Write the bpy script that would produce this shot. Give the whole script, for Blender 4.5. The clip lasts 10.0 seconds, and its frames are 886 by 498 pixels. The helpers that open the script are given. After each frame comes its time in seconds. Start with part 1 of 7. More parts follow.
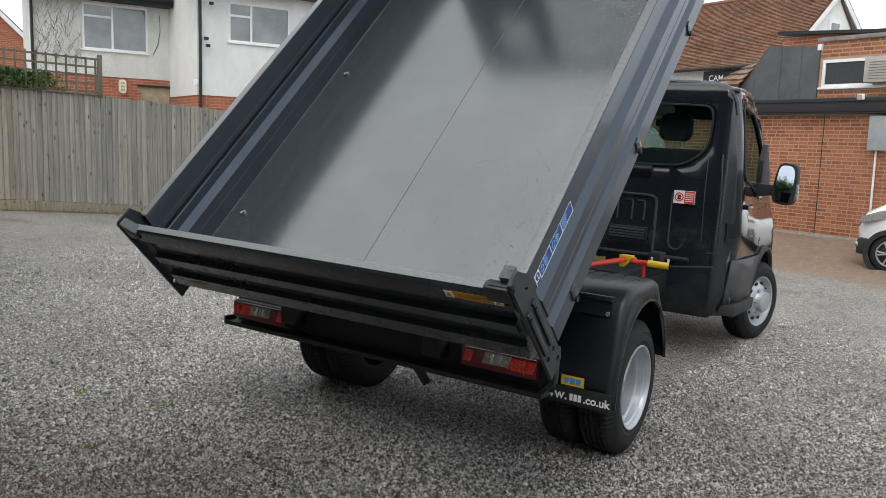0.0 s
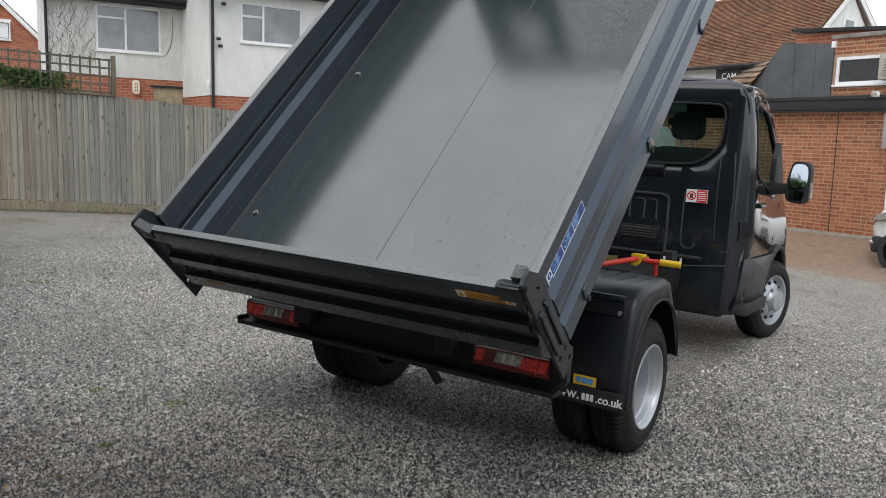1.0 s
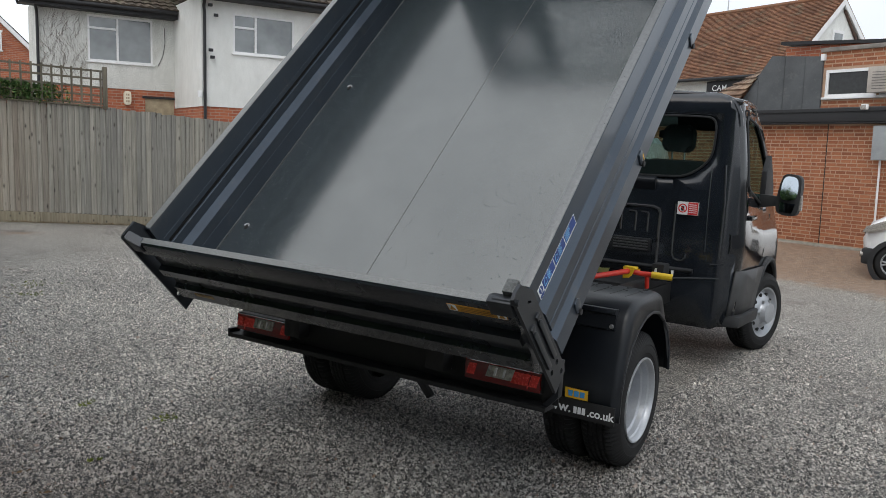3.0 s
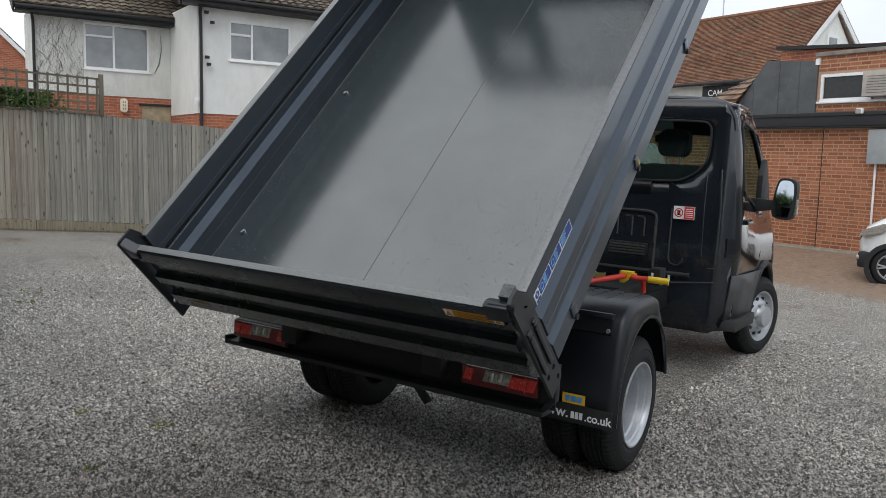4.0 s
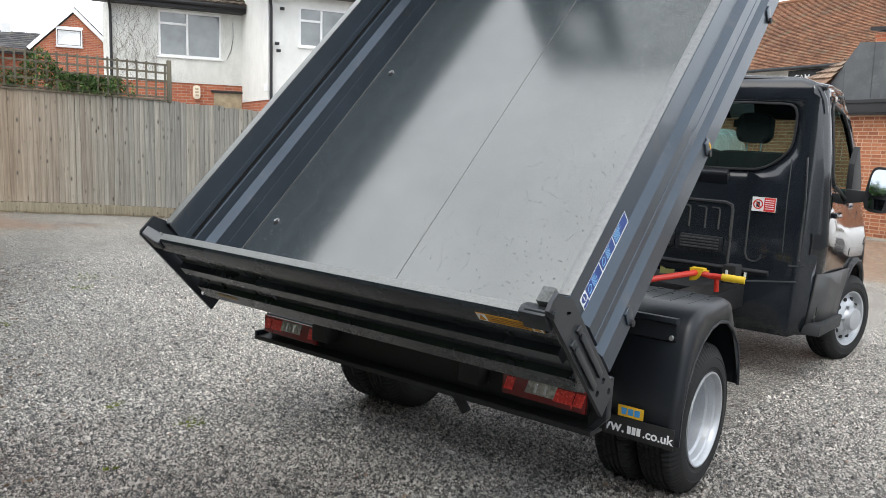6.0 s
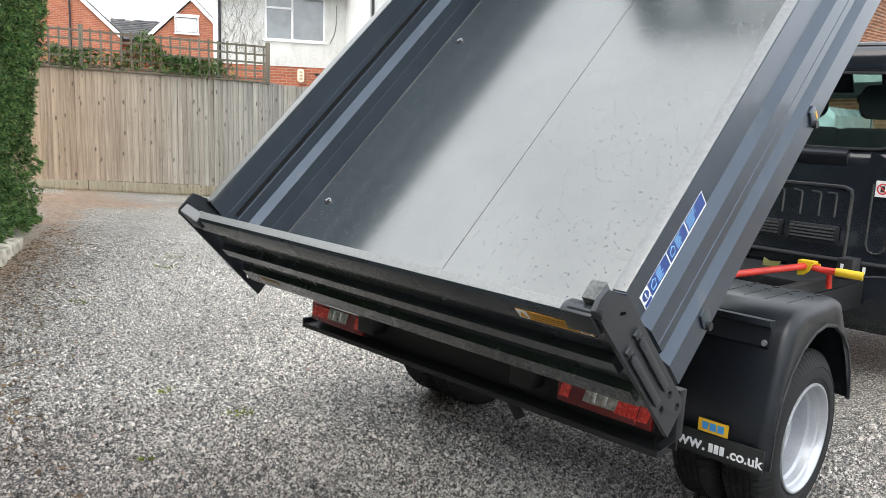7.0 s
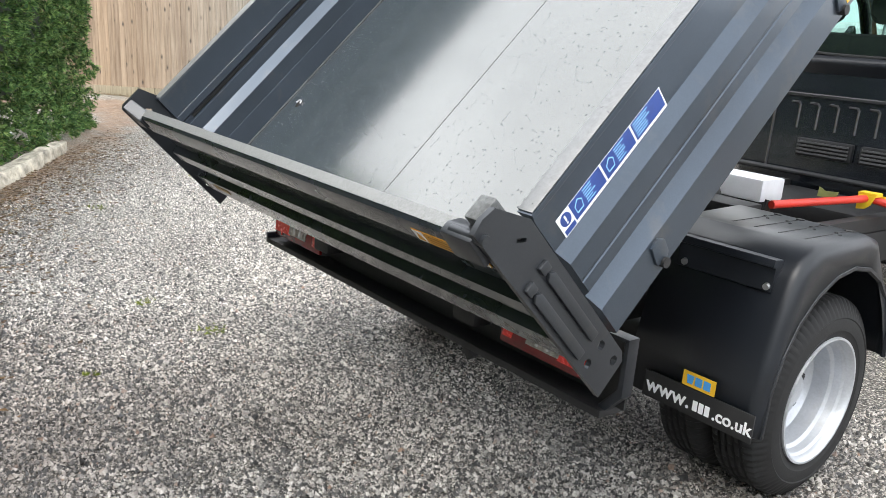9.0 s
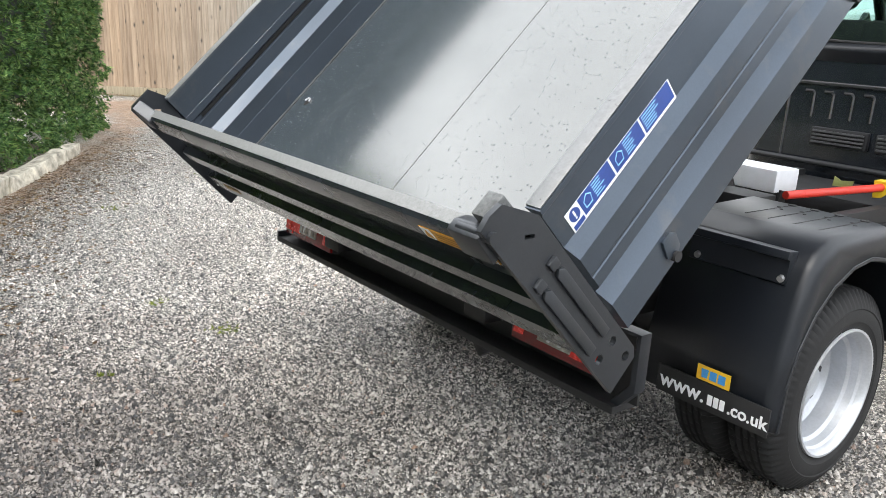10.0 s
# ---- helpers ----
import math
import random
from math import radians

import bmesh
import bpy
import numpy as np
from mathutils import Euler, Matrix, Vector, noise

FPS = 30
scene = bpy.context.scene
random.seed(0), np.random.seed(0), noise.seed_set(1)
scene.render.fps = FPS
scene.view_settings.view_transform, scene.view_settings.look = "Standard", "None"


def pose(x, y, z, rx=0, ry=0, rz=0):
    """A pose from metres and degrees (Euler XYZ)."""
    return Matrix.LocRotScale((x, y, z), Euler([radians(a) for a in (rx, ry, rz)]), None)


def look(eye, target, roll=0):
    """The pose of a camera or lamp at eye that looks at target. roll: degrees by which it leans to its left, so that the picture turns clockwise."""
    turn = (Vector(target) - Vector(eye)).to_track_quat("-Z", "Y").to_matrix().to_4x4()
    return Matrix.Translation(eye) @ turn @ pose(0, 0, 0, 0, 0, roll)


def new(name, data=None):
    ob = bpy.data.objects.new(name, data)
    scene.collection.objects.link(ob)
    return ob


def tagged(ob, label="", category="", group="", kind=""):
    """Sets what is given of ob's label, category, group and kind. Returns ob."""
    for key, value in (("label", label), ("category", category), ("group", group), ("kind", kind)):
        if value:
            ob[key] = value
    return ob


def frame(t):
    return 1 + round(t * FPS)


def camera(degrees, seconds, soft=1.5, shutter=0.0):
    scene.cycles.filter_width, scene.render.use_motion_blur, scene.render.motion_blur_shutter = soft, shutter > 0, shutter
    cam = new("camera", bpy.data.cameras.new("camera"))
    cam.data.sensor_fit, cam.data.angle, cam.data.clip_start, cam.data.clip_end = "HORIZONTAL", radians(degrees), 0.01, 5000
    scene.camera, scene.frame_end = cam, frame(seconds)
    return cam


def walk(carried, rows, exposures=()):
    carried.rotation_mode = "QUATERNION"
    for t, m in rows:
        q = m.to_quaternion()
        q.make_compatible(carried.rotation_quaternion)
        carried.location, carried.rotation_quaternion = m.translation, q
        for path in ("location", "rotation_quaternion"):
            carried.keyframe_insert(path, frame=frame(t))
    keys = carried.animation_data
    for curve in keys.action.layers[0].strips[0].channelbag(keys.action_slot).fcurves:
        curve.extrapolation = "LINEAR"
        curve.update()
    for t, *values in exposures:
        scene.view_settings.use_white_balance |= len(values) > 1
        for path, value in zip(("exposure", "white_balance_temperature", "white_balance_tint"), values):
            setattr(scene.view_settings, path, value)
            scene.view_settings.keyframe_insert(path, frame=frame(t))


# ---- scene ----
cam = camera(57.3, 10.0, soft=0.8)
# the yard falls gently; the truck and the camera's path are set in its plane
YARD = pose(0, 0, 0, -1.332, 1.494, -0.035)
PATH = [
    (0, (2.27, -4.031, 1.527), (1.229, -2.342, 1.274), 3.8),
    (0.5, (2.271, -4.032, 1.532), (1.201, -2.362, 1.274), 3.6),
    (1, (2.274, -4.038, 1.53), (1.209, -2.365, 1.273), 3.6),
    (1.5, (2.276, -4.036, 1.533), (1.217, -2.359, 1.279), 3.8),
    (2, (2.272, -4.029, 1.531), (1.213, -2.349, 1.301), 3.8),
    (2.5, (2.27, -4.031, 1.541), (1.217, -2.347, 1.307), 3.7),
    (4, (2.277, -4.031, 1.54), (1.229, -2.341, 1.325), 3.4),
    (4.5, (2.276, -4.02, 1.536), (1.229, -2.33, 1.317), 2.8),
    (5, (2.263, -3.988, 1.521), (1.216, -2.298, 1.299), 2.8),
    (5.5, (2.223, -3.839, 1.52), (1.151, -2.167, 1.287), 3.5),
    (5.7, (2.213, -3.763, 1.531), (1.085, -2.129, 1.289), 3.7),
    (6.8, (2.112, -3.323, 1.502), (0.796, -1.846, 1.205), 3.5),
    (7, (2.11, -3.222, 1.49), (0.726, -1.812, 1.183), 3.6),
    (7.5, (2.15, -2.961, 1.47), (0.657, -1.689, 1.078), 4.7),
    (8, (2.116, -2.748, 1.425), (0.632, -1.493, 0.951), 4.8),
    (8.5, (2.109, -2.629, 1.414), (0.619, -1.391, 0.918), 4.7),
    (9, (2.131, -2.577, 1.419), (0.634, -1.352, 0.91), 4.7),
    (9.5, (2.13, -2.568, 1.418), (0.622, -1.36, 0.902), 4.6),
    (10, (2.128, -2.559, 1.421), (0.613, -1.363, 0.898), 3.6),
]
walk(cam, [(t, YARD @ look(eye, target, roll)) for t, eye, target, roll in PATH],
     [(0, 0.14, 6420, 9), (2.5, -0.09, 6400, 9), (4.5, -0.16, 6350, 9), (5.0, 0.14, 6360, 9), (5.5, 0.46, 6400, 9), (7.0, 1.08, 6460, 9), (8.0, 1.36, 6550, 10), (10.0, 1.38, 6580, 10)])

# ---- light ----
world = bpy.data.worlds.new("overcast_sky")
scene.world = world
world.use_nodes = True
wn = world.node_tree
sky = wn.nodes.new("ShaderNodeTexSky")
sky.sky_type, sky.sun_disc = "NISHITA", False
sky.sun_elevation, sky.sun_rotation = radians(48), radians(200)
sky.air_density, sky.dust_density, sky.ozone_density = 1.0, 6.0, 1.0
grey = wn.nodes.new("ShaderNodeMixRGB")
grey.inputs["Fac"].default_value = 0.88
grey.inputs["Color2"].default_value = (7.6, 7.9, 8.3, 1)
clouds = wn.nodes.new("ShaderNodeTexNoise")
clouds.inputs["Scale"].default_value, clouds.inputs["Detail"].default_value = 2.2, 5
ramp = wn.nodes.new("ShaderNodeMapRange")
ramp.inputs["From Min"].default_value, ramp.inputs["From Max"].default_value = 0.3, 0.7
ramp.inputs["To Min"].default_value, ramp.inputs["To Max"].default_value = 0.82, 1.12
mult = wn.nodes.new("ShaderNodeMixRGB")
mult.blend_type = "MULTIPLY"
mult.inputs["Fac"].default_value = 1.0
wn.links.new(sky.outputs["Color"], grey.inputs["Color1"])
wn.links.new(clouds.outputs["Fac"], ramp.inputs["Value"])
wn.links.new(grey.outputs["Color"], mult.inputs["Color1"])
wn.links.new(ramp.outputs["Result"], mult.inputs["Color2"])
wn.links.new(mult.outputs["Color"], wn.nodes["Background"].inputs["Color"])
wn.nodes["Background"].inputs["Strength"].default_value = 0.165
sun = new("sun", bpy.data.lights.new("sun", "SUN"))
sun.data.energy, sun.data.angle, sun.data.color = 1.0, radians(25), (1.0, 0.96, 0.9)
sun.matrix_world = look((6, -14, 20), (0, 0, 0))


# ---- materials ----
def nodes_of(name, rough=0.5, metal=0.0, coat=0.0):
    m = bpy.data.materials.new(name)
    m.use_nodes = True
    b = m.node_tree.nodes["Principled BSDF"]
    b.inputs["Roughness"].default_value, b.inputs["Metallic"].default_value = rough, metal
    b.inputs["Coat Weight"].default_value = coat
    b.inputs["Coat Roughness"].default_value = 0.06
    return m, m.node_tree, b


def coords(nt, scale=(1, 1, 1), turn=(0, 0, 0)):
    c, mp = nt.nodes.new("ShaderNodeTexCoord"), nt.nodes.new("ShaderNodeMapping")
    mp.inputs["Scale"].default_value = scale
    mp.inputs["Rotation"].default_value = [radians(a) for a in turn]
    nt.links.new(c.outputs["Object"], mp.inputs["Vector"])
    return mp.outputs["Vector"]


def noise_of(nt, vec, scale, detail=4, rough=0.6):
    n = nt.nodes.new("ShaderNodeTexNoise")
    n.inputs["Scale"].default_value, n.inputs["Detail"].default_value, n.inputs["Roughness"].default_value = scale, detail, rough
    nt.links.new(vec, n.inputs["Vector"])
    return n.outputs["Fac"]


def ramp_of(nt, fac, stops):
    r = nt.nodes.new("ShaderNodeValToRGB")
    els = r.color_ramp.elements
    while len(els) < len(stops):
        els.new(0.5)
    for e, (p, c) in zip(els, stops):
        e.position, e.color = p, (*c, 1) if len(c) == 3 else c
    nt.links.new(fac, r.inputs["Fac"])
    return r.outputs["Color"]


def mix_of(nt, kind, fac, a, b):
    m = nt.nodes.new("ShaderNodeMixRGB")
    m.blend_type = kind
    for sock, val in (("Fac", fac), ("Color1", a), ("Color2", b)):
        if isinstance(val, (int, float)):
            m.inputs[sock].default_value = val if sock == "Fac" else (val, val, val, 1)
        elif isinstance(val, tuple):
            m.inputs[sock].default_value = (*val, 1)
        else:
            nt.links.new(val, m.inputs[sock])
    return m.outputs["Color"]


def bump_of(nt, b, height, strength=0.3, distance=0.01):
    n = nt.nodes.new("ShaderNodeBump")
    n.inputs["Strength"].default_value, n.inputs["Distance"].default_value = strength, distance
    nt.links.new(height, n.inputs["Height"])
    nt.links.new(n.outputs["Normal"], b.inputs["Normal"])


def math_of(nt, op, a, b=None):
    n = nt.nodes.new("ShaderNodeMath")
    n.operation = op
    for i, val in enumerate((a, b)):
        if val is None:
            continue
        if isinstance(val, (int, float)):
            n.inputs[i].default_value = val
        else:
            nt.links.new(val, n.inputs[i])
    return n.outputs["Value"]


def rand_of(nt, island=False):
    if island:
        return nt.nodes.new("ShaderNodeNewGeometry").outputs["Random Per Island"]
    return nt.nodes.new("ShaderNodeObjectInfo").outputs["Random"]


def plain(name, col, rough=0.5, metal=0.0, coat=0.0, var=0.25, scale=6.0, grain=120.0, bump=0.05, dirt=None):
    """Paint, plastic, rubber, metal: slow mottling, fine grain, uneven gloss."""
    m, nt, b = nodes_of(name, rough, metal, coat)
    vec = coords(nt)
    slow, fine = noise_of(nt, vec, scale, 5), noise_of(nt, vec, grain, 3)
    lo, hi = tuple(c * (1 - var) for c in col), tuple(min(1, c * (1 + var)) for c in col)
    c = ramp_of(nt, slow, [(0.3, lo), (0.7, hi)])
    c = mix_of(nt, "OVERLAY", 0.15, c, fine)
    if dirt:
        c = mix_of(nt, "MIX", ramp_of(nt, noise_of(nt, vec, scale * 2.7, 8, 0.7), [(0.55, (0, 0, 0)), (0.75, (0.6, 0.6, 0.6))]), c, dirt)
    nt.links.new(c, b.inputs["Base Color"])
    r = nt.nodes.new("ShaderNodeMapRange")
    r.inputs["To Min"].default_value, r.inputs["To Max"].default_value = max(0.02, rough - 0.08), min(1, rough + 0.1)
    nt.links.new(slow, r.inputs["Value"])
    nt.links.new(r.outputs["Result"], b.inputs["Roughness"])
    if bump:
        bump_of(nt, b, fine, bump, 0.002)
    return m


def glass(name, tint=(0.75, 0.85, 0.83)):
    """Thin vehicle glass: tinted see-through with a clear mirror film."""
    m, nt, b = nodes_of(name, 0.02)
    see = nt.nodes.new("ShaderNodeBsdfTransparent")
    see.inputs["Color"].default_value = (*tint, 1)
    shine = nt.nodes.new("ShaderNodeBsdfGlossy")
    shine.inputs["Roughness"].default_value = 0.02
    mix = nt.nodes.new("ShaderNodeMixShader")
    mix.inputs["Fac"].default_value = 0.07
    nt.links.new(see.outputs["BSDF"], mix.inputs[1])
    nt.links.new(shine.outputs["BSDF"], mix.inputs[2])
    nt.links.new(mix.outputs["Shader"], nt.nodes["Material Output"].inputs["Surface"])
    nt.nodes.remove(b)
    return m


def window_glass(name):
    """Far panes: a dim room behind reflecting glass."""
    m, nt, b = nodes_of(name, 0.05)
    vec = coords(nt)
    nt.links.new(ramp_of(nt, noise_of(nt, vec, 1.3, 3), [(0.3, (0.12, 0.135, 0.14)), (0.7, (0.24, 0.26, 0.265))]), b.inputs["Base Color"])
    b.inputs["IOR"].default_value = 1.9
    return m


def darker_patch(nt, vec):
    """Broad darker patches in the gravel with ragged rims: 1 outside, darker within, the last one browner."""
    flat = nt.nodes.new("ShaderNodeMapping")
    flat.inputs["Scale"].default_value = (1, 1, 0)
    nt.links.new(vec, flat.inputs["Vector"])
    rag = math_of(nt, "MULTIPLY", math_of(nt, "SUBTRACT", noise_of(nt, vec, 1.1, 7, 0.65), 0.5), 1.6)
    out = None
    for centre, reach, stops in DARKER:
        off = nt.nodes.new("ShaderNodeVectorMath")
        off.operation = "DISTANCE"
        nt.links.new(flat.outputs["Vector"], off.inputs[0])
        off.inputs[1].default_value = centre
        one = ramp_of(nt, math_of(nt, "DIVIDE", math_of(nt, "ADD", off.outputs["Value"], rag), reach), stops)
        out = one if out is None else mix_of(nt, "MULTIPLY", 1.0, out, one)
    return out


DARKER = [((1.0, -1.6, 0), 3.0, [(0.30, (0.46, 0.47, 0.48)), (0.62, (0.70, 0.70, 0.70)), (0.95, (1, 1, 1))]),
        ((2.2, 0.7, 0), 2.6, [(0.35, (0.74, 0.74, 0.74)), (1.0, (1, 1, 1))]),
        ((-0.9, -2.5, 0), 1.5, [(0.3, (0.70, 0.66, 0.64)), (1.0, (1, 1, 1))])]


def gravel_material():
    m, nt, b = nodes_of("gravel_ground", 0.5)
    vec = coords(nt)
    v = nt.nodes.new("ShaderNodeTexVoronoi")
    v.inputs["Scale"].default_value = 90
    nt.links.new(vec, v.inputs["Vector"])
    v2 = nt.nodes.new("ShaderNodeTexVoronoi")
    v2.inputs["Scale"].default_value = 190
    nt.links.new(vec, v2.inputs["Vector"])
    sep = nt.nodes.new("ShaderNodeSeparateColor")
    nt.links.new(v.outputs["Color"], sep.inputs["Color"])
    stone = ramp_of(nt, sep.outputs["Red"], [(0.0, (0.15, 0.146, 0.138)), (0.28, (0.50, 0.485, 0.455)), (0.6, (0.90, 0.875, 0.83)), (1.0, (1.0, 0.98, 0.93))])
    # Shade between the stones is put into the colour.
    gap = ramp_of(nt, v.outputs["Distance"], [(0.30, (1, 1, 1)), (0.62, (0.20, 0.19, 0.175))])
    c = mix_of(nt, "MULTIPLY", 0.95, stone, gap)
    c = mix_of(nt, "MULTIPLY", 0.8, c, ramp_of(nt, noise_of(nt, vec, 62, 4, 0.8), [(0.40, (0.30, 0.295, 0.285)), (0.62, (1.60, 1.57, 1.50))]))
    slow = noise_of(nt, vec, 0.55, 6, 0.6)
    c = mix_of(nt, "MULTIPLY", 0.7, c, ramp_of(nt, slow, [(0.35, (0.78, 0.76, 0.745)), (0.62, (1.16, 1.15, 1.13))]))
    c = mix_of(nt, "MULTIPLY", 1.0, c, darker_patch(nt, vec))
    earth = ramp_of(nt, noise_of(nt, vec, 1.7, 8, 0.65), [(0.56, (0, 0, 0)), (0.72, (0.55, 0.55, 0.55))])
    c = mix_of(nt, "MIX", earth, c, (0.12, 0.085, 0.065))
    # trodden earth along the fence, the far wall and the planted edge
    at = nt.nodes.new("ShaderNodeAttribute")
    at.attribute_name = "earth"
    ragged = math_of(nt, "ADD", at.outputs["Fac"], math_of(nt, "MULTIPLY", math_of(nt, "SUBTRACT", noise_of(nt, vec, 2.2, 8, 0.7), 0.5), 1.1))
    soil = ramp_of(nt, noise_of(nt, vec, 9, 6), [(0.3, (0.22, 0.142, 0.092)), (0.7, (0.45, 0.305, 0.205))])
    c = mix_of(nt, "MIX", ramp_of(nt, ragged, [(0.42, (0, 0, 0)), (0.66, (0.95, 0.95, 0.95))]), c, mix_of(nt, "MIX", ramp_of(nt, noise_of(nt, vec, 20, 7, 0.8), [(0.47, (0, 0, 0)), (0.60, (0.42, 0.42, 0.42))]), soil, c))
    nt.links.new(c, b.inputs["Base Color"])
    h = math_of(nt, "ADD", math_of(nt, "MULTIPLY", v.outputs["Distance"], -1.0), math_of(nt, "MULTIPLY", v2.outputs["Distance"], -0.5))
    bump_of(nt, b, h, 1.0, 0.014)
    return m


def stone_material():
    m, nt, b = nodes_of("gravel_stones", 0.42)
    vec = coords(nt)
    r = rand_of(nt, True)
    c = ramp_of(nt, r, [(0.0, (0.045, 0.046, 0.047)), (0.30, (0.135, 0.138, 0.138)), (0.46, (0.33, 0.32, 0.305)), (0.60, (0.54, 0.53, 0.50)), (0.78, (0.76, 0.738, 0.69)), (0.96, (0.95, 0.935, 0.885)), (1.0, (0.40, 0.27, 0.20))])
    c = mix_of(nt, "MULTIPLY", 0.6, c, ramp_of(nt, noise_of(nt, vec, 0.55, 6), [(0.35, (0.80, 0.78, 0.765)), (0.62, (1.18, 1.17, 1.15))]))
    c = mix_of(nt, "MULTIPLY", 1.0, c, darker_patch(nt, vec))
    c = mix_of(nt, "MULTIPLY", 0.6, c, ramp_of(nt, noise_of(nt, vec, 70, 4, 0.8), [(0.40, (0.50, 0.415, 0.405)), (0.62, (1.42, 1.41, 1.37))]))
    c = mix_of(nt, "OVERLAY", 0.25, c, noise_of(nt, vec, 300, 2))
    nt.links.new(c, b.inputs["Base Color"])
    return m


def wood_material(name, lo, hi, island=False, rough=0.85, fresh=None):
    m, nt, b = nodes_of(name, rough)
    vec = coords(nt, (16, 16, 0.9))
    at = nt.nodes.new("ShaderNodeVectorMath")
    at.operation = "ADD"
    r = rand_of(nt, island)
    nt.links.new(vec, at.inputs[0])
    nt.links.new(math_of(nt, "MULTIPLY", r, 57.0), at.inputs[1])
    grain = noise_of(nt, at.outputs["Vector"], 2.2, 8, 0.7)
    c = ramp_of(nt, grain, [(0.25, lo), (0.75, hi)])
    if fresh:
        where = nt.nodes.new("ShaderNodeSeparateXYZ")
        nt.links.new(nt.nodes.new("ShaderNodeObjectInfo").outputs["Location"], where.inputs["Vector"])
        span = nt.nodes.new("ShaderNodeMapRange")
        span.inputs["From Min"].default_value, span.inputs["From Max"].default_value = -10.25, -11.35
        nt.links.new(math_of(nt, "ADD", where.outputs["X"], math_of(nt, "MULTIPLY", math_of(nt, "SUBTRACT", r, 0.5), 0.35)), span.inputs["Value"])
        c = mix_of(nt, "MIX", span.outputs["Result"], c, ramp_of(nt, grain, [(0.25, fresh[0]), (0.75, fresh[1])]))
    c = mix_of(nt, "MULTIPLY", 0.85, c, ramp_of(nt, r, [(0.0, (0.76, 0.76, 0.78)), (0.35, (0.92, 0.93, 0.94)), (0.7, (1.01, 0.99, 0.97)), (1.0, (1.15, 1.13, 1.11))]))
    # knots, wider than high, each with a darker ring
    kv = coords(nt, (13, 13, 8.0))
    ka = nt.nodes.new("ShaderNodeVectorMath")
    ka.operation = "ADD"
    nt.links.new(kv, ka.inputs[0])
    nt.links.new(math_of(nt, "MULTIPLY", r, 91.0), ka.inputs[1])
    kn = nt.nodes.new("ShaderNodeTexVoronoi")
    kn.inputs["Scale"].default_value = 1.05
    nt.links.new(ka.outputs["Vector"], kn.inputs["Vector"])
    pick = nt.nodes.new("ShaderNodeSeparateColor")
    nt.links.new(kn.outputs["Color"], pick.inputs["Color"])
    ring = ramp_of(nt, kn.outputs["Distance"], [(0.09, (0.9, 0.9, 0.9)), (0.15, (0.45, 0.45, 0.45)), (0.27, (0, 0, 0))])
    c = mix_of(nt, "MIX", math_of(nt, "MULTIPLY", ring, math_of(nt, "LESS_THAN", pick.outputs["Red"], 0.55)), c, (0.06, 0.052, 0.045))
    # rain stains and green growth, loosely along the grain
    st = noise_of(nt, coords(nt, (2.5, 2.5, 1.0)), 1.4, 7, 0.7)
    c = mix_of(nt, "MULTIPLY", 0.5, c, ramp_of(nt, st, [(0.35, (0.70, 0.72, 0.68)), (0.6, (1.05, 1.05, 1.05))]))
    nt.links.new(c, b.inputs["Base Color"])
    bump_of(nt, b, grain, 0.4, 0.004)
    return m


def brick_piece(name, island=False, cols=((0.25, 0.088, 0.043), (0.345, 0.126, 0.060), (0.42, 0.165, 0.080))):
    m, nt, b = nodes_of(name, 0.9)
    vec = coords(nt)
    c = ramp_of(nt, rand_of(nt, island), [(0.0, cols[0]), (0.5, cols[1]), (1.0, cols[2])])
    c = mix_of(nt, "OVERLAY", 0.45, c, noise_of(nt, vec, 30, 6, 0.7))
    c = mix_of(nt, "MULTIPLY", 0.5, c, ramp_of(nt, noise_of(nt, vec, 0.9, 5), [(0.3, (0.7, 0.68, 0.68)), (0.7, (1.1, 1.1, 1.1))]))
    nt.links.new(c, b.inputs["Base Color"])
    bump_of(nt, b, noise_of(nt, vec, 90, 4), 0.4, 0.004)
    return m


def brick_far(name):
    """Brickwork too far off to pick single bricks from."""
    m, nt, b = nodes_of(name, 0.9)
    vec = coords(nt)
    sw = nt.nodes.new("ShaderNodeSeparateXYZ")
    nt.links.new(vec, sw.inputs["Vector"])
    cb = nt.nodes.new("ShaderNodeCombineXYZ")
    nt.links.new(math_of(nt, "ADD", sw.outputs["X"], sw.outputs["Y"]), cb.inputs["X"])
    nt.links.new(sw.outputs["Z"], cb.inputs["Y"])
    br = nt.nodes.new("ShaderNodeTexBrick")
    br.inputs["Scale"].default_value = 1.0
    br.inputs["Brick Width"].default_value, br.inputs["Row Height"].default_value = 0.225, 0.075
    br.inputs["Mortar Size"].default_value = 0.008
    br.inputs["Color1"].default_value, br.inputs["Color2"].default_value = (0.42, 0.13, 0.06, 1), (0.30, 0.085, 0.045, 1)
    br.inputs["Mortar"].default_value = (0.36, 0.24, 0.18, 1)
    nt.links.new(cb.outputs["Vector"], br.inputs["Vector"])
    c = mix_of(nt, "MULTIPLY", 0.5, br.outputs["Color"], ramp_of(nt, noise_of(nt, vec, 1.4, 6), [(0.3, (0.7, 0.7, 0.7)), (0.7, (1.15, 1.15, 1.15))]))
    nt.links.new(c, b.inputs["Base Color"])
    bump_of(nt, b, br.outputs["Fac"], -0.3, 0.006)
    return m


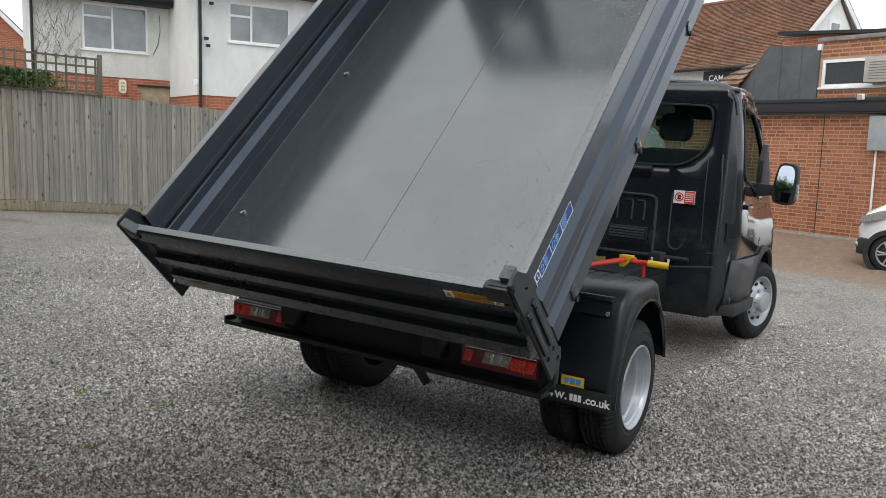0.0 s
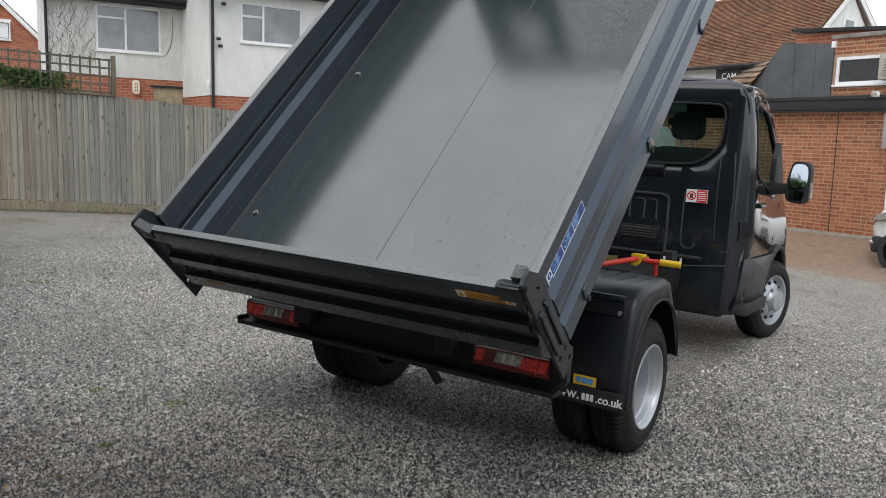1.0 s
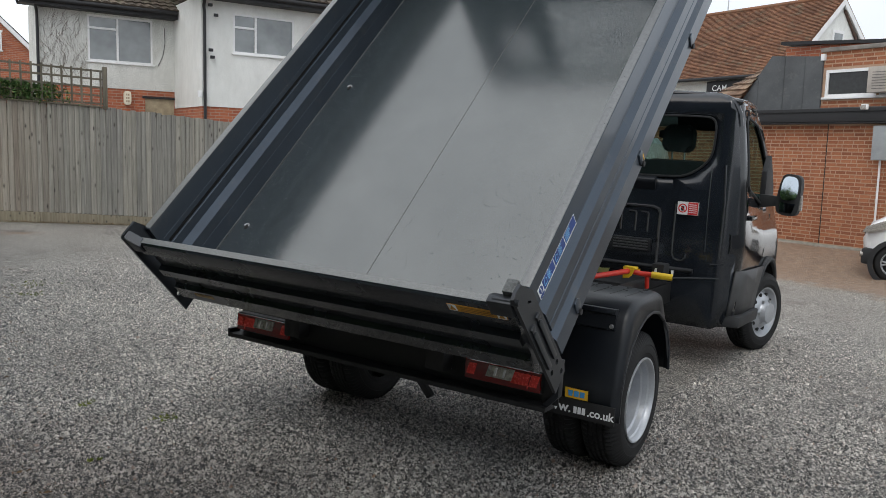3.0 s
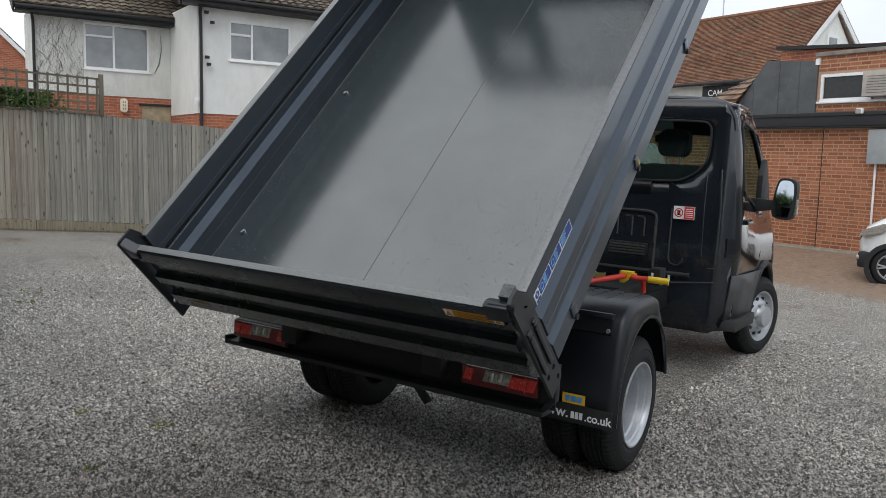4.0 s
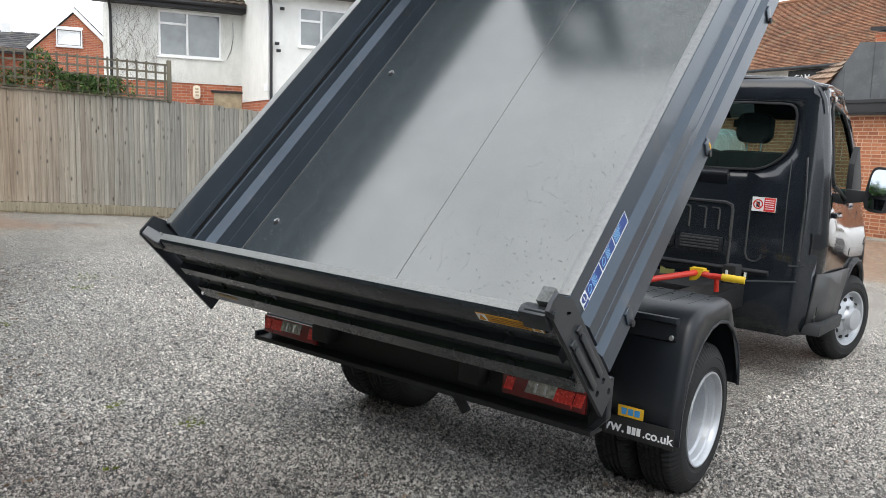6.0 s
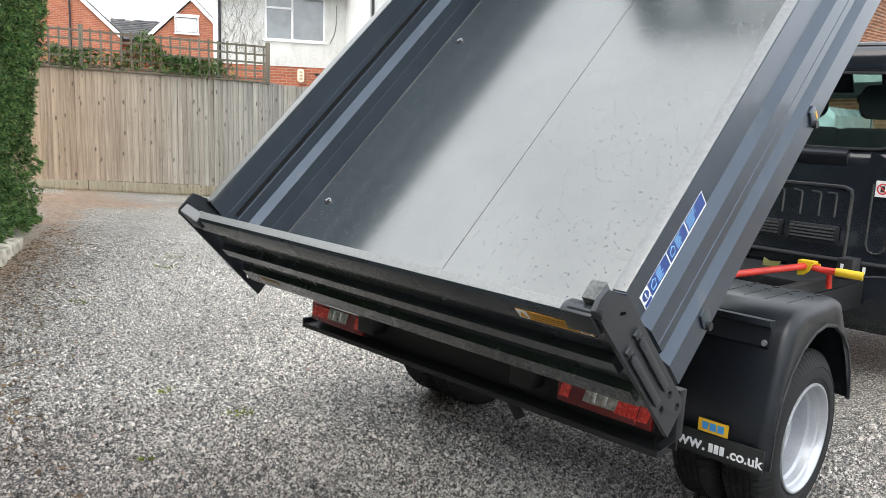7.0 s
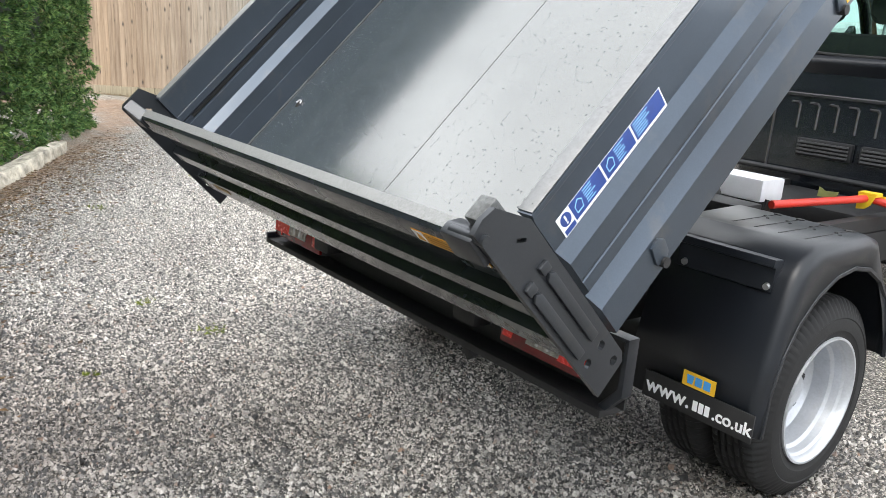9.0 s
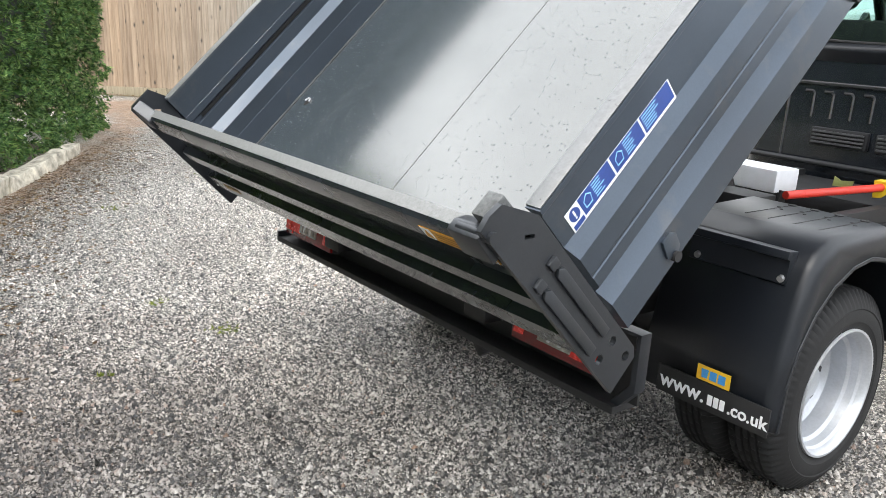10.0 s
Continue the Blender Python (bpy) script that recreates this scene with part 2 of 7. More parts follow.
def render_wall(name, col, grain=70, stain=0.5, low=0.62):
    m, nt, b = nodes_of(name, 0.92)
    vec = coords(nt)
    g = noise_of(nt, vec, grain, 3, 0.8)
    c = ramp_of(nt, g, [(0.32, tuple(x * low for x in col)), (0.6, col)])
    streak = noise_of(nt, coords(nt, (1.5, 1.5, 0.8)), 1.6, 10, 0.75)
    c = mix_of(nt, "MULTIPLY", stain, c, ramp_of(nt, streak, [(0.32, (0.55, 0.55, 0.53)), (0.6, (1, 1, 1))]))
    nt.links.new(c, b.inputs["Base Color"])
    bump_of(nt, b, g, 0.8, 0.015)
    return m


def tile_material(name, lo, mid, hi):
    m, nt, b = nodes_of(name, 0.9)
    vec = coords(nt)
    c = ramp_of(nt, rand_of(nt, True), [(0.0, lo), (0.5, mid), (1.0, hi)])
    c = mix_of(nt, "MULTIPLY", 0.7, c, ramp_of(nt, noise_of(nt, vec, 0.8, 8, 0.75), [(0.40, (0.50, 0.48, 0.46)), (0.60, (1.06, 1.0, 0.93))]))
    moss = ramp_of(nt, noise_of(nt, vec, 2.3, 8, 0.7), [(0.53, (0, 0, 0)), (0.68, (0.75, 0.75, 0.75))])
    c = mix_of(nt, "MIX", moss, c, (0.17, 0.16, 0.11))
    nt.links.new(c, b.inputs["Base Color"])
    bump_of(nt, b, noise_of(nt, vec, 60, 4), 0.4, 0.005)
    return m


def leaf_material(name, lo, mid, hi):
    m, nt, b = nodes_of(name, 0.7)
    c = ramp_of(nt, rand_of(nt, True), [(0.0, lo), (0.55, mid), (0.95, hi), (1.0, (0.16, 0.12, 0.04))])
    # Darker clumps in the colour stand in for shade deep in the foliage.
    c = mix_of(nt, "MULTIPLY", 0.6, c, ramp_of(nt, noise_of(nt, coords(nt), 5.5, 4), [(0.36, (0.30, 0.34, 0.30)), (0.62, (1.2, 1.2, 1.1))]))
    nt.links.new(c, b.inputs["Base Color"])
    b.inputs["Specular IOR Level"].default_value = 0.2
    return m


def steel_floor_material():
    """The bed's plate: satin zinc-grey, wet specks, faint scuffs."""
    m, nt, b = nodes_of("bed_plate_steel", 0.15, 1.0)
    vec = coords(nt)
    slow = noise_of(nt, vec, 1.4, 6)
    c = ramp_of(nt, slow, [(0.3, (0.206, 0.203, 0.193)), (0.7, (0.258, 0.253, 0.239))])
    sp = nt.nodes.new("ShaderNodeTexVoronoi")
    sp.inputs["Scale"].default_value = 80
    nt.links.new(vec, sp.inputs["Vector"])
    sep = nt.nodes.new("ShaderNodeSeparateColor")
    nt.links.new(sp.outputs["Color"], sep.inputs["Color"])
    few = math_of(nt, "LESS_THAN", sep.outputs["Red"], 0.72)
    spot = math_of(nt, "MULTIPLY", few, math_of(nt, "LESS_THAN", sp.outputs["Distance"], math_of(nt, "MULTIPLY", sep.outputs["Green"], 0.30)))
    c = mix_of(nt, "MIX", math_of(nt, "MULTIPLY", spot, 0.9), c, (0.052, 0.052, 0.05))
    nt.links.new(math_of(nt, "SUBTRACT", 1.0, math_of(nt, "MULTIPLY", spot, 0.88)), b.inputs["Metallic"])
    scr = noise_of(nt, coords(nt, (30, 1.2, 1.2), (0, 0, 20)), 3, 6, 0.8)
    c = mix_of(nt, "OVERLAY", 0.03, c, scr)
    nt.links.new(c, b.inputs["Base Color"])
    r = nt.nodes.new("ShaderNodeMapRange")
    r.inputs["To Min"].default_value, r.inputs["To Max"].default_value = 0.14, 0.22
    nt.links.new(noise_of(nt, vec, 5, 8, 0.7), r.inputs["Value"])
    nt.links.new(r.outputs["Result"], b.inputs["Roughness"])
    bump_of(nt, b, noise_of(nt, vec, 3.0, 3), 0.08, 0.01)
    # blue-grey paint film between the bright flakes
    film_of = nt.nodes.new("ShaderNodeBsdfDiffuse")
    film_of.inputs["Color"].default_value = (0.19, 0.24, 0.27, 1)
    both = nt.nodes.new("ShaderNodeMixShader")
    both.inputs["Fac"].default_value = 0.16
    nt.links.new(b.outputs["BSDF"], both.inputs[1])
    nt.links.new(film_of.outputs["BSDF"], both.inputs[2])
    out = next(k for k in nt.nodes if k.type == "OUTPUT_MATERIAL")
    nt.links.new(both.outputs["Shader"], out.inputs["Surface"])
    return m


BODY_GREY = plain("body_graphite_paint", (0.051, 0.067, 0.089), 0.34, 0.6, 0.25, var=0.12, scale=3, grain=260, dirt=(0.10, 0.10, 0.10))
CAB_BLACK = plain("cab_black_gloss", (0.012, 0.0155, 0.021), 0.22, 0.0, 0.55, var=0.2, scale=4, bump=0.0)
CAB_GLOSS = plain("cab_black_polish", (0.006, 0.007, 0.010), 0.08, 0.0, 0.55, var=0.2, scale=4, bump=0.0)
PLATE_DARK = plain("plate_dark_paint", (0.037, 0.041, 0.047), 0.36, 0.5, 0.1, var=0.15, scale=5, grain=260, dirt=(0.06, 0.06, 0.058))
# Wet upward edges of the bed: the sky's sheen is put into their paler colour.
LIP_EDGE = plain("wet_lip_sheen", (0.225, 0.23, 0.228), 0.42, 0.35, var=0.15, scale=120, grain=240, bump=0.3, dirt=(0.10, 0.10, 0.095))
TOP_CAP = plain("wet_cap_sheen", (0.20, 0.205, 0.205), 0.30, 0.7, var=0.12, scale=60, grain=240, bump=0.15)
RIB_SHEEN = plain("pressed_rib_sheen", (0.075, 0.077, 0.082), 0.22, 0.55, 0.5, var=0.15, scale=30)
ZINC = plain("bright_zinc", (0.86, 0.87, 0.88), 0.25, 0.6, var=0.1)
TRIM_BLACK = plain("black_plastic_trim", (0.015, 0.016, 0.018), 0.62, var=0.2, scale=7, grain=240, bump=0.15)
GUARD_BLACK = plain("mudguard_black_plastic", (0.0105, 0.0128, 0.0170), 0.38, var=0.25, scale=5, grain=300, bump=0.12, dirt=(0.018, 0.020, 0.023))
GUARD_BLACK.node_tree.nodes["Principled BSDF"].inputs["Specular IOR Level"].default_value = 0.38
CHASSIS = plain("chassis_black", (0.0105, 0.0105, 0.0115), 0.6, var=0.3, scale=9, bump=0.2, dirt=(0.02, 0.019, 0.017))
RUBBER = plain("tyre_rubber", (0.0075, 0.0077, 0.0082), 0.78, var=0.25, scale=9, grain=150, bump=0.25, dirt=(0.020, 0.019, 0.018))
RIM_SILVER = plain("silver_wheel_paint", (0.46, 0.48, 0.51), 0.38, 0.45, var=0.08, scale=8, bump=0.02, dirt=(0.4, 0.4, 0.4))
STEEL = plain("bolt_steel", (0.5, 0.51, 0.52), 0.35, 0.9, var=0.15)
BED_FLOOR = steel_floor_material()
CLADDING = plain("grey_plastic_cladding", (0.05, 0.051, 0.053), 0.5, var=0.15, scale=7, grain=240, bump=0.1)
SEAM = plain("seam_shadow", (0.015, 0.015, 0.015), 0.8)
RED_LENS = plain("red_lens", (0.15, 0.003, 0.004), 0.15, 0, 0.12, var=0.2, scale=40, bump=0.0)
RED_BRIGHT = plain("red_reflector", (0.95, 0.04, 0.03), 0.25, 0, 0.1, var=0.4, scale=90, bump=0.3)
CLEAR_LENS = plain("clear_lens", (0.34, 0.32, 0.29), 0.2, 0.3, 0.2, var=0.45, scale=60, bump=0.3)
AMBER = plain("amber_label", (0.55, 0.26, 0.02), 0.5, var=0.1)
WHITE_VINYL = plain("white_vinyl", (0.78, 0.79, 0.8), 0.45, var=0.06)
BLUE_VINYL = plain("blue_vinyl", (0.02, 0.055, 0.24), 0.4, var=0.15)
YELLOW_VINYL = plain("yellow_vinyl", (0.72, 0.42, 0.02), 0.45, var=0.1)
LIGHT_BLUE = plain("light_blue_print", (0.25, 0.55, 0.85), 0.45, var=0.08)
BADGE_BLUE = plain("badge_blue", (0.05, 0.27, 0.62), 0.45, var=0.08)
RED_VINYL = plain("red_vinyl", (0.6, 0.03, 0.03), 0.45, var=0.1)
RED_PAINT = plain("red_prop_paint", (0.62, 0.035, 0.02), 0.4, var=0.15)
YELLOW_PAINT = plain("yellow_grip", (0.75, 0.5, 0.02), 0.45, var=0.12)
WHITE_PLASTIC = plain("white_plastic", (0.75, 0.76, 0.78), 0.5, var=0.08)
OLIVE = plain("olive_tape", (0.35, 0.35, 0.12), 0.6, var=0.2)
SEAT = plain("seat_cloth", (0.018, 0.019, 0.021), 0.9, var=0.3, scale=30, bump=0.3)
GLASS = glass("cab_glass", (0.48, 0.62, 0.59))
MIRROR, _nt, _b = nodes_of("mirror_silver", 0.03, 1.0)
_b.inputs["Base Color"].default_value = (0.48, 0.53, 0.58, 1)
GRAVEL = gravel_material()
STONES = stone_material()
FENCE_WOOD = wood_material("fence_boards", (0.155, 0.149, 0.134), (0.455, 0.430, 0.382), fresh=((0.225, 0.158, 0.105), (0.53, 0.405, 0.29)))
RAIL_WOOD = wood_material("fence_rail_wood", (0.18, 0.152, 0.104), (0.37, 0.322, 0.23))
TRELLIS_WOOD = wood_material("trellis_wood", (0.075, 0.066, 0.048), (0.20, 0.175, 0.13))
BRICK = brick_piece("orange_red_brick")
BRICK_JOINED = brick_piece("orange_red_brick_joined", True)
MORTAR = render_wall("mortar", (0.54, 0.36, 0.25), 60, 0.4, 0.8)
BRICK_FAR = brick_far("far_brickwork")
PEBBLE = render_wall("pebbledash", (0.83, 0.83, 0.79), 34, 0.6, 0.60)
RENDER = render_wall("painted_render", (0.85, 0.855, 0.825), 70, 0.3, 0.82)
UPVC = plain("white_upvc", (0.8, 0.8, 0.8), 0.4, var=0.05)
PANE = window_glass("house_pane")
DARK_PANE = plain("dark_mesh_pane", (0.025, 0.027, 0.028), 0.35, var=0.3, scale=14, bump=0.1)
FASCIA = plain("black_fascia", (0.013, 0.013, 0.015), 0.55, var=0.25, scale=3)
LEAD = plain("grey_felt_cladding", (0.085, 0.09, 0.095), 0.75, var=0.2, scale=2.5, grain=50, bump=0.25, dirt=(0.16, 0.16, 0.16))
TILE_BROWN = tile_material("brown_clay_tiles", (0.14, 0.066, 0.04), (0.225, 0.11, 0.064), (0.30, 0.155, 0.09))
TILE_TAN = tile_material("tan_lichened_tiles", (0.15, 0.09, 0.06), (0.25, 0.16, 0.105), (0.34, 0.24, 0.165))
TILE_GREY = tile_material("grey_brown_tiles", (0.075, 0.062, 0.05), (0.13, 0.105, 0.085), (0.2, 0.165, 0.13))
SLATE = tile_material("dark_slates", (0.06, 0.062, 0.068), (0.09, 0.092, 0.1), (0.13, 0.13, 0.14))
LEAF = leaf_material("conifer_leaf", (0.018, 0.050, 0.018), (0.088, 0.185, 0.055), (0.27, 0.40, 0.125))
IVY = leaf_material("climber_leaf", (0.03, 0.07, 0.02), (0.07, 0.14, 0.04), (0.2, 0.28, 0.1))
LITTER = leaf_material("dead_leaf", (0.07, 0.04, 0.022), (0.16, 0.095, 0.05), (0.30, 0.2, 0.1))
WEED = leaf_material("weed_leaf", (0.10, 0.14, 0.02), (0.2, 0.25, 0.045), (0.36, 0.38, 0.09))
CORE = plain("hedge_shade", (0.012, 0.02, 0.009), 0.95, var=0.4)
TWIG = plain("twig_bark", (0.10, 0.075, 0.055), 0.9, var=0.3)
KERB_STONE = plain("kerb_stone", (0.42, 0.385, 0.31), 0.9, var=0.6, scale=11, grain=40, bump=0.9, dirt=(0.085, 0.075, 0.035))
CAR_WHITE = plain("car_white_paint", (0.8, 0.81, 0.82), 0.25, 0, 0.6, var=0.04, bump=0.0)
BOARD = plain("weathered_plywood", (0.36, 0.30, 0.2), 0.85, var=0.25)


# ---- building blocks ----
FENCE = pose(-10.459, 3.613, 0.033, 0, 0, 66)   # x along the fence, y away behind it
HOUSE = pose(-10.534, 3.444, 0.105, 0, 0, 66)   # the same way, for the white house
WALL = pose(0.28, 13.159, 0.05, 0, 0, -24)   # x along the brick wall, y away behind it


def mesh_of(name, bm, mat, smooth=40):
    bmesh.ops.recalc_face_normals(bm, faces=bm.faces)
    me = bpy.data.meshes.new(name)
    bm.to_mesh(me)
    bm.free()
    for one in mat if isinstance(mat, (list, tuple)) else [mat]:
        me.materials.append(one)
    if smooth:
        me.shade_smooth()
        me.set_sharp_from_angle(angle=radians(smooth))
    return me


def part(name, bm, mat, parent, label="", smooth=40):
    ob = new(name, mesh_of(name, bm, mat, smooth))
    ob.parent = parent
    if label:
        ob["label"] = label
    return ob


def thing(name, m, label, category, group="", kind=""):
    ob = new(name)
    ob.matrix_world = m
    return tagged(ob, label, category, group, kind)


def solo(name, bm, mat, m, label, category, group="", kind="", smooth=40):
    ob = new(name, mesh_of(name, bm, mat, smooth))
    ob.matrix_world = m
    return tagged(ob, label, category, group, kind)


def box(bm, x0, x1, y0, y1, z0, z1, bevel=0.0, m=None):
    vs = [bm.verts.new((x, y, z)) for x in (x0, x1) for y in (y0, y1) for z in (z0, z1)]
    fs = [bm.faces.new([vs[i] for i in q]) for q in ((0, 1, 3, 2), (4, 6, 7, 5), (0, 4, 5, 1), (2, 3, 7, 6), (0, 2, 6, 4), (1, 5, 7, 3))]
    if bevel:
        es = list({e for f in fs for e in f.edges})
        out = bmesh.ops.bevel(bm, geom=es, offset=bevel, segments=2, affect="EDGES", profile=0.6)
        vs = list({v for f in out["faces"] for v in f.verts} | {v for v in vs if v.is_valid})
    if m is not None:
        bmesh.ops.transform(bm, matrix=m, verts=[v for v in vs if v.is_valid])
    return bm


def boxed(*a, bevel=0.0, m=None):
    return box(bmesh.new(), *a, bevel=bevel, m=m)


def prism(bm, pts, lo, hi, axis="x", bevel=0.0):
    """A polygon drawn in the two other axes, in order, extruded along one axis."""
    def at(p, k):
        return {"x": (k, p[0], p[1]), "y": (p[0], k, p[1]), "z": (p[0], p[1], k)}[axis]
    a, b = [bm.verts.new(at(p, lo)) for p in pts], [bm.verts.new(at(p, hi)) for p in pts]
    n = len(pts)
    fs = [bm.faces.new(a), bm.faces.new(b[::-1])] + [bm.faces.new((a[i], b[i], b[(i + 1) % n], a[(i + 1) % n])) for i in range(n)]
    if bevel:
        bmesh.ops.bevel(bm, geom=list({e for f in fs for e in f.edges}), offset=bevel, segments=2, affect="EDGES", profile=0.6)
    return bm


def rod(bm, p0, p1, r0, r1=None, n=12, cap=True):
    p0, p1 = Vector(p0), Vector(p1)
    d = p1 - p0
    m = Matrix.Translation((p0 + p1) / 2) @ d.to_track_quat("Z", "Y").to_matrix().to_4x4()
    bmesh.ops.create_cone(bm, cap_ends=cap, segments=n, radius1=r0, radius2=r0 if r1 is None else r1, depth=d.length, matrix=m)
    return bm


def lathe(bm, prof, centre, n=48, closed=False):
    """Profile of (x, r) turned about an axle along x through centre."""
    rings = []
    for x, r in prof:
        rings.append([bm.verts.new((centre[0] + x, centre[1] + r * math.cos(2 * math.pi * i / n), centre[2] + r * math.sin(2 * math.pi * i / n))) for i in range(n)])
    pairs = list(zip(rings, rings[1:])) + ([(rings[-1], rings[0])] if closed else [])
    for a, b in pairs:
        for i in range(n):
            bm.faces.new((a[i], a[(i + 1) % n], b[(i + 1) % n], b[i]))
    return bm


def rounded(x0, x1, z0, z1, r, n=5):
    out = []
    for cx, cz, a in ((x1 - r, z1 - r, 0), (x0 + r, z1 - r, 90), (x0 + r, z0 + r, 180), (x1 - r, z0 + r, 270)):
        out += [(cx + r * math.cos(radians(a + 90 * i / n)), cz + r * math.sin(radians(a + 90 * i / n))) for i in range(n + 1)]
    return out


def sheet(bm, loops, cuts=(), fn=None, thick=0.0):
    """A flat outline (first loop) with holes (other loops) in the plane (p, q, 0), cut at lines and bent by fn(p, q)."""
    es = []
    for loop in loops:
        vs = [bm.verts.new((p, q, 0)) for p, q in loop]
        es += [bm.edges.new((vs[i], vs[(i + 1) % len(vs)])) for i in range(len(vs))]
    bmesh.ops.triangle_fill(bm, use_beauty=True, use_dissolve=False, edges=es)
    for axis, k in cuts:
        co, no = ((k, 0, 0), (1, 0, 0)) if axis == "p" else ((0, k, 0), (0, 1, 0))
        bmesh.ops.bisect_plane(bm, geom=bm.verts[:] + bm.edges[:] + bm.faces[:], plane_co=co, plane_no=no)
    if fn:
        for w in bm.verts:
            w.co = fn(w.co.x, w.co.y)
    if thick:
        bmesh.ops.recalc_face_normals(bm, faces=bm.faces)
        bmesh.ops.solidify(bm, geom=bm.faces[:], thickness=thick)
    return bm


def tube(bm, pts, r, n=8):
    for a, b in zip(pts, pts[1:]):
        rod(bm, a, b, r, n=n)
    for p in pts[1:-1]:
        bmesh.ops.create_icosphere(bm, subdivisions=1, radius=r * 1.02, matrix=Matrix.Translation(p))
    return bm


def lettering(name, body, size, m, mat, parent, label=""):
    cu = bpy.data.curves.new(name, "FONT")
    cu.body, cu.size, cu.extrude, cu.offset = body, size, 0.0006, 0.0012
    tmp = new(name, cu)
    me = bpy.data.meshes.new_from_object(tmp.evaluated_get(bpy.context.evaluated_depsgraph_get()))
    bpy.data.objects.remove(tmp)
    me.transform(m)
    me.materials.append(mat)
    ob = new(name, me)
    ob.parent = parent
    if label:
        ob["label"] = label
    return ob


# ---- the yard ----
def ground_height(x, y):
    z = -0.0261 * x - 0.0232 * y
    q = WALL.inverted() @ Vector((x, y, 0))
    k = min(1, max(0, (3.4 + q.y) / 3.2))
    rise = k * k * (3 - 2 * k)
    near = min(1, max(0, (9 - abs(q.x)) / 6))
    z = z * (1 - rise * near) + (-0.055) * rise * near
    f = FENCE.inverted() @ Vector((x, y, 0))
    if -8 < f.x < 4 and f.y > -3:
        z += (0.013 - 0.0242 * f.x) * min(1, (3 + f.y) / 2.4)
    r = math.hypot(x, y)
    far = min(1, max(0, (r - 30) / 30))
    return z * (1 - far) - 0.3 * far


def ground_earth(x, y):
    """How far the bare earth shows: by the fence, before the wall, along the planted edge."""
    q = WALL.inverted() @ Vector((x, y, 0))
    f = FENCE.inverted() @ Vector((x, y, 0))
    e = 0.0
    e = max(e, 1.25 - abs(q.y + 1.9) / 2.6 if abs(q.x) < 9 else 0)
    e = max(e, min(0.9, 0.48 - 0.24 * f.x) - abs(f.y + 1.5) / 1.9 if -7 < f.x < 9 else 0)
    d = abs((x + 6.79) * 0.477 + (y + 0.34) * 0.879)
    if x < -2.5:
        e = max(e, 0.78 - d / 1.15)
    e = max(e, 0.42 - d / 2.4) if -9 < x < 6 else e
    return max(0, e)


def build_ground():
    xs = sorted({round(-14 + 0.35 * i, 3) for i in range(58)} | {-400, -150, -60, -35, -25, -18, 10, 15, 25, 40, 80, 200, 400})
    ys = sorted({round(-8 + 0.35 * i, 3) for i in range(66)} | {-400, -150, -60, -30, -15, -11, 19, 25, 40, 80, 200, 400})
    bm = bmesh.new()
    lay = bm.verts.layers.float.new("earth")
    grid = []
    for y in ys:
        row = []
        for x in xs:
            w = bm.verts.new((x, y, ground_height(x, y) + 0.012 * noise.noise((x * 0.7, y * 0.7, 3))))
            w[lay] = ground_earth(x, y)
            row.append(w)
        grid.append(row)
    for a, b in zip(grid, grid[1:]):
        for i in range(len(a) - 1):
            bm.faces.new((a[i], a[i + 1], b[i + 1], b[i]))
    return solo("ground", bm, GRAVEL, Matrix(), "grey crushed-gravel yard with patches of brown earth", "ground", kind="structure", smooth=80)


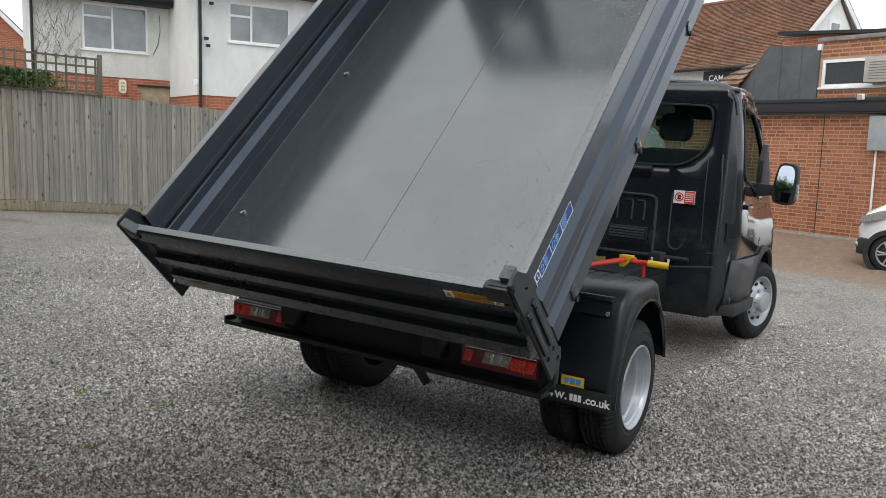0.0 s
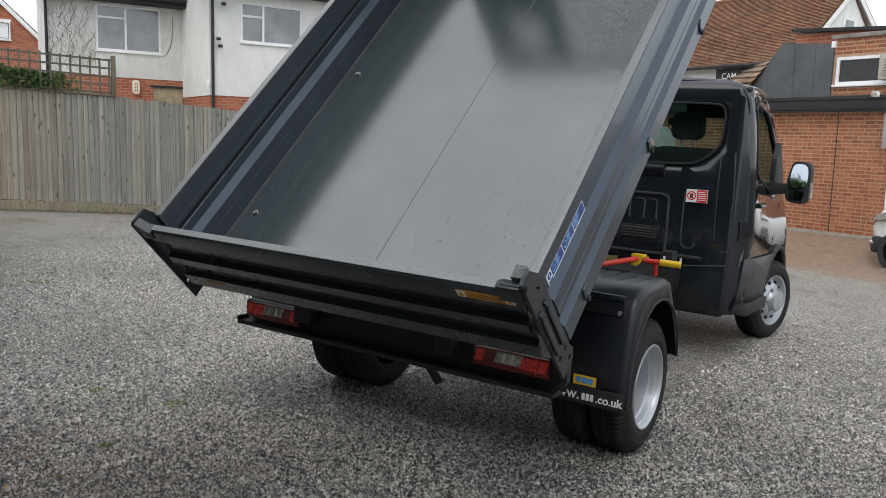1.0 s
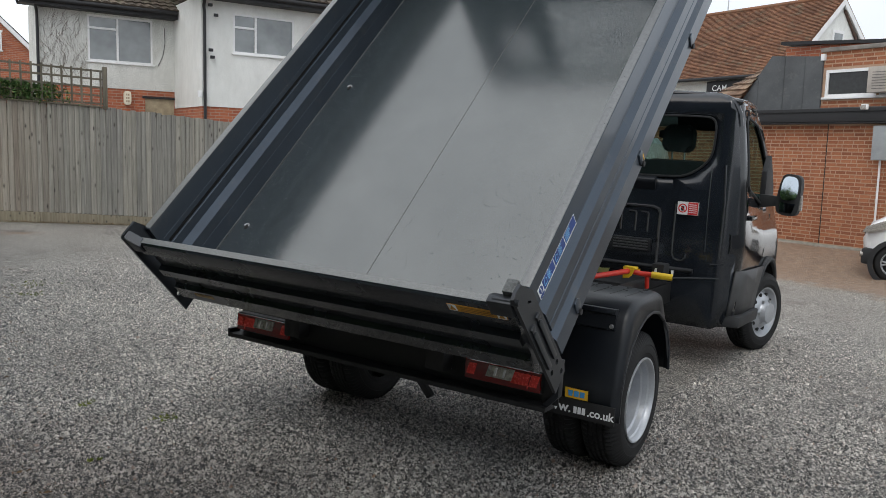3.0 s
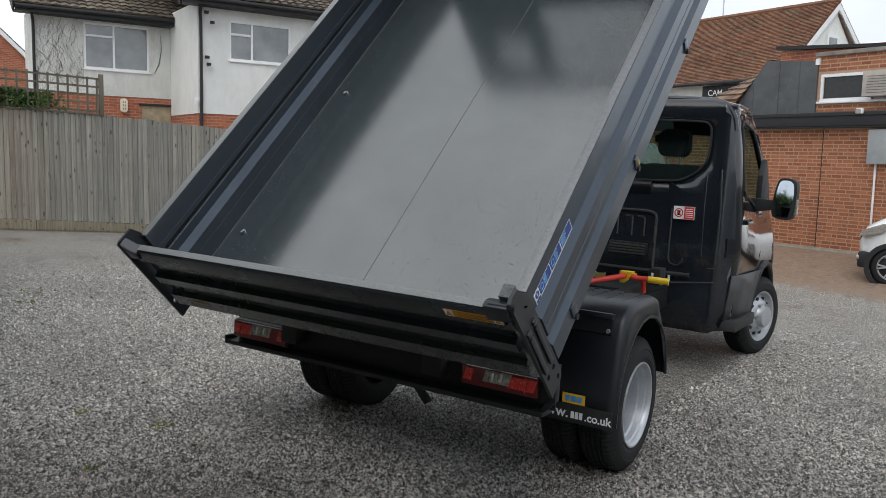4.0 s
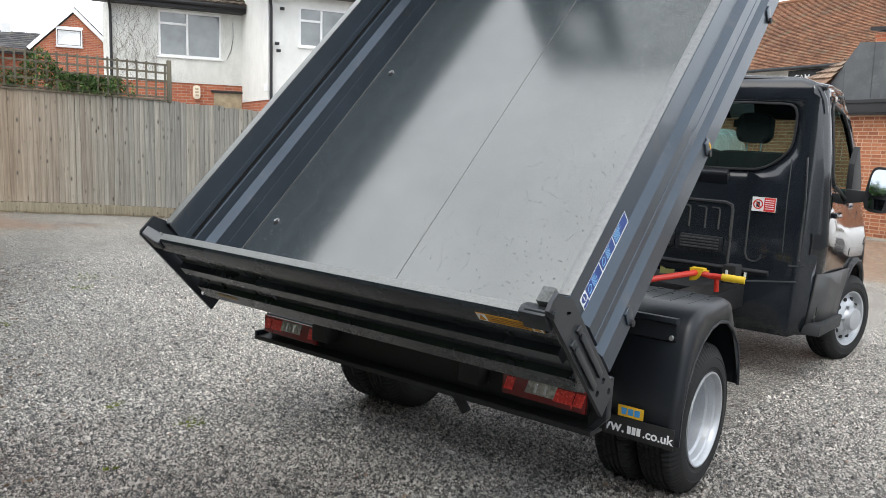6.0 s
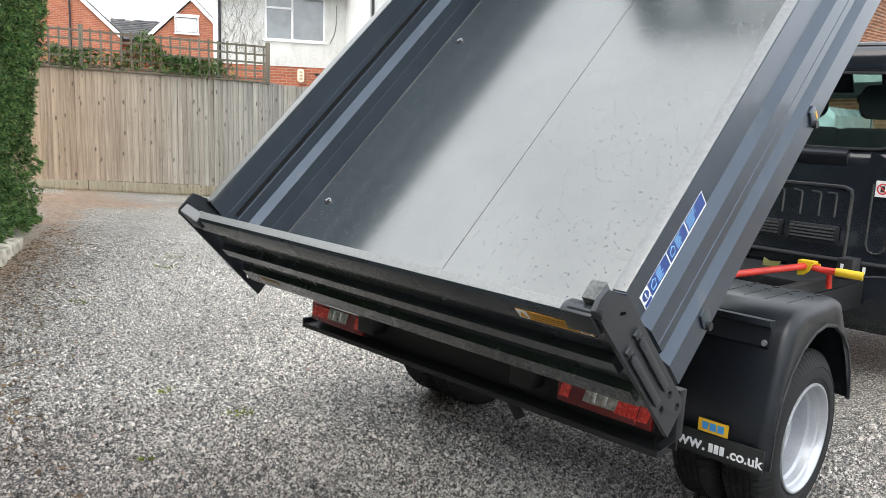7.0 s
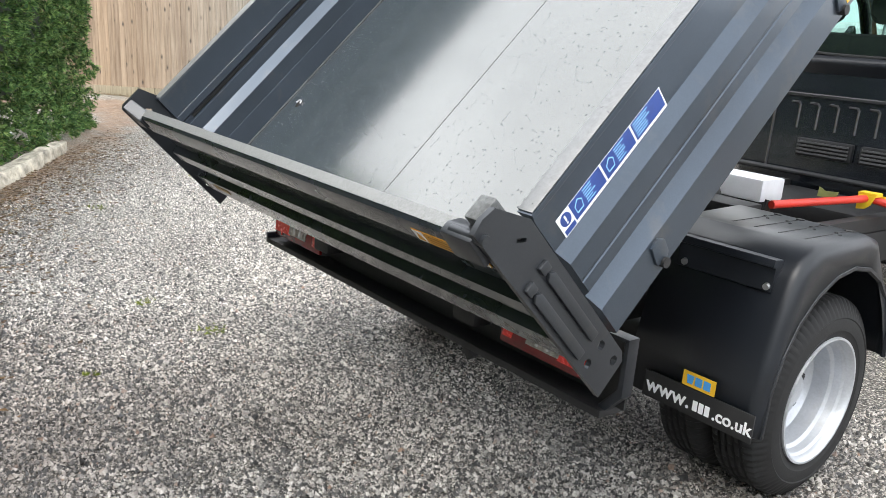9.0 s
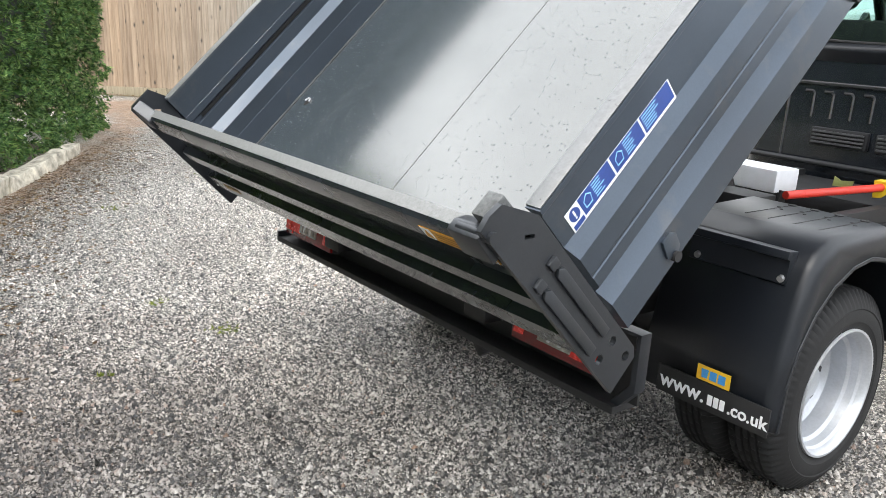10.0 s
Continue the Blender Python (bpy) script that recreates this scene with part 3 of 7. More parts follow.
def build_stones():
    """Loose stones on the nearer part of the yard, one joined mesh."""
    rng = np.random.default_rng(5)
    # thickest on the open gravel behind the truck, thinning out over the yard
    p = np.c_[rng.uniform(-6.5, 3.6, 1500000), rng.uniform(-3.2, 5.0, 1500000)]
    away = np.hypot(p[:, 0] - 1.2, p[:, 1] + 2.2)
    p = p[rng.random(len(p)) < np.minimum(1, (2.0 / away) ** 1.9)]
    p = p[~((np.abs(p[:, 0]) < 0.8) & (p[:, 1] > 0.6))]
    keep = (p[:, 0] + 6.79) * 0.477 + (p[:, 1] + 0.34) * 0.879 > 0.2
    p = p[keep]
    edge = np.abs((p[:, 0] + 6.79) * 0.477 + (p[:, 1] + 0.34) * 0.879)
    bare = np.maximum(np.where(p[:, 0] < -2.5, 0.78 - edge / 1.15, 0), 0.42 - edge / 2.4)
    p = p[rng.random(len(p)) > (bare - 0.35) * 1.6]
    n = len(p)
    size = rng.lognormal(math.log(0.0041), 0.40, n).clip(0.0022, 0.014)
    base = np.array([(1, 0, -0.1), (-1, 0, -0.1), (0, 1, -0.1), (0, -1, -0.1), (0.15, 0.1, 1.25)])
    jit = base[None] * rng.uniform(0.62, 1.3, (n, 5, 1)) + rng.normal(0, 0.16, (n, 5, 3))
    jit = jit * size[:, None, None]
    ang = rng.uniform(0, 2 * math.pi, n)
    c, s = np.cos(ang)[:, None], np.sin(ang)[:, None]
    tilt = rng.normal(0, 0.35, (n, 1))
    x, y, z = jit[..., 0] * 1.25, jit[..., 1], jit[..., 2]
    x, z = x * np.cos(tilt) - z * np.sin(tilt), x * np.sin(tilt) + z * np.cos(tilt)
    x, y = x * c - y * s, x * s + y * c
    zg = -0.0261 * p[:, 0] - 0.0232 * p[:, 1] + 0.012 * np.array([noise.noise((a * 0.7, b * 0.7, 3)) for a, b in p])
    co = np.stack([x + p[:, :1], y + p[:, 1:], z + (zg + size * 0.34)[:, None]], -1).reshape(-1, 3)
    tri = np.array([(0, 2, 4), (2, 1, 4), (1, 3, 4), (3, 0, 4)])
    f = (tri[None] + 5 * np.arange(n)[:, None, None]).reshape(-1, 3)
    me = bpy.data.meshes.new("gravel")
    me.vertices.add(len(co))
    me.vertices.foreach_set("co", co.ravel())
    me.loops.add(f.size)
    me.loops.foreach_set("vertex_index", f.ravel().astype(np.int32))
    me.polygons.add(len(f))
    me.polygons.foreach_set("loop_start", np.arange(0, f.size, 3, dtype=np.int32))
    me.update(calc_edges=True)
    me.validate()
    me.materials.append(STONES)
    return tagged(new("gravel", me), "loose grey crushed stones lying on the yard", "gravel", kind="stuff")


build_ground()
build_stones()
# plain wall out of view, added to shape reflections in the truck's right flank
solo("unseen_wall_east", boxed(9.0, 9.3, -12, 9, -1.0, 1.9), render_wall("plain_grey_render", (0.42, 0.43, 0.42), 60, 0.5), Matrix(), "plain grey wall added out of view for the truck's reflections", "wall", kind="structure")


# ---- leaves ----
def sprays(name, spots, normals, size, mat, seed, lean=0.6, per=5, wide=0.085):
    """Flat feathery sprays, each a fan of narrow leaves, as one joined mesh."""
    rng = np.random.default_rng(seed)
    n = len(spots)
    cos, faces = [], []
    for i in range(n):
        nrm = Vector(normals[i]) + Vector(rng.normal(0, lean, 3))
        nrm.normalize()
        side = nrm.cross(Vector(rng.normal(0, 1, 3))).normalized()
        s = size * rng.uniform(0.6, 1.4)
        o = Vector(spots[i])
        for k in range(per):
            a = (k - (per - 1) / 2) * (2.0 / per) + rng.normal(0, 0.12)
            tip = (nrm * math.cos(a) + side * math.sin(a)) * s * rng.uniform(0.7, 1.1)
            tip.z -= 0.15 * s
            wdt = side.cross(nrm) * s * 0.05 + (side * math.cos(a) - nrm * math.sin(a)) * s * wide
            b = len(cos)
            cos += [o - wdt * 0.4, o + tip * 0.5 - wdt, o + tip, o + tip * 0.5 + wdt]
            faces.append((b, b + 1, b + 2, b + 3))
    me = bpy.data.meshes.new(name)
    me.from_pydata([tuple(c) for c in cos], [], faces)
    me.materials.append(mat)
    return me


def build_hedge():
    """A clipped conifer hedge standing behind the stone edging; its long face follows the edging. Past x 5.4 it is
    unseen, added to block sky light.
    """
    m = pose(-7.02, -0.18, 0.185, 0, 0, -28.5)    # x along the edging, y back into the bed
    h = thing("conifer_hedge", m, "tall dense dark-green conifer hedge behind stone edging", "hedge")
    # Near-black solid added inside, in place of the shade behind the sprays.
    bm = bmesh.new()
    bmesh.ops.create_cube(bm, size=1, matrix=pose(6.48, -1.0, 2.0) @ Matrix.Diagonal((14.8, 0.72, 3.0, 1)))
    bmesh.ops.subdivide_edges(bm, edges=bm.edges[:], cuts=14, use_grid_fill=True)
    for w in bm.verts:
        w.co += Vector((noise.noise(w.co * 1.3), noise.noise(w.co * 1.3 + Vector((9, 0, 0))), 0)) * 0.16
    part("shade_core", bm, CORE, h)
    rng = np.random.default_rng(11)
    spots, normals = [], []
    for _ in range(62000):
        k = rng.random()
        z = 0.02 + 3.6 * rng.random()
        if k < 0.66:
            p, nn = Vector((rng.uniform(-1.42, 5.4) if k < 0.6 else rng.uniform(5.4, 13.9), -0.32, z)), Vector((0, 1, 0.25))
        elif k < 0.98:
            p, nn = Vector((-1.42, rng.uniform(-1.5, -0.25), z)), Vector((-1, 0, 0.25))
        else:
            p, nn = Vector((rng.uniform(0.1, 5.2), rng.uniform(-1.4, -0.3), 3.55)), Vector((0, 0, 1))
        wob = 0.17 * noise.noise((p.x * 1.5 + p.y * 1.5, z * 0.75, 1)) + 0.17 * noise.noise((p.x * 3.4 + p.y * 3.4, z * 4.2, 7)) + 0.06 * noise.noise((p.x * 9 + p.y * 9, z * 11, 5))
        gap = (p.x + 0.35 + 0.1 * math.sin(z * 2.1)) % 1.05 - 0.525
        wob -= 0.52 * math.exp(-(gap / 0.14) ** 2) * min(1, 0.3 + max(0, z - 0.5)) if k < 0.66 else 0
        if k < 0.66 and abs(gap) < 0.16 and z > 0.75 + 0.3 * rng.random() and rng.random() < 0.9:
            continue
        depth = rng.random() ** 2 * 0.16
        taper = -1.0 * max(0, 0.8 - z) if k >= 0.66 else 0.6 * max(0, 0.4 - z)
        lean = 0.18 * max(0, z - 0.9)
        p = p + nn.normalized() * (wob + taper - depth) + Vector((-lean if k >= 0.66 else 0, 0.7 * lean, 0))
        spots.append(p)
        normals.append(nn)
    me = sprays("foliage", spots, normals, 0.057, LEAF, 3, 0.7, 7, 0.058)
    fo = new("foliage", me)
    fo.parent = h
    # Coarse sprays for the added stretch and the top, both out of view.
    spots, normals = [], []
    for _ in range(9000):
        z = 0.1 + 3.4 * rng.random()
        p = Vector((rng.uniform(5.2, 13.9), -0.45 + 0.1 * noise.noise((z, 1, 2)) + 0.08 * rng.random(), z))
        spots.append(p)
        normals.append(Vector((0, 1, 0.25)))
    for _ in range(5000):
        spots.append(Vector((rng.uniform(-1.0, 13.9), rng.uniform(-1.4, -0.4), 3.5)))
        normals.append(Vector((0, 0, 1)))
    fo = new("upper_foliage", sprays("upper_foliage", spots, normals, 0.13, LEAF, 5, 0.75, 5))
    fo.parent = h
    for i in range(6):
        part("stem", rod(bmesh.new(), (0.6 + 0.9 * i, -0.8, -0.12), (0.62 + 0.9 * i, -0.78, 1.6), 0.05, 0.03, 8), TWIG, h)
    return h


def build_edging():
    """Low rough stone blocks along the planted bed."""
    m = pose(-6.87, -0.31, 0.175, 0, 0, -28.5)
    e = thing("stone_edging", m, "low edging of pale weathered stone blocks", "edging", kind="structure")
    rng = random.Random(4)
    x = 0.33
    while x < 4.6:
        ln = rng.uniform(0.85, 1.5)
        bm = boxed(x, x + ln - 0.008, -0.07, 0.07, -0.12, 0.122 + rng.uniform(-0.02, 0.014), bevel=0.018)
        bmesh.ops.subdivide_edges(bm, edges=bm.edges[:], cuts=9, use_grid_fill=True)
        for w in bm.verts:
            w.co += Vector((0, 1, 1)) * (0.06 * noise.noise(w.co * 3 + Vector((x, 0, 0))) + 0.008 * noise.noise(w.co * 14))
        part("stone_block", bm, KERB_STONE, e)
        x += ln
    bed = boxed(0.2, 4.6, -1.6, -0.075, -0.2, 0.07)
    solo("planting_bed", bed, plain("dark_soil", (0.06, 0.042, 0.03), 0.95, var=0.4, scale=12, bump=0.6), m, "dark soil bed under the hedge", "soil", kind="structure")


build_hedge()
build_edging()


def build_litter():
    """Fallen brown leaves and scraps along the foot of the hedge and by the fence."""
    rng = np.random.default_rng(21)
    cos, faces = [], []
    for n in range(8700):
        along, out = rng.uniform(-1.6, 6.5), abs(rng.normal(0, 0.42)) + 0.08
        if n < 6500 and rng.random() > (along + 1.6) / 2.4:
            continue
        x, y = -6.87 + along * 0.879 + out * 0.477, -0.31 - along * 0.477 + out * 0.879
        z = ground_height(x, y) + rng.uniform(0.006, 0.016)
        s, a = rng.uniform(0.008, 0.024), rng.uniform(0, 6.28)
        if n >= 6500:
            q = FENCE @ Vector((rng.uniform(-3.5, 6.0), -0.03 - abs(rng.normal(0, 0.07)), 0))
            x, y = q.x, q.y
            z = ground_height(x, y) + rng.uniform(0.006, 0.03)
        b0 = len(cos)
        for k, (u, w) in enumerate(((1, 0), (0.1, 0.5), (-1, 0), (0.1, -0.5))):
            cos.append((x + s * (u * math.cos(a) - w * math.sin(a)), y + s * (u * math.sin(a) + w * math.cos(a)), z + rng.uniform(0, 0.008)))
        faces.append((b0, b0 + 1, b0 + 2, b0 + 3))
    me = bpy.data.meshes.new("leaf_litter")
    me.from_pydata(cos, [], faces)
    me.materials.append(LITTER)
    tagged(new("leaf_litter", me), "scattered dry brown leaves on the gravel by the hedge", "leaves", kind="stuff")


def build_weeds():
    """Small green tufts pushing through the stones."""
    for k, (x, y, n, r) in enumerate(((-1.25, -1.15, 26, 0.035), (-1.75, -1.30, 14, 0.03), (-4.9, 0.25, 40, 0.09), (-5.3, 0.55, 36, 0.10), (-3.9, -0.9, 22, 0.05), (-1.0, -1.75, 12, 0.02))):
        rng = np.random.default_rng(40 + k)
        spots = [Vector((rng.normal(0, r), rng.normal(0, r), 0.004)) for _ in range(n)]
        w = thing("weed", pose(x, y, ground_height(x, y) + 0.006), "small yellow-green weed tuft growing through gravel", "weed", "weeds in the gravel")
        fo = new("leaves", sprays("leaves", spots, [Vector((0, 0, 1))] * n, 0.026, WEED, 60 + k, 0.8, 3))
        fo.parent = w


build_litter()
build_weeds()
marker = thing("plant_marker", pose(-6.39, -0.97, 0.24, 0, 0, -30), "small white plant marker in the soil under the hedge", "marker")
part("stake", boxed(-0.006, 0.006, -0.003, 0.003, -0.05, 0.1), WHITE_PLASTIC, marker)
part("tag", boxed(-0.03, 0.03, -0.004, 0.002, 0.08, 0.16, bevel=0.002), WHITE_PLASTIC, marker)


# ---- fence ----
def fence_foot(s):
    return 0.17 - 0.056 * s


def fence_shelf(s):
    """Top of the gravel board, on which the boards stand."""
    return 0.351 - 0.0567 * s - 0.0062 * min(s * s, 9)


def fence_top(s):
    return 2.146 - 0.041 * s - 0.0066 * min(s * s, 12)


def build_fence():
    f = thing("wooden_fence", FENCE, "close-boarded weathered timber fence with a gravel board", "fence", kind="structure")
    rng = random.Random(8)
    s = -7.2
    while s < 9.5:
        e = s + 1.83
        z0, z1 = fence_foot(s), fence_foot(e)
        bm = prism(bmesh.new(), [(s + 0.005, z0 - 0.15), (e - 0.005, z1 - 0.15), (e - 0.005, fence_shelf(e) - 0.002), (s + 0.005, fence_shelf(s) - 0.002)], -0.012, 0.022, "y", 0.003)
        part("gravel_board", bm, RAIL_WOOD, f)
        for k in (0.45, 1.1, 1.75):
            part("rail", prism(bmesh.new(), [(s, z0 + k), (e, z1 + k), (e, z1 + k + 0.08), (s, z0 + k + 0.08)], 0.03, 0.07, "y"), RAIL_WOOD, f)
        part("post", boxed(s - 0.05, s + 0.05, 0.07, 0.17, z0 - 0.3, z0 + 1.95, bevel=0.006), RAIL_WOOD, f)
        s = e
    # feather-edged boards, thick on one edge and thin on the other
    shapes = []
    for ln in (0.996, 1.0, 1.004):
        bm = bmesh.new()
        prism(bm, [(-0.0425, -0.030), (-0.039, -0.034), (0.037, -0.010), (0.0425, -0.005), (0.0425, 0.0), (-0.0425, 0.0)], 0, ln, "z")
        shapes.append(mesh_of("fence_board", bm, FENCE_WOOD, 0))
    s, n = -6.2, 0
    while s < 9.0:
        step = rng.uniform(0.076, 0.091)
        ob = new("board", rng.choice(shapes))
        ob.parent = f
        ob.matrix_local = pose(s, 0.018 + rng.uniform(0, 0.006), fence_shelf(s) + rng.uniform(-0.004, 0.004), 0, rng.uniform(-0.35, 0.35), rng.uniform(-4, 3)) @ Matrix.Diagonal((step / 0.085 + 0.10, 1, fence_top(s) - fence_shelf(s) + rng.uniform(-0.008, 0.008), 1))
        s += step
        n += 1
    # Dark sheet added behind the boards to stand for shade in their gaps.
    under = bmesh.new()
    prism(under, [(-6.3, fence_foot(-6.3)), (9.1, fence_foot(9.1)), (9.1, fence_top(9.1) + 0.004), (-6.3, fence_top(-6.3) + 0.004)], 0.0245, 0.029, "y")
    part("gap_backing", under, plain("board_gap_shade", (0.09, 0.076, 0.06), 0.95, var=0.3), f)
    cap = bmesh.new()
    prism(cap, [(-7.2, fence_top(-7.2)), (1.2, fence_top(1.2)), (1.2, fence_top(1.2) + 0.03), (-7.2, fence_top(-7.2) + 0.03)], -0.03, 0.05, "y", 0.004)
    part("capping_rail", cap, TRELLIS_WOOD, f)
    # trellis on top, up to its end post
    t = thing("trellis", FENCE, "square wooden trellis panels fixed above the fence", "trellis")
    t0 = -6.4
    for k in range(5):
        zz = 0.045 + 0.135 * k
        bm = prism(bmesh.new(), [(t0, fence_top(t0) + zz), (1.2, fence_top(1.2) + zz), (1.2, fence_top(1.2) + zz + 0.032), (t0, fence_top(t0) + zz + 0.032)], -0.004, 0.016, "y", 0.002)
        part("lath", bm, TRELLIS_WOOD, t)
    s = t0
    while s < 1.15:
        part("upright_lath", boxed(s - 0.016, s + 0.016, -0.022, -0.004, fence_top(s) + 0.03, fence_top(s) + 0.62 + rng.uniform(-0.01, 0.01)), TRELLIS_WOOD, t)
        s += 0.15
    for s in (-5.4, -3.57, -1.74, 1.17):
        part("post", boxed(s - 0.035, s + 0.035, -0.03, 0.045, fence_top(s) - 0.02, fence_top(s) + 0.68, bevel=0.006), TRELLIS_WOOD, t)
    # climber growing through it
    c = thing("climbing_plant", FENCE, "green leafy climber growing through the trellis", "plant")
    g = np.random.default_rng(2)
    spots, normals = [], []
    for _ in range(4200):
        s = g.choice([g.normal(-0.75, 0.30), g.normal(-0.25, 0.28), g.normal(0.05, 0.25), g.normal(-1.9, 0.25), g.uniform(-2.2, 0.45)])
        top = 0.16 + 0.18 * noise.noise((s * 2.1, 4, 0)) + 0.42 * math.exp(-((s + 0.78) / 0.22) ** 2) + (0.12 if s < 0.6 else -0.03)
        z = fence_top(s) + g.random() ** 0.8 * max(0.05, top)
        spots.append(Vector((s, g.normal(0.10, 0.09), z)))
        normals.append(Vector((g.normal(0, 0.5), -1, g.normal(0.4, 0.5))))
    fo = new("foliage", sprays("foliage", spots, normals, 0.07, IVY, 6, 0.8, 3))
    fo.parent = c
    for _ in range(14):
        s = g.uniform(-2.2, 0.7)
        part("stem", tube(bmesh.new(), [(s, 0.1, fence_foot(s) + 1.7), (s + g.normal(0, 0.12), 0.1, fence_top(s) + 0.12), (s + g.normal(0, 0.25), 0.09, fence_top(s) + 0.3)], 0.006, 5), TWIG, c)


build_fence()


# ---- roofs ----
def tiles(bm, a, b, c, d, rows, cols, thick=0.018, lift=0.022, stagger=True, wave=0.0):
    """Overlapping tiles on the slope with eave a to b and ridge d to c."""
    a, b, c, d = map(Vector, (a, b, c, d))
    nrm = (b - a).cross(d - a).normalized()
    rng = random.Random(rows * cols)
    for r in range(rows):
        t0, t1 = r / rows, min(1.0, (r + 1.25) / rows)
        l0, r0, l1, r1 = a.lerp(d, t0), b.lerp(c, t0), a.lerp(d, t1), b.lerp(c, t1)
        off = 0.5 if stagger and r % 2 else 0
        for k in range(cols + (1 if off else 0)):
            u0, u1 = max(0, (k - off) / cols), min(1, (k + 1 - off) / cols - 0.04 / cols)
            if u1 <= u0:
                continue
            j = nrm * rng.uniform(0, 0.006)
            low0, low1 = l0.lerp(r0, u0) + nrm * lift + j, l0.lerp(r0, u1) + nrm * lift + j
            hi0, hi1 = l1.lerp(r1, u0) + nrm * 0.002, l1.lerp(r1, u1) + nrm * 0.002
            mid = nrm * wave
            v = [bm.verts.new(p) for p in (low0, (low0 + low1) / 2 + mid, low1, hi1, (hi0 + hi1) / 2 + mid, hi0, low0 - nrm * thick, low1 - nrm * thick)]
            bm.faces.new((v[0], v[1], v[4], v[5]))
            bm.faces.new((v[1], v[2], v[3], v[4]))
            bm.faces.new((v[0], v[6], v[7], v[2], v[1]))
    return bm


def slab(bm, pts, thick):
    """A flat slab under a slope given by its corners."""
    p = [Vector(q) for q in pts]
    nrm = (p[1] - p[0]).cross(p[2] - p[0]).normalized()
    a, b = [bm.verts.new(q) for q in p], [bm.verts.new(q - nrm * thick) for q in p]
    n = len(p)
    bm.faces.new(a)
    bm.faces.new(b[::-1])
    for i in range(n):
        bm.faces.new((a[i], b[i], b[(i + 1) % n], a[(i + 1) % n]))
    return bm


def window(parent, x0, x1, z0, z1, y, split=0.45, trans=0.28, sill=True, frame_w=0.048, name="window", glazing=None):
    """A casement: outer frame, mullion, transom on the narrow side, panes set back, sill."""
    w = part(name, sheet(bmesh.new(), [[(x0, z0), (x1, z0), (x1, z1), (x0, z1)], [(x0 + frame_w, z0 + frame_w), (x1 - frame_w, z0 + frame_w), (x1 - frame_w, z1 - frame_w), (x0 + frame_w, z1 - frame_w)]],
                         fn=lambda p, q: (p, y - 0.05, q), thick=-0.07), UPVC, parent, "white window frame", 0)
    xm = x0 + (x1 - x0) * split
    if split:
        part("mullion", boxed(xm - 0.026, xm + 0.026, y - 0.055, y + 0.02, z0 + frame_w, z1 - frame_w), UPVC, w)
        if trans:
            zt = z1 - (z1 - z0) * trans
            part("transom", boxed(x0 + frame_w, xm - 0.026, y - 0.055, y + 0.02, zt - 0.026, zt + 0.026), UPVC, w)
    part("pane", boxed(x0 + frame_w, x1 - frame_w, y - 0.02, y - 0.008, z0 + frame_w, z1 - frame_w), glazing or PANE, w, "grey reflecting pane" if glazing is None else "dark mesh-wired pane")
    if sill:
        part("sill", boxed(x0 - 0.04, x1 + 0.04, y - 0.11, y, z0 - 0.042, z0, bevel=0.008), UPVC, w)
    return w


def wall_with(parent, name, x0, x1, z0, z1, y, thick, mat, holes=(), label=""):
    loops = [[(x0, z0), (x1, z0), (x1, z1), (x0, z1)]] + [[(a, c), (b, c), (b, d), (a, d)] for a, b, c, d in holes]
    bm = sheet(bmesh.new(), loops, fn=lambda p, q: (p, y, q))
    bmesh.ops.recalc_face_normals(bm, faces=bm.faces)
    out = bmesh.ops.extrude_face_region(bm, geom=bm.faces[:])
    bmesh.ops.translate(bm, vec=(0, thick, 0), verts=[g for g in out["geom"] if isinstance(g, bmesh.types.BMVert)])
    return part(name, bm, mat, parent, label, 0)


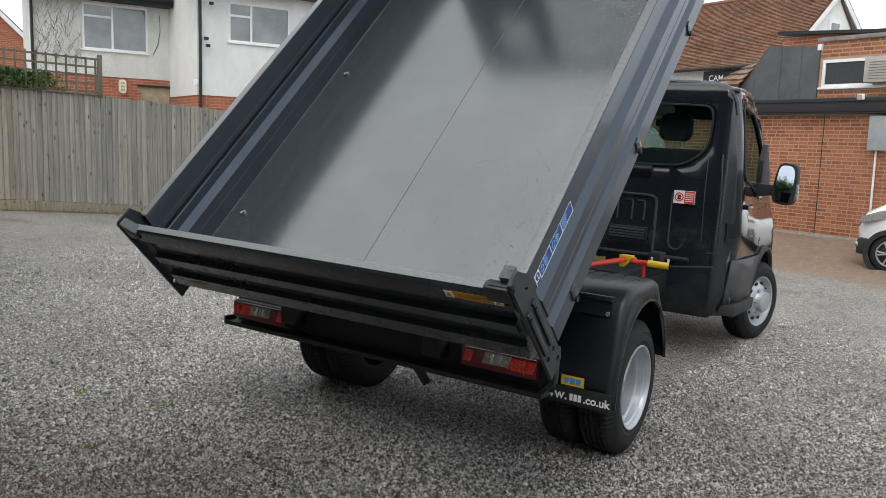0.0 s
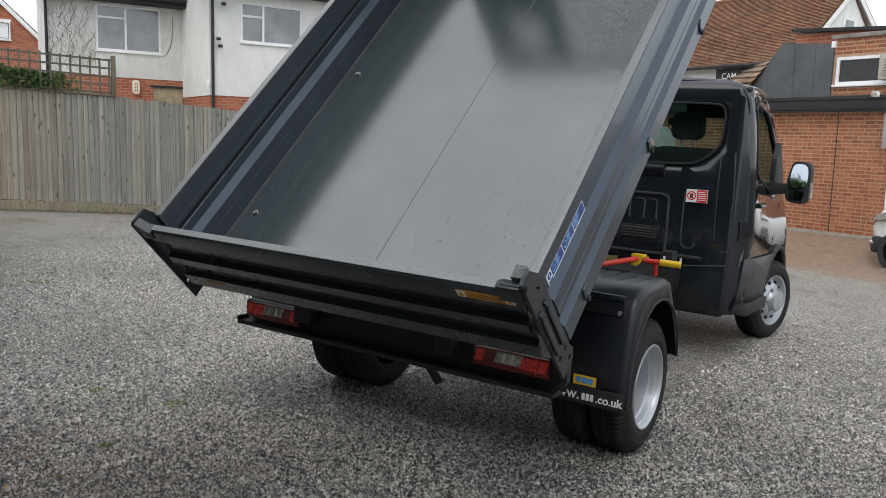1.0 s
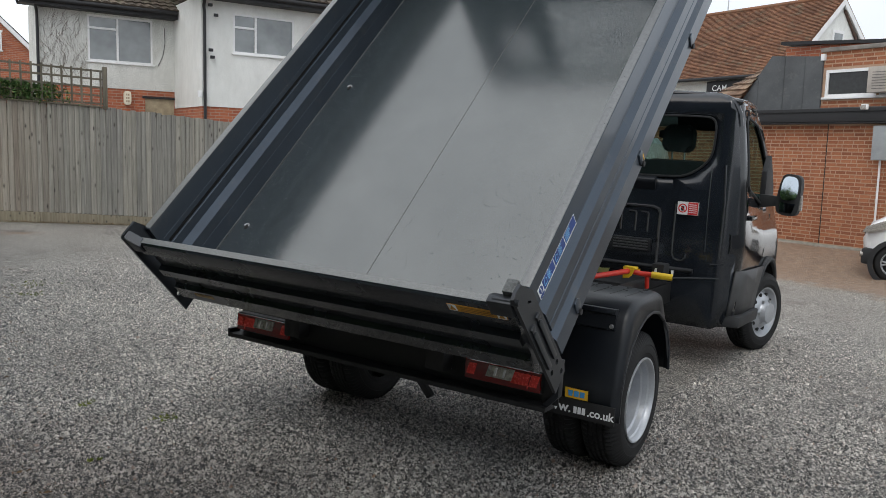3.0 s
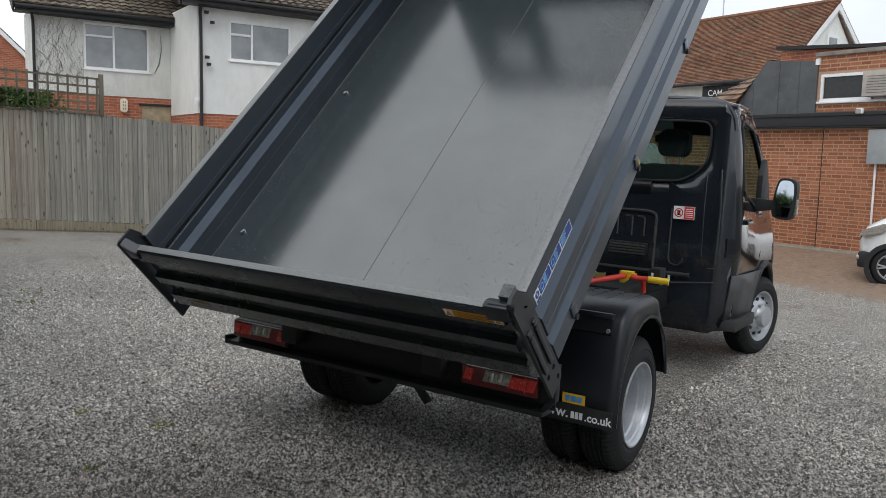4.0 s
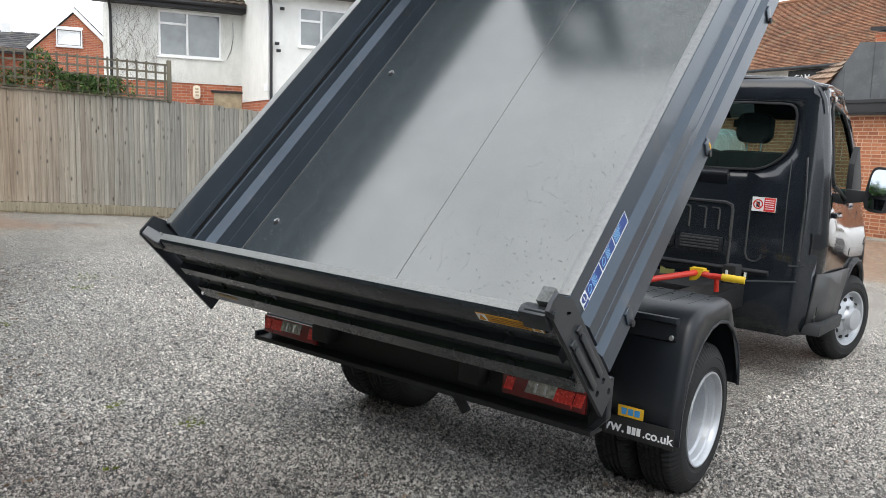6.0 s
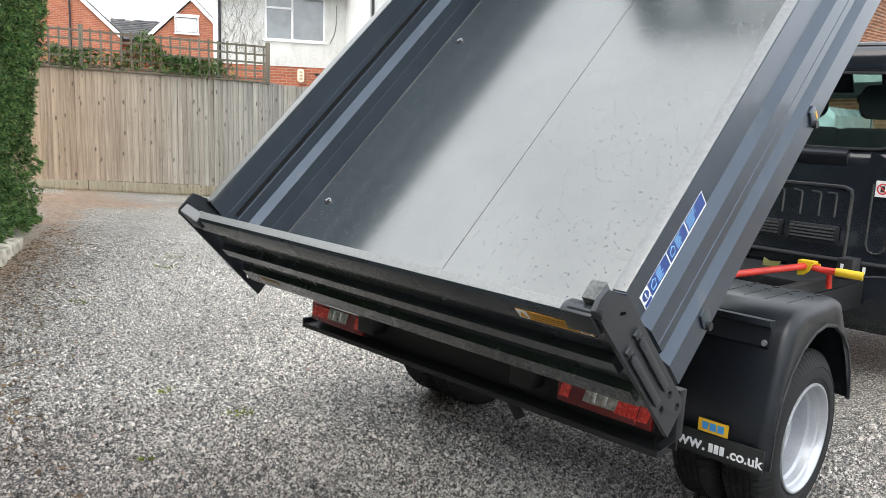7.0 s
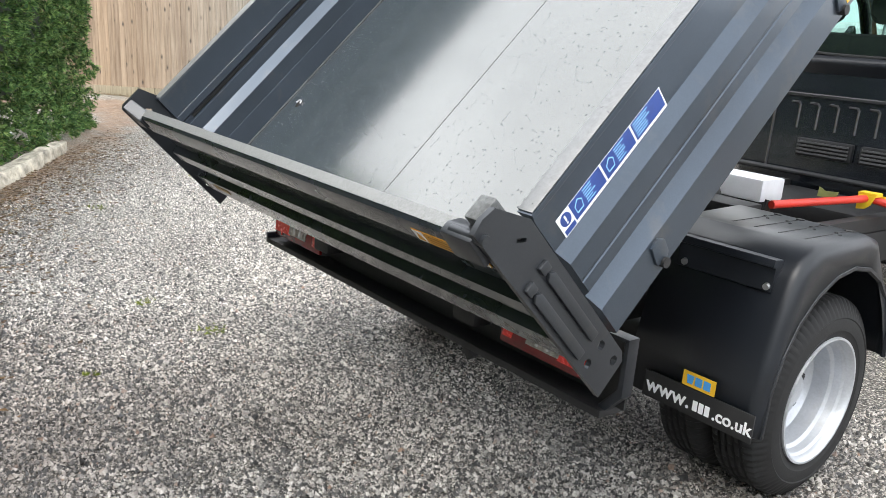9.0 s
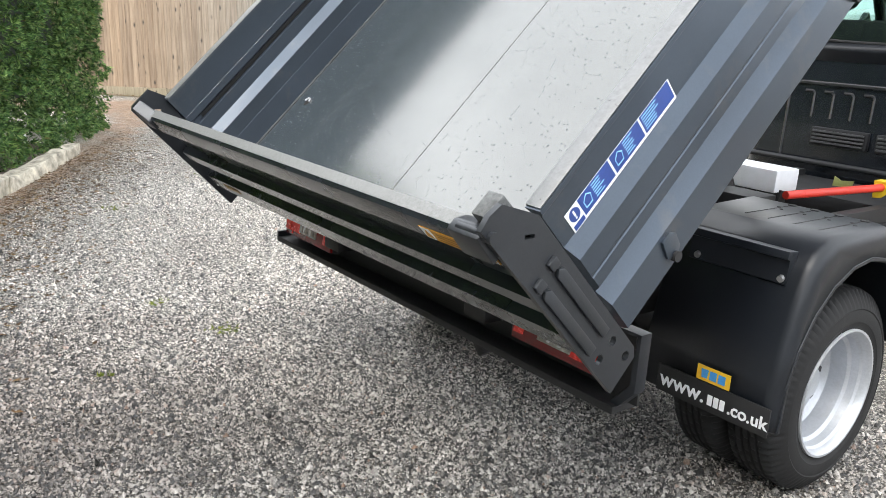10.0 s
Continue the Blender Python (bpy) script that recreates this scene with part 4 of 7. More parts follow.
# ---- the white house behind the fence ----
def build_white_house():
    h = thing("white_house", HOUSE, "white pebbledashed two-storey house with brick base and tiled roof", "house")
    y = 8.0
    wall_with(h, "wall", 1.35, 4.74, 2.83, 4.85, y, 0.3, PEBBLE, [(2.55, 4.16, 3.5, 4.66)], "worn white pebbledash")
    wall_with(h, "brick_base", 1.36, 4.74, -0.2, 2.83, y + 0.02, 0.28, BRICK_FAR, [(3.95, 4.72, 0.6, 2.62)], "red brick lower wall")
    part("boarding", boxed(3.95, 4.72, y + 0.05, y + 0.1, 0.6, 2.62), BOARD, h, "weathered board over an opening")
    part("lintel", boxed(3.88, 4.73, y - 0.01, y + 0.1, 2.62, 2.68), FASCIA, h)
    part("side_wall", boxed(1.35, 1.6, y + 0.3, y + 1.3, -0.2, 4.85), PEBBLE, h)
    window(h, 2.55, 4.16, 3.5, 4.66, y + 0.06, 0.45, 0.28)
    # wing that steps towards the yard
    wy = 5.6
    wall_with(h, "wing_wall", 4.73, 12.0, 2.39, 5.1, wy, 0.3, RENDER, [(5.53, 7.17, 3.75, 4.73)], "smoother white rendered wing")
    wall_with(h, "wing_base", 4.74, 12.0, -0.3, 2.39, wy + 0.02, 0.28, BRICK_FAR, (), "red brick lower wall")
    part("wing_return", boxed(4.73, 5.0, wy + 0.3, y + 0.2, 2.39, 5.1), RENDER, h)
    part("wing_return_base", boxed(4.75, 5.0, wy + 0.3, y + 0.2, -0.3, 2.39), BRICK_FAR, h)
    window(h, 5.53, 7.17, 3.75, 4.73, wy + 0.06, 0.36, 0.34)
    # roofs
    ridge, ez = 7.4, 4.88
    bm = slab(bmesh.new(), [(0.95, y - 0.4, ez), (5.6, y - 0.4, ez), (5.6, y + 4.5, ridge + 0.5), (0.95, y + 4.5, ridge + 0.5)], 0.12)
    roof = part("roof", bm, FASCIA, h, "brown tiled roof", 0)
    part("tiling", tiles(bmesh.new(), (0.9, y - 0.45, ez + 0.01), (5.6, y - 0.45, ez + 0.01), (5.6, y + 4.5, ridge + 0.52), (0.9, y + 4.5, ridge + 0.52), 27, 22, 0.03, 0.045, False, 0.035), TILE_GREY, roof)
    part("fascia", boxed(0.95, 4.72, y - 0.42, y - 0.38, ez - 0.17, ez), FASCIA, h, "black fascia board")
    part("gutter", tube(bmesh.new(), [(0.95, y - 0.47, ez - 0.05), (4.7, y - 0.47, ez - 0.03)], 0.055, 10), FASCIA, h)
    part("verge_board", slab(bmesh.new(), [(0.9, y - 0.45, ez - 0.02), (0.94, y - 0.45, ez - 0.02), (0.94, y + 4.5, ridge + 0.5), (0.9, y + 4.5, ridge + 0.5)], 0.2), FASCIA, h)
    part("soffit", boxed(0.95, 4.72, y - 0.4, y, ez - 0.17, ez - 0.14), FASCIA, h)
    wz = 5.16
    bm = slab(bmesh.new(), [(4.25, wy - 0.42, wz), (12.2, wy - 0.42, wz), (12.2, wy + 4.5, 7.6), (4.25, wy + 4.5, 7.6)], 0.14)
    wroof = part("wing_roof", bm, FASCIA, h, "brown tiled roof", 0)
    part("tiling", tiles(bmesh.new(), (4.2, wy - 0.46, wz + 0.01), (12.2, wy - 0.46, wz + 0.01), (12.2, wy + 4.5, 7.62), (4.2, wy + 4.5, 7.62), 24, 34, 0.03, 0.045, False, 0.03), TILE_GREY, wroof)
    part("wing_fascia", boxed(4.25, 12.2, wy - 0.44, wy - 0.40, wz - 0.18, wz), FASCIA, h)
    part("wing_soffit", boxed(4.25, 12.2, wy - 0.42, wy, wz - 0.18, wz - 0.15), FASCIA, h)
    part("wing_gutter", tube(bmesh.new(), [(4.25, wy - 0.49, wz - 0.06), (12.2, wy - 0.49, wz - 0.05)], 0.055, 10), FASCIA, h)
    part("bargeboard", slab(bmesh.new(), [(4.2, wy - 0.46, wz - 0.02), (4.25, wy - 0.46, wz - 0.02), (4.25, wy + 4.5, 7.56), (4.2, wy + 4.5, 7.56)], 0.24), FASCIA, h)
    # pipes, cables and lamps on the walls
    part("downpipe", tube(bmesh.new(), [(4.70, wy - 0.45, wz - 0.1), (4.76, wy - 0.1, wz - 0.35), (4.79, wy - 0.06, wz - 0.5), (4.79, wy - 0.06, -0.2)], 0.038, 10), FASCIA, h, "black downpipe")
    part("downpipe", tube(bmesh.new(), [(1.30, y - 0.42, ez - 0.1), (1.38, y - 0.06, ez - 0.35), (1.38, y - 0.06, -0.2)], 0.036, 10), FASCIA, h, "black downpipe")
    part("meter_box", boxed(4.62, 4.72, wy - 0.06, wy + 0.0, 2.60, 2.76, bevel=0.01), UPVC, h)
    cream = plain("cream_plastic", (0.72, 0.66, 0.52), 0.5, var=0.08)
    alarm = part("alarm_box", prism(bmesh.new(), rounded(3.40, 3.58, 2.42, 2.78, 0.07), y - 0.07, y + 0.02, "y", 0.012), cream, h, "cream alarm box with dark vents")
    for k in range(3):
        for px in (3.452, 3.502):
            part("alarm_vent", boxed(px, px + 0.028, y - 0.073, y - 0.068, 2.49 + 0.085 * k, 2.54 + 0.085 * k), plain("alarm_vent_brown", (0.30, 0.20, 0.12), 0.7), alarm)
    for lx, lz in ((4.91, 4.84), (5.05, 4.61), (4.92, 3.76), (4.96, 3.59)):
        fl = part("floodlight", boxed(lx - 0.05, lx + 0.05, wy - 0.17, wy - 0.09, lz - 0.036, lz + 0.036, bevel=0.012), FASCIA, h, "small dark floodlight")
        part("arm", rod(bmesh.new(), (lx, wy - 0.1, lz), (lx, wy + 0.02, lz + 0.06), 0.018, n=8), STEEL, fl)
    rng = random.Random(3)
    for i in range(110):
        x, z = rng.uniform(1.42, 2.5), rng.uniform(2.85, 4.4)
        pts, lean = [(x, y - 0.010, z)], rng.uniform(-0.05, 0.05)
        for _ in range(9):
            lean = 0.7 * lean + rng.uniform(-0.045, 0.045)
            x, z = min(2.52, max(1.4, x + lean)), min(4.72, z + rng.uniform(0.02, 0.08))
            pts.append((x, y - 0.010, z))
        part("bare_creeper", tube(bmesh.new(), pts, rng.uniform(0.0016, 0.003), 4), TWIG, h)
    part("cable", tube(bmesh.new(), [(4.3, y - 0.012, 3.5), (4.42, y - 0.012, 3.75), (4.48, y - 0.012, 4.1), (4.47, y - 0.012, 4.5)], 0.007, 5), FASCIA, h)


build_white_house()


# ---- red brick gabled houses further back ----
def build_red_house(at, label):
    h = thing("red_brick_house", HOUSE @ Matrix.Translation(at), label, "house")
    ge = 0.0   # eave height over the gable's foot

    def gable(x, gw, ga):
        bm = prism(bmesh.new(), [(x - gw, -6), (x + gw, -6), (x + gw, ge), (x, ga), (x - gw, ge)], 0, 0.3, "y")
        g = part("gable_wall", bm, BRICK_FAR, h, "orange-red brick gable")
        for sgn in (-1, 1):
            part("bargeboard", slab(bmesh.new(), [(x, -0.14, ga + 0.1), (x + sgn * (gw + 0.12), -0.14, ge - 0.04), (x + sgn * (gw + 0.12), 0.05, ge - 0.04), (x, 0.05, ga + 0.1)], 0.16), UPVC, g, "white bargeboard")
            part("gable_roof", slab(bmesh.new(), [(x, -0.1, ga + 0.16), (x + sgn * (gw + 0.15), -0.1, ge + 0.02), (x + sgn * (gw + 0.15), 5, ge + 0.02), (x, 5, ga + 0.16)], 0.06), SLATE, g)

    gable(2.3, 1.72, 1.68)
    gable(-3.4, 2.6, 2.45)
    wd = window(h, 1.50, 2.53, 0.20, 0.95, 0.0, 0, 0, True)
    part("blind", boxed(1.58, 2.45, -0.034, -0.021, 0.28, 0.87), plain("white_blind", (0.75, 0.76, 0.78), 0.8, var=0.1), wd, "drawn white blind")
    part("lintel", boxed(1.45, 2.58, -0.02, 0.1, 0.96, 1.05), UPVC, h)
    part("valley_wall", boxed(-1.1, 1.1, 1.5, 1.8, -6, 0.1), BRICK_FAR, h)
    rf = part("valley_roof", slab(bmesh.new(), [(-1.2, 1.2, -0.1), (2.1, 1.2, -0.1), (2.1, 3.4, 1.0), (-1.2, 3.4, 1.0)], 0.08), SLATE, h, "dark slate roof")
    part("slating", tiles(bmesh.new(), (-1.2, 1.18, -0.09), (2.1, 1.18, -0.09), (2.1, 3.4, 1.02), (-1.2, 3.4, 1.02), 11, 14), SLATE, rf)
    part("chimney", boxed(-0.55, -0.15, 3.2, 3.7, 0.6, 1.35), UPVC, h)
    part("downpipe", tube(bmesh.new(), [(-2.75, -0.08, 1.6), (-2.75, -0.08, -5)], 0.04, 8), FASCIA, h)


build_red_house((-0.33, 24.9, 4.92), "orange brick house with twin gables and slate roof")


# ---- the brick building across the yard ----
def build_brick_building():
    b = thing("brick_building", WALL, "single-storey orange brick building with black fascia and clad upper storey", "building")
    wall_with(b, "wall_core", -7.0, 2.9, -0.5, 2.3, 0.0, 0.3, MORTAR, (), "mortar bed of the brick wall")
    part("footing", boxed(-7, 2.9, -0.06, 0.012, -0.5, -0.06, bevel=0.01), plain("concrete_footing", (0.3, 0.28, 0.24), 0.9, var=0.3, scale=6, bump=0.4, dirt=(0.1, 0.13, 0.05)), b)
    part("fascia", boxed(-7.2, 3.0, -0.22, 0.35, 2.27, 2.5, bevel=0.018), FASCIA, b, "deep black fascia")
    part("drip_edge", boxed(-7.2, 3.0, -0.25, -0.2, 2.46, 2.52), FASCIA, b)
    part("soffit", boxed(-7.2, 3.0, -0.2, 0.012, 2.24, 2.268), TRIM_BLACK, b)
    part("flat_roof", boxed(-7.2, 3.0, -0.2, 6, 2.5, 2.54), LEAD, b)
    part("movement_joint", boxed(-0.183, -0.167, -0.004, 0.004, -0.06, 2.25), SEAM, b, "dark vertical joint in the brickwork")
    # upper storey, set back
    uy = 0.4
    wall_with(b, "upper_wall", -0.66, 2.9, 2.53, 3.66, uy, 0.3, MORTAR, [(-0.56, 0.47, 2.78, 3.31), (0.52, 1.55, 2.78, 3.31)])
    part("coping", boxed(-0.68, 2.95, uy - 0.06, uy + 0.4, 3.66, 3.74, bevel=0.01), plain("grey_coping", (0.22, 0.2, 0.18), 0.85, var=0.3, scale=5, bump=0.3), b, "grey stone coping")
    window(b, -0.56, 0.47, 2.78, 3.31, uy + 0.05, 0, 0, True, 0.058, glazing=DARK_PANE)
    window(b, 0.52, 1.55, 2.78, 3.31, uy + 0.05, 0, 0, True, 0.06, glazing=DARK_PANE)
    unit = part("cooling_unit", boxed(0.43, 1.25, uy - 0.28, uy - 0.02, 2.82, 3.29, bevel=0.02), plain("beige_casing", (0.42, 0.38, 0.34), 0.6, var=0.12), b, "beige metal cooling unit on the wall")
    for k in range(7):
        part("grille_slat", boxed(0.52, 1.16, uy - 0.287, uy - 0.278, 2.88 + 0.05 * k, 2.893 + 0.05 * k), plain("grille_shade", (0.16, 0.15, 0.14), 0.7), unit)
    lampb = part("security_lamp", boxed(0.60, 0.72, -0.33, -0.25, 2.48, 2.58, bevel=0.02), UPVC, b, "small white security lamp")
    part("lamp_face", boxed(0.615, 0.705, -0.336, -0.329, 2.495, 2.565), CLEAR_LENS, lampb)
    bm = sheet(bmesh.new(), [[(-2.62, 2.53), (-0.62, 2.53), (-0.62, 3.58), (-1.76, 3.67)]], fn=lambda p, q: (p, uy - 0.05, q), thick=-0.1)
    clad = part("cladding", bm, LEAD, b, "grey felt-clad cheek with a sloping edge", 0)
    for k, (x, z1) in enumerate(((-2.05, 3.2), (-1.45, 3.63), (-1.0, 3.6))):
        part("batten_seam", boxed(x - 0.007, x + 0.007, uy - 0.062, uy - 0.048, 2.54, z1), LEAD, clad)
    part("corner_trim", boxed(-0.66, -0.58, uy - 0.07, uy + 0.0, 3.5, 3.62), UPVC, b)
    # parapet stepping up behind
    wall_with(b, "parapet", -2.3, 0.6, 3.2, 4.0, 1.6, 0.25, BRICK_FAR)
    bm = prism(bmesh.new(), [(-2.36, 4.06), (0.7, 3.86), (0.7, 3.93), (-2.36, 4.13)], 1.5, 1.95, "y")
    part("parapet_coping", bm, FASCIA, b)
    # small tiled slope beside the cheek
    sr = part("lean_to_roof", slab(bmesh.new(), [(-3.4, 0.2, 2.5), (-2.62, 0.2, 2.5), (-1.78, 2.0, 3.66), (-2.4, 2.0, 3.85)], 0.08), TILE_BROWN, b, "small slope of old clay tiles")
    part("tiling", tiles(bmesh.new(), (-3.95, 0.1, 2.5), (-2.58, 0.1, 2.5), (-1.74, 0.5, 3.70), (-2.45, 2.0, 3.85), 10, 9, 0.03, 0.05), TILE_TAN, sr)
    # grey cabinet and its white conduit on the wall
    cab = part("meter_cabinet", boxed(0.78, 1.5, -0.16, 0.0, 1.58, 2.2, bevel=0.01), plain("grey_cabinet", (0.3, 0.32, 0.33), 0.5, var=0.1), b, "grey steel cabinet")
    part("conduit", tube(bmesh.new(), [(0.9, -0.05, 1.58), (0.91, -0.05, -0.06)], 0.02, 8), UPVC, cab, "white conduit")
    # bricks: single pieces on the stretch in view, the rest joined
    L, H, J = 0.186, 0.053, 0.018
    full, half = [mesh_of("brick", boxed(-w / 2, w / 2, -0.004, 0.05, -H / 2, H / 2), BRICK, 0) for w in (L, (L - J) / 2)]
    rest = bmesh.new()
    rng = random.Random(12)
    made = 0
    for r in range(32):
        z = -0.02 + 0.071 * r
        flemish = rng.random() < 0.3
        x = -6.9 + (0.12 if r % 2 else 0.0)
        k = 0
        while x < 2.7:
            header = (k % 2 == 1) if flemish else rng.random() < 0.08
            w = (L - J) / 2 if header else L
            cx = x + w / 2
            if not (-0.19 < cx - w / 2 < -0.16 or -0.19 < cx + w / 2 < -0.16) and not (cx - w / 2 < -0.175 < cx + w / 2):
                if -1.2 < cx < 0.95 and made < 300:
                    ob = new("brick", half if header else full)
                    ob.parent = b
                    ob.matrix_local = pose(cx, rng.uniform(-0.002, 0.002), z, 0, rng.uniform(-0.25, 0.25), 0)
                    made += 1
                elif cx > -6.9:
                    box(rest, cx - w / 2, cx + w / 2, rng.uniform(-0.006, -0.002), 0.05, z - H / 2, z + H / 2)
            else:
                # cut bricks either side of the joint
                for p0, p1 in ((cx - w / 2, -0.186), (-0.164, cx + w / 2)):
                    if p1 - p0 > 0.02:
                        box(rest, p0, p1, -0.004, 0.05, z - H / 2, z + H / 2)
            x += w + J
            k += 1
    for r in range(14):
        z = 2.6 + 0.079 * r
        x = -0.64 + (0.06 if r % 2 else 0.0)
        while x < 3.0:
            w = L if rng.random() < 0.8 else (L - J) / 2
            if not (z > 2.74 and z < 3.35 and x + w > -0.58 and x < 1.58):
                box(rest, x, x + w, uy - 0.004, uy + 0.05, z - H / 2, z + H / 2)
            x += w + J
    ob = part("joined_bricks", rest, BRICK_JOINED, b, "the remaining orange-red bricks", 0)
    ob["kind"] = "stuff"


build_brick_building()
# Unseen grey wall, added so the bed's flank mirrors grey instead of brick.
solo("unseen_wall_north", boxed(2.92, 9.6, 0.0, 0.3, -0.6, 1.7), render_wall("plain_grey_wall", (0.42, 0.43, 0.42), 60, 0.5), WALL, "plain grey wall added out of view for the truck's reflections", "wall", kind="structure")


def build_big_roof_house():
    h = thing("tiled_house", WALL, "large old house with steep brown clay roof and white gable", "house")
    x0, x1, y0, yr, y1, ez, rz = -18.0, -8.05, 10.0, 13.2, 16.4, 4.46, 7.34
    roof = part("roof", slab(bmesh.new(), [(x0, y0, ez), (x1 + 0.1, y0, ez), (x1 + 0.1, yr, rz), (x0, yr, rz)], 0.12), TILE_BROWN, h, "steep brown clay-tiled roof", 0)
    part("tiling", tiles(bmesh.new(), (x0, y0 - 0.05, ez), (x1 + 0.12, y0 - 0.05, ez), (x1 + 0.12, yr, rz + 0.02), (x0, yr, rz + 0.02), 48, 80, 0.02, 0.03), TILE_BROWN, roof)
    part("rear_slope", slab(bmesh.new(), [(x1 + 0.1, y1, ez), (x0, y1, ez), (x0, yr, rz), (x1 + 0.1, yr, rz)], 0.12), TILE_BROWN, roof)
    part("ridge_tiles", tube(bmesh.new(), [(x0, yr, rz + 0.03), (x1 + 0.1, yr, rz + 0.03)], 0.09, 8), TILE_BROWN, h)
    part("wall", boxed(x0 + 0.4, x1 - 0.3, y0 + 0.4, y1 - 0.4, -0.5, ez + 0.05), RENDER, h, "white rendered wall")
    part("gutter", tube(bmesh.new(), [(x0, y0 - 0.1, ez - 0.06), (x1, y0 - 0.1, ez - 0.06)], 0.06, 8), FASCIA, h)
    g = part("gable_wall", prism(bmesh.new(), [(y0 + 0.3, -0.5), (y1 - 0.3, -0.5), (y1 - 0.3, ez + 0.1), (yr, rz - 0.14), (y0 + 0.3, ez + 0.1)], x1 - 0.29, x1 - 0.02, "x"), RENDER, h, "white rendered gable")
    for ye in (y0 - 0.05, y1 + 0.05):
        part("bargeboard", prism(bmesh.new(), [(ye, ez - 0.1), (yr, rz - 0.06), (yr, rz - 0.30), (ye, ez - 0.34)], x1 + 0.04, x1 + 0.11, "x"), UPVC, g, "white bargeboard")
    part("waste_pipe", tube(bmesh.new(), [(x1 + 0.02, yr + 0.15, rz - 0.45), (x1 + 0.02, y1 - 0.9, ez + 0.1)], 0.05, 8), plain("brown_pipe", (0.10, 0.06, 0.045), 0.6), g)
    w = part("gable_window", boxed(x1 - 0.03, x1 + 0.03, 12.72, 13.42, 5.62, 6.16), UPVC, g, "small white framed window")
    part("pane", boxed(x1 + 0.03, x1 + 0.036, 12.82, 13.32, 5.72, 6.06), PANE, w)
    sign = part("shop_sign", boxed(-11.25, -9.7, y0 + 0.15, y0 + 0.25, 3.75, 4.34), FASCIA, h, "dark sign board with pale lettering")
    lettering("sign_lettering", "CAM", 0.30, Matrix.Translation((-11.0, y0 + 0.145, 3.98)) @ pose(0, 0, 0, 90, 0, 0), UPVC, sign)
    part("aerial", rod(bmesh.new(), (-12.9, yr, rz), (-12.9, yr, rz + 1.8), 0.025, n=6), STEEL, h)


build_big_roof_house()


# ---- the white car by the brick wall ----
def wheel_parts(w, cx, cy, cz, rad, wid, rim, side, hub=True):
    """A road wheel on an axle along x: tyre, rim with bolts."""
    s = side
    tyre = lathe(bmesh.new(), [(s * (-wid / 2), rim), (s * (-wid / 2 - 0.006), rim + 0.05), (s * (-wid / 2 + 0.012), rad - 0.03), (s * (-wid / 2 + 0.035), rad), (s * (wid / 2 - 0.035), rad), (s * (wid / 2 - 0.012), rad - 0.03), (s * (wid / 2 + 0.006), rim + 0.05), (s * (wid / 2), rim)], (cx, cy, cz), 56)
    part("tyre", tyre, RUBBER, w)
    disc = lathe(bmesh.new(), [(s * wid / 2, rim), (s * (wid / 2 + 0.004), rim - 0.012), (s * (wid / 2 - 0.04), rim - 0.03), (s * (wid / 2 - 0.02), rim * 0.6), (s * (wid / 2 + 0.01), 0.06), (s * (wid / 2 + 0.012), 0.0)], (cx, cy, cz), 40)
    part("rim", disc, TRIM_BLACK, w)
    for k in range(5):
        a = 2 * math.pi * k / 5
        for d in (-0.16, 0.16):
            p0 = (cx + s * (wid / 2 + 0.004), cy + 0.04 * math.cos(a), cz + 0.04 * math.sin(a))
            p1 = (cx + s * (wid / 2 - 0.004), cy + (rim - 0.015) * math.cos(a + d), cz + (rim - 0.015) * math.sin(a + d))
            part("spoke", rod(bmesh.new(), p0, p1, 0.016, 0.012, 6), RIM_SILVER, w)
    part("rim_edge", lathe(bmesh.new(), [(s * wid / 2, rim), (s * (wid / 2 + 0.006), rim - 0.008), (s * (wid / 2 - 0.01), rim - 0.022)], (cx, cy, cz), 40), RIM_SILVER, w)


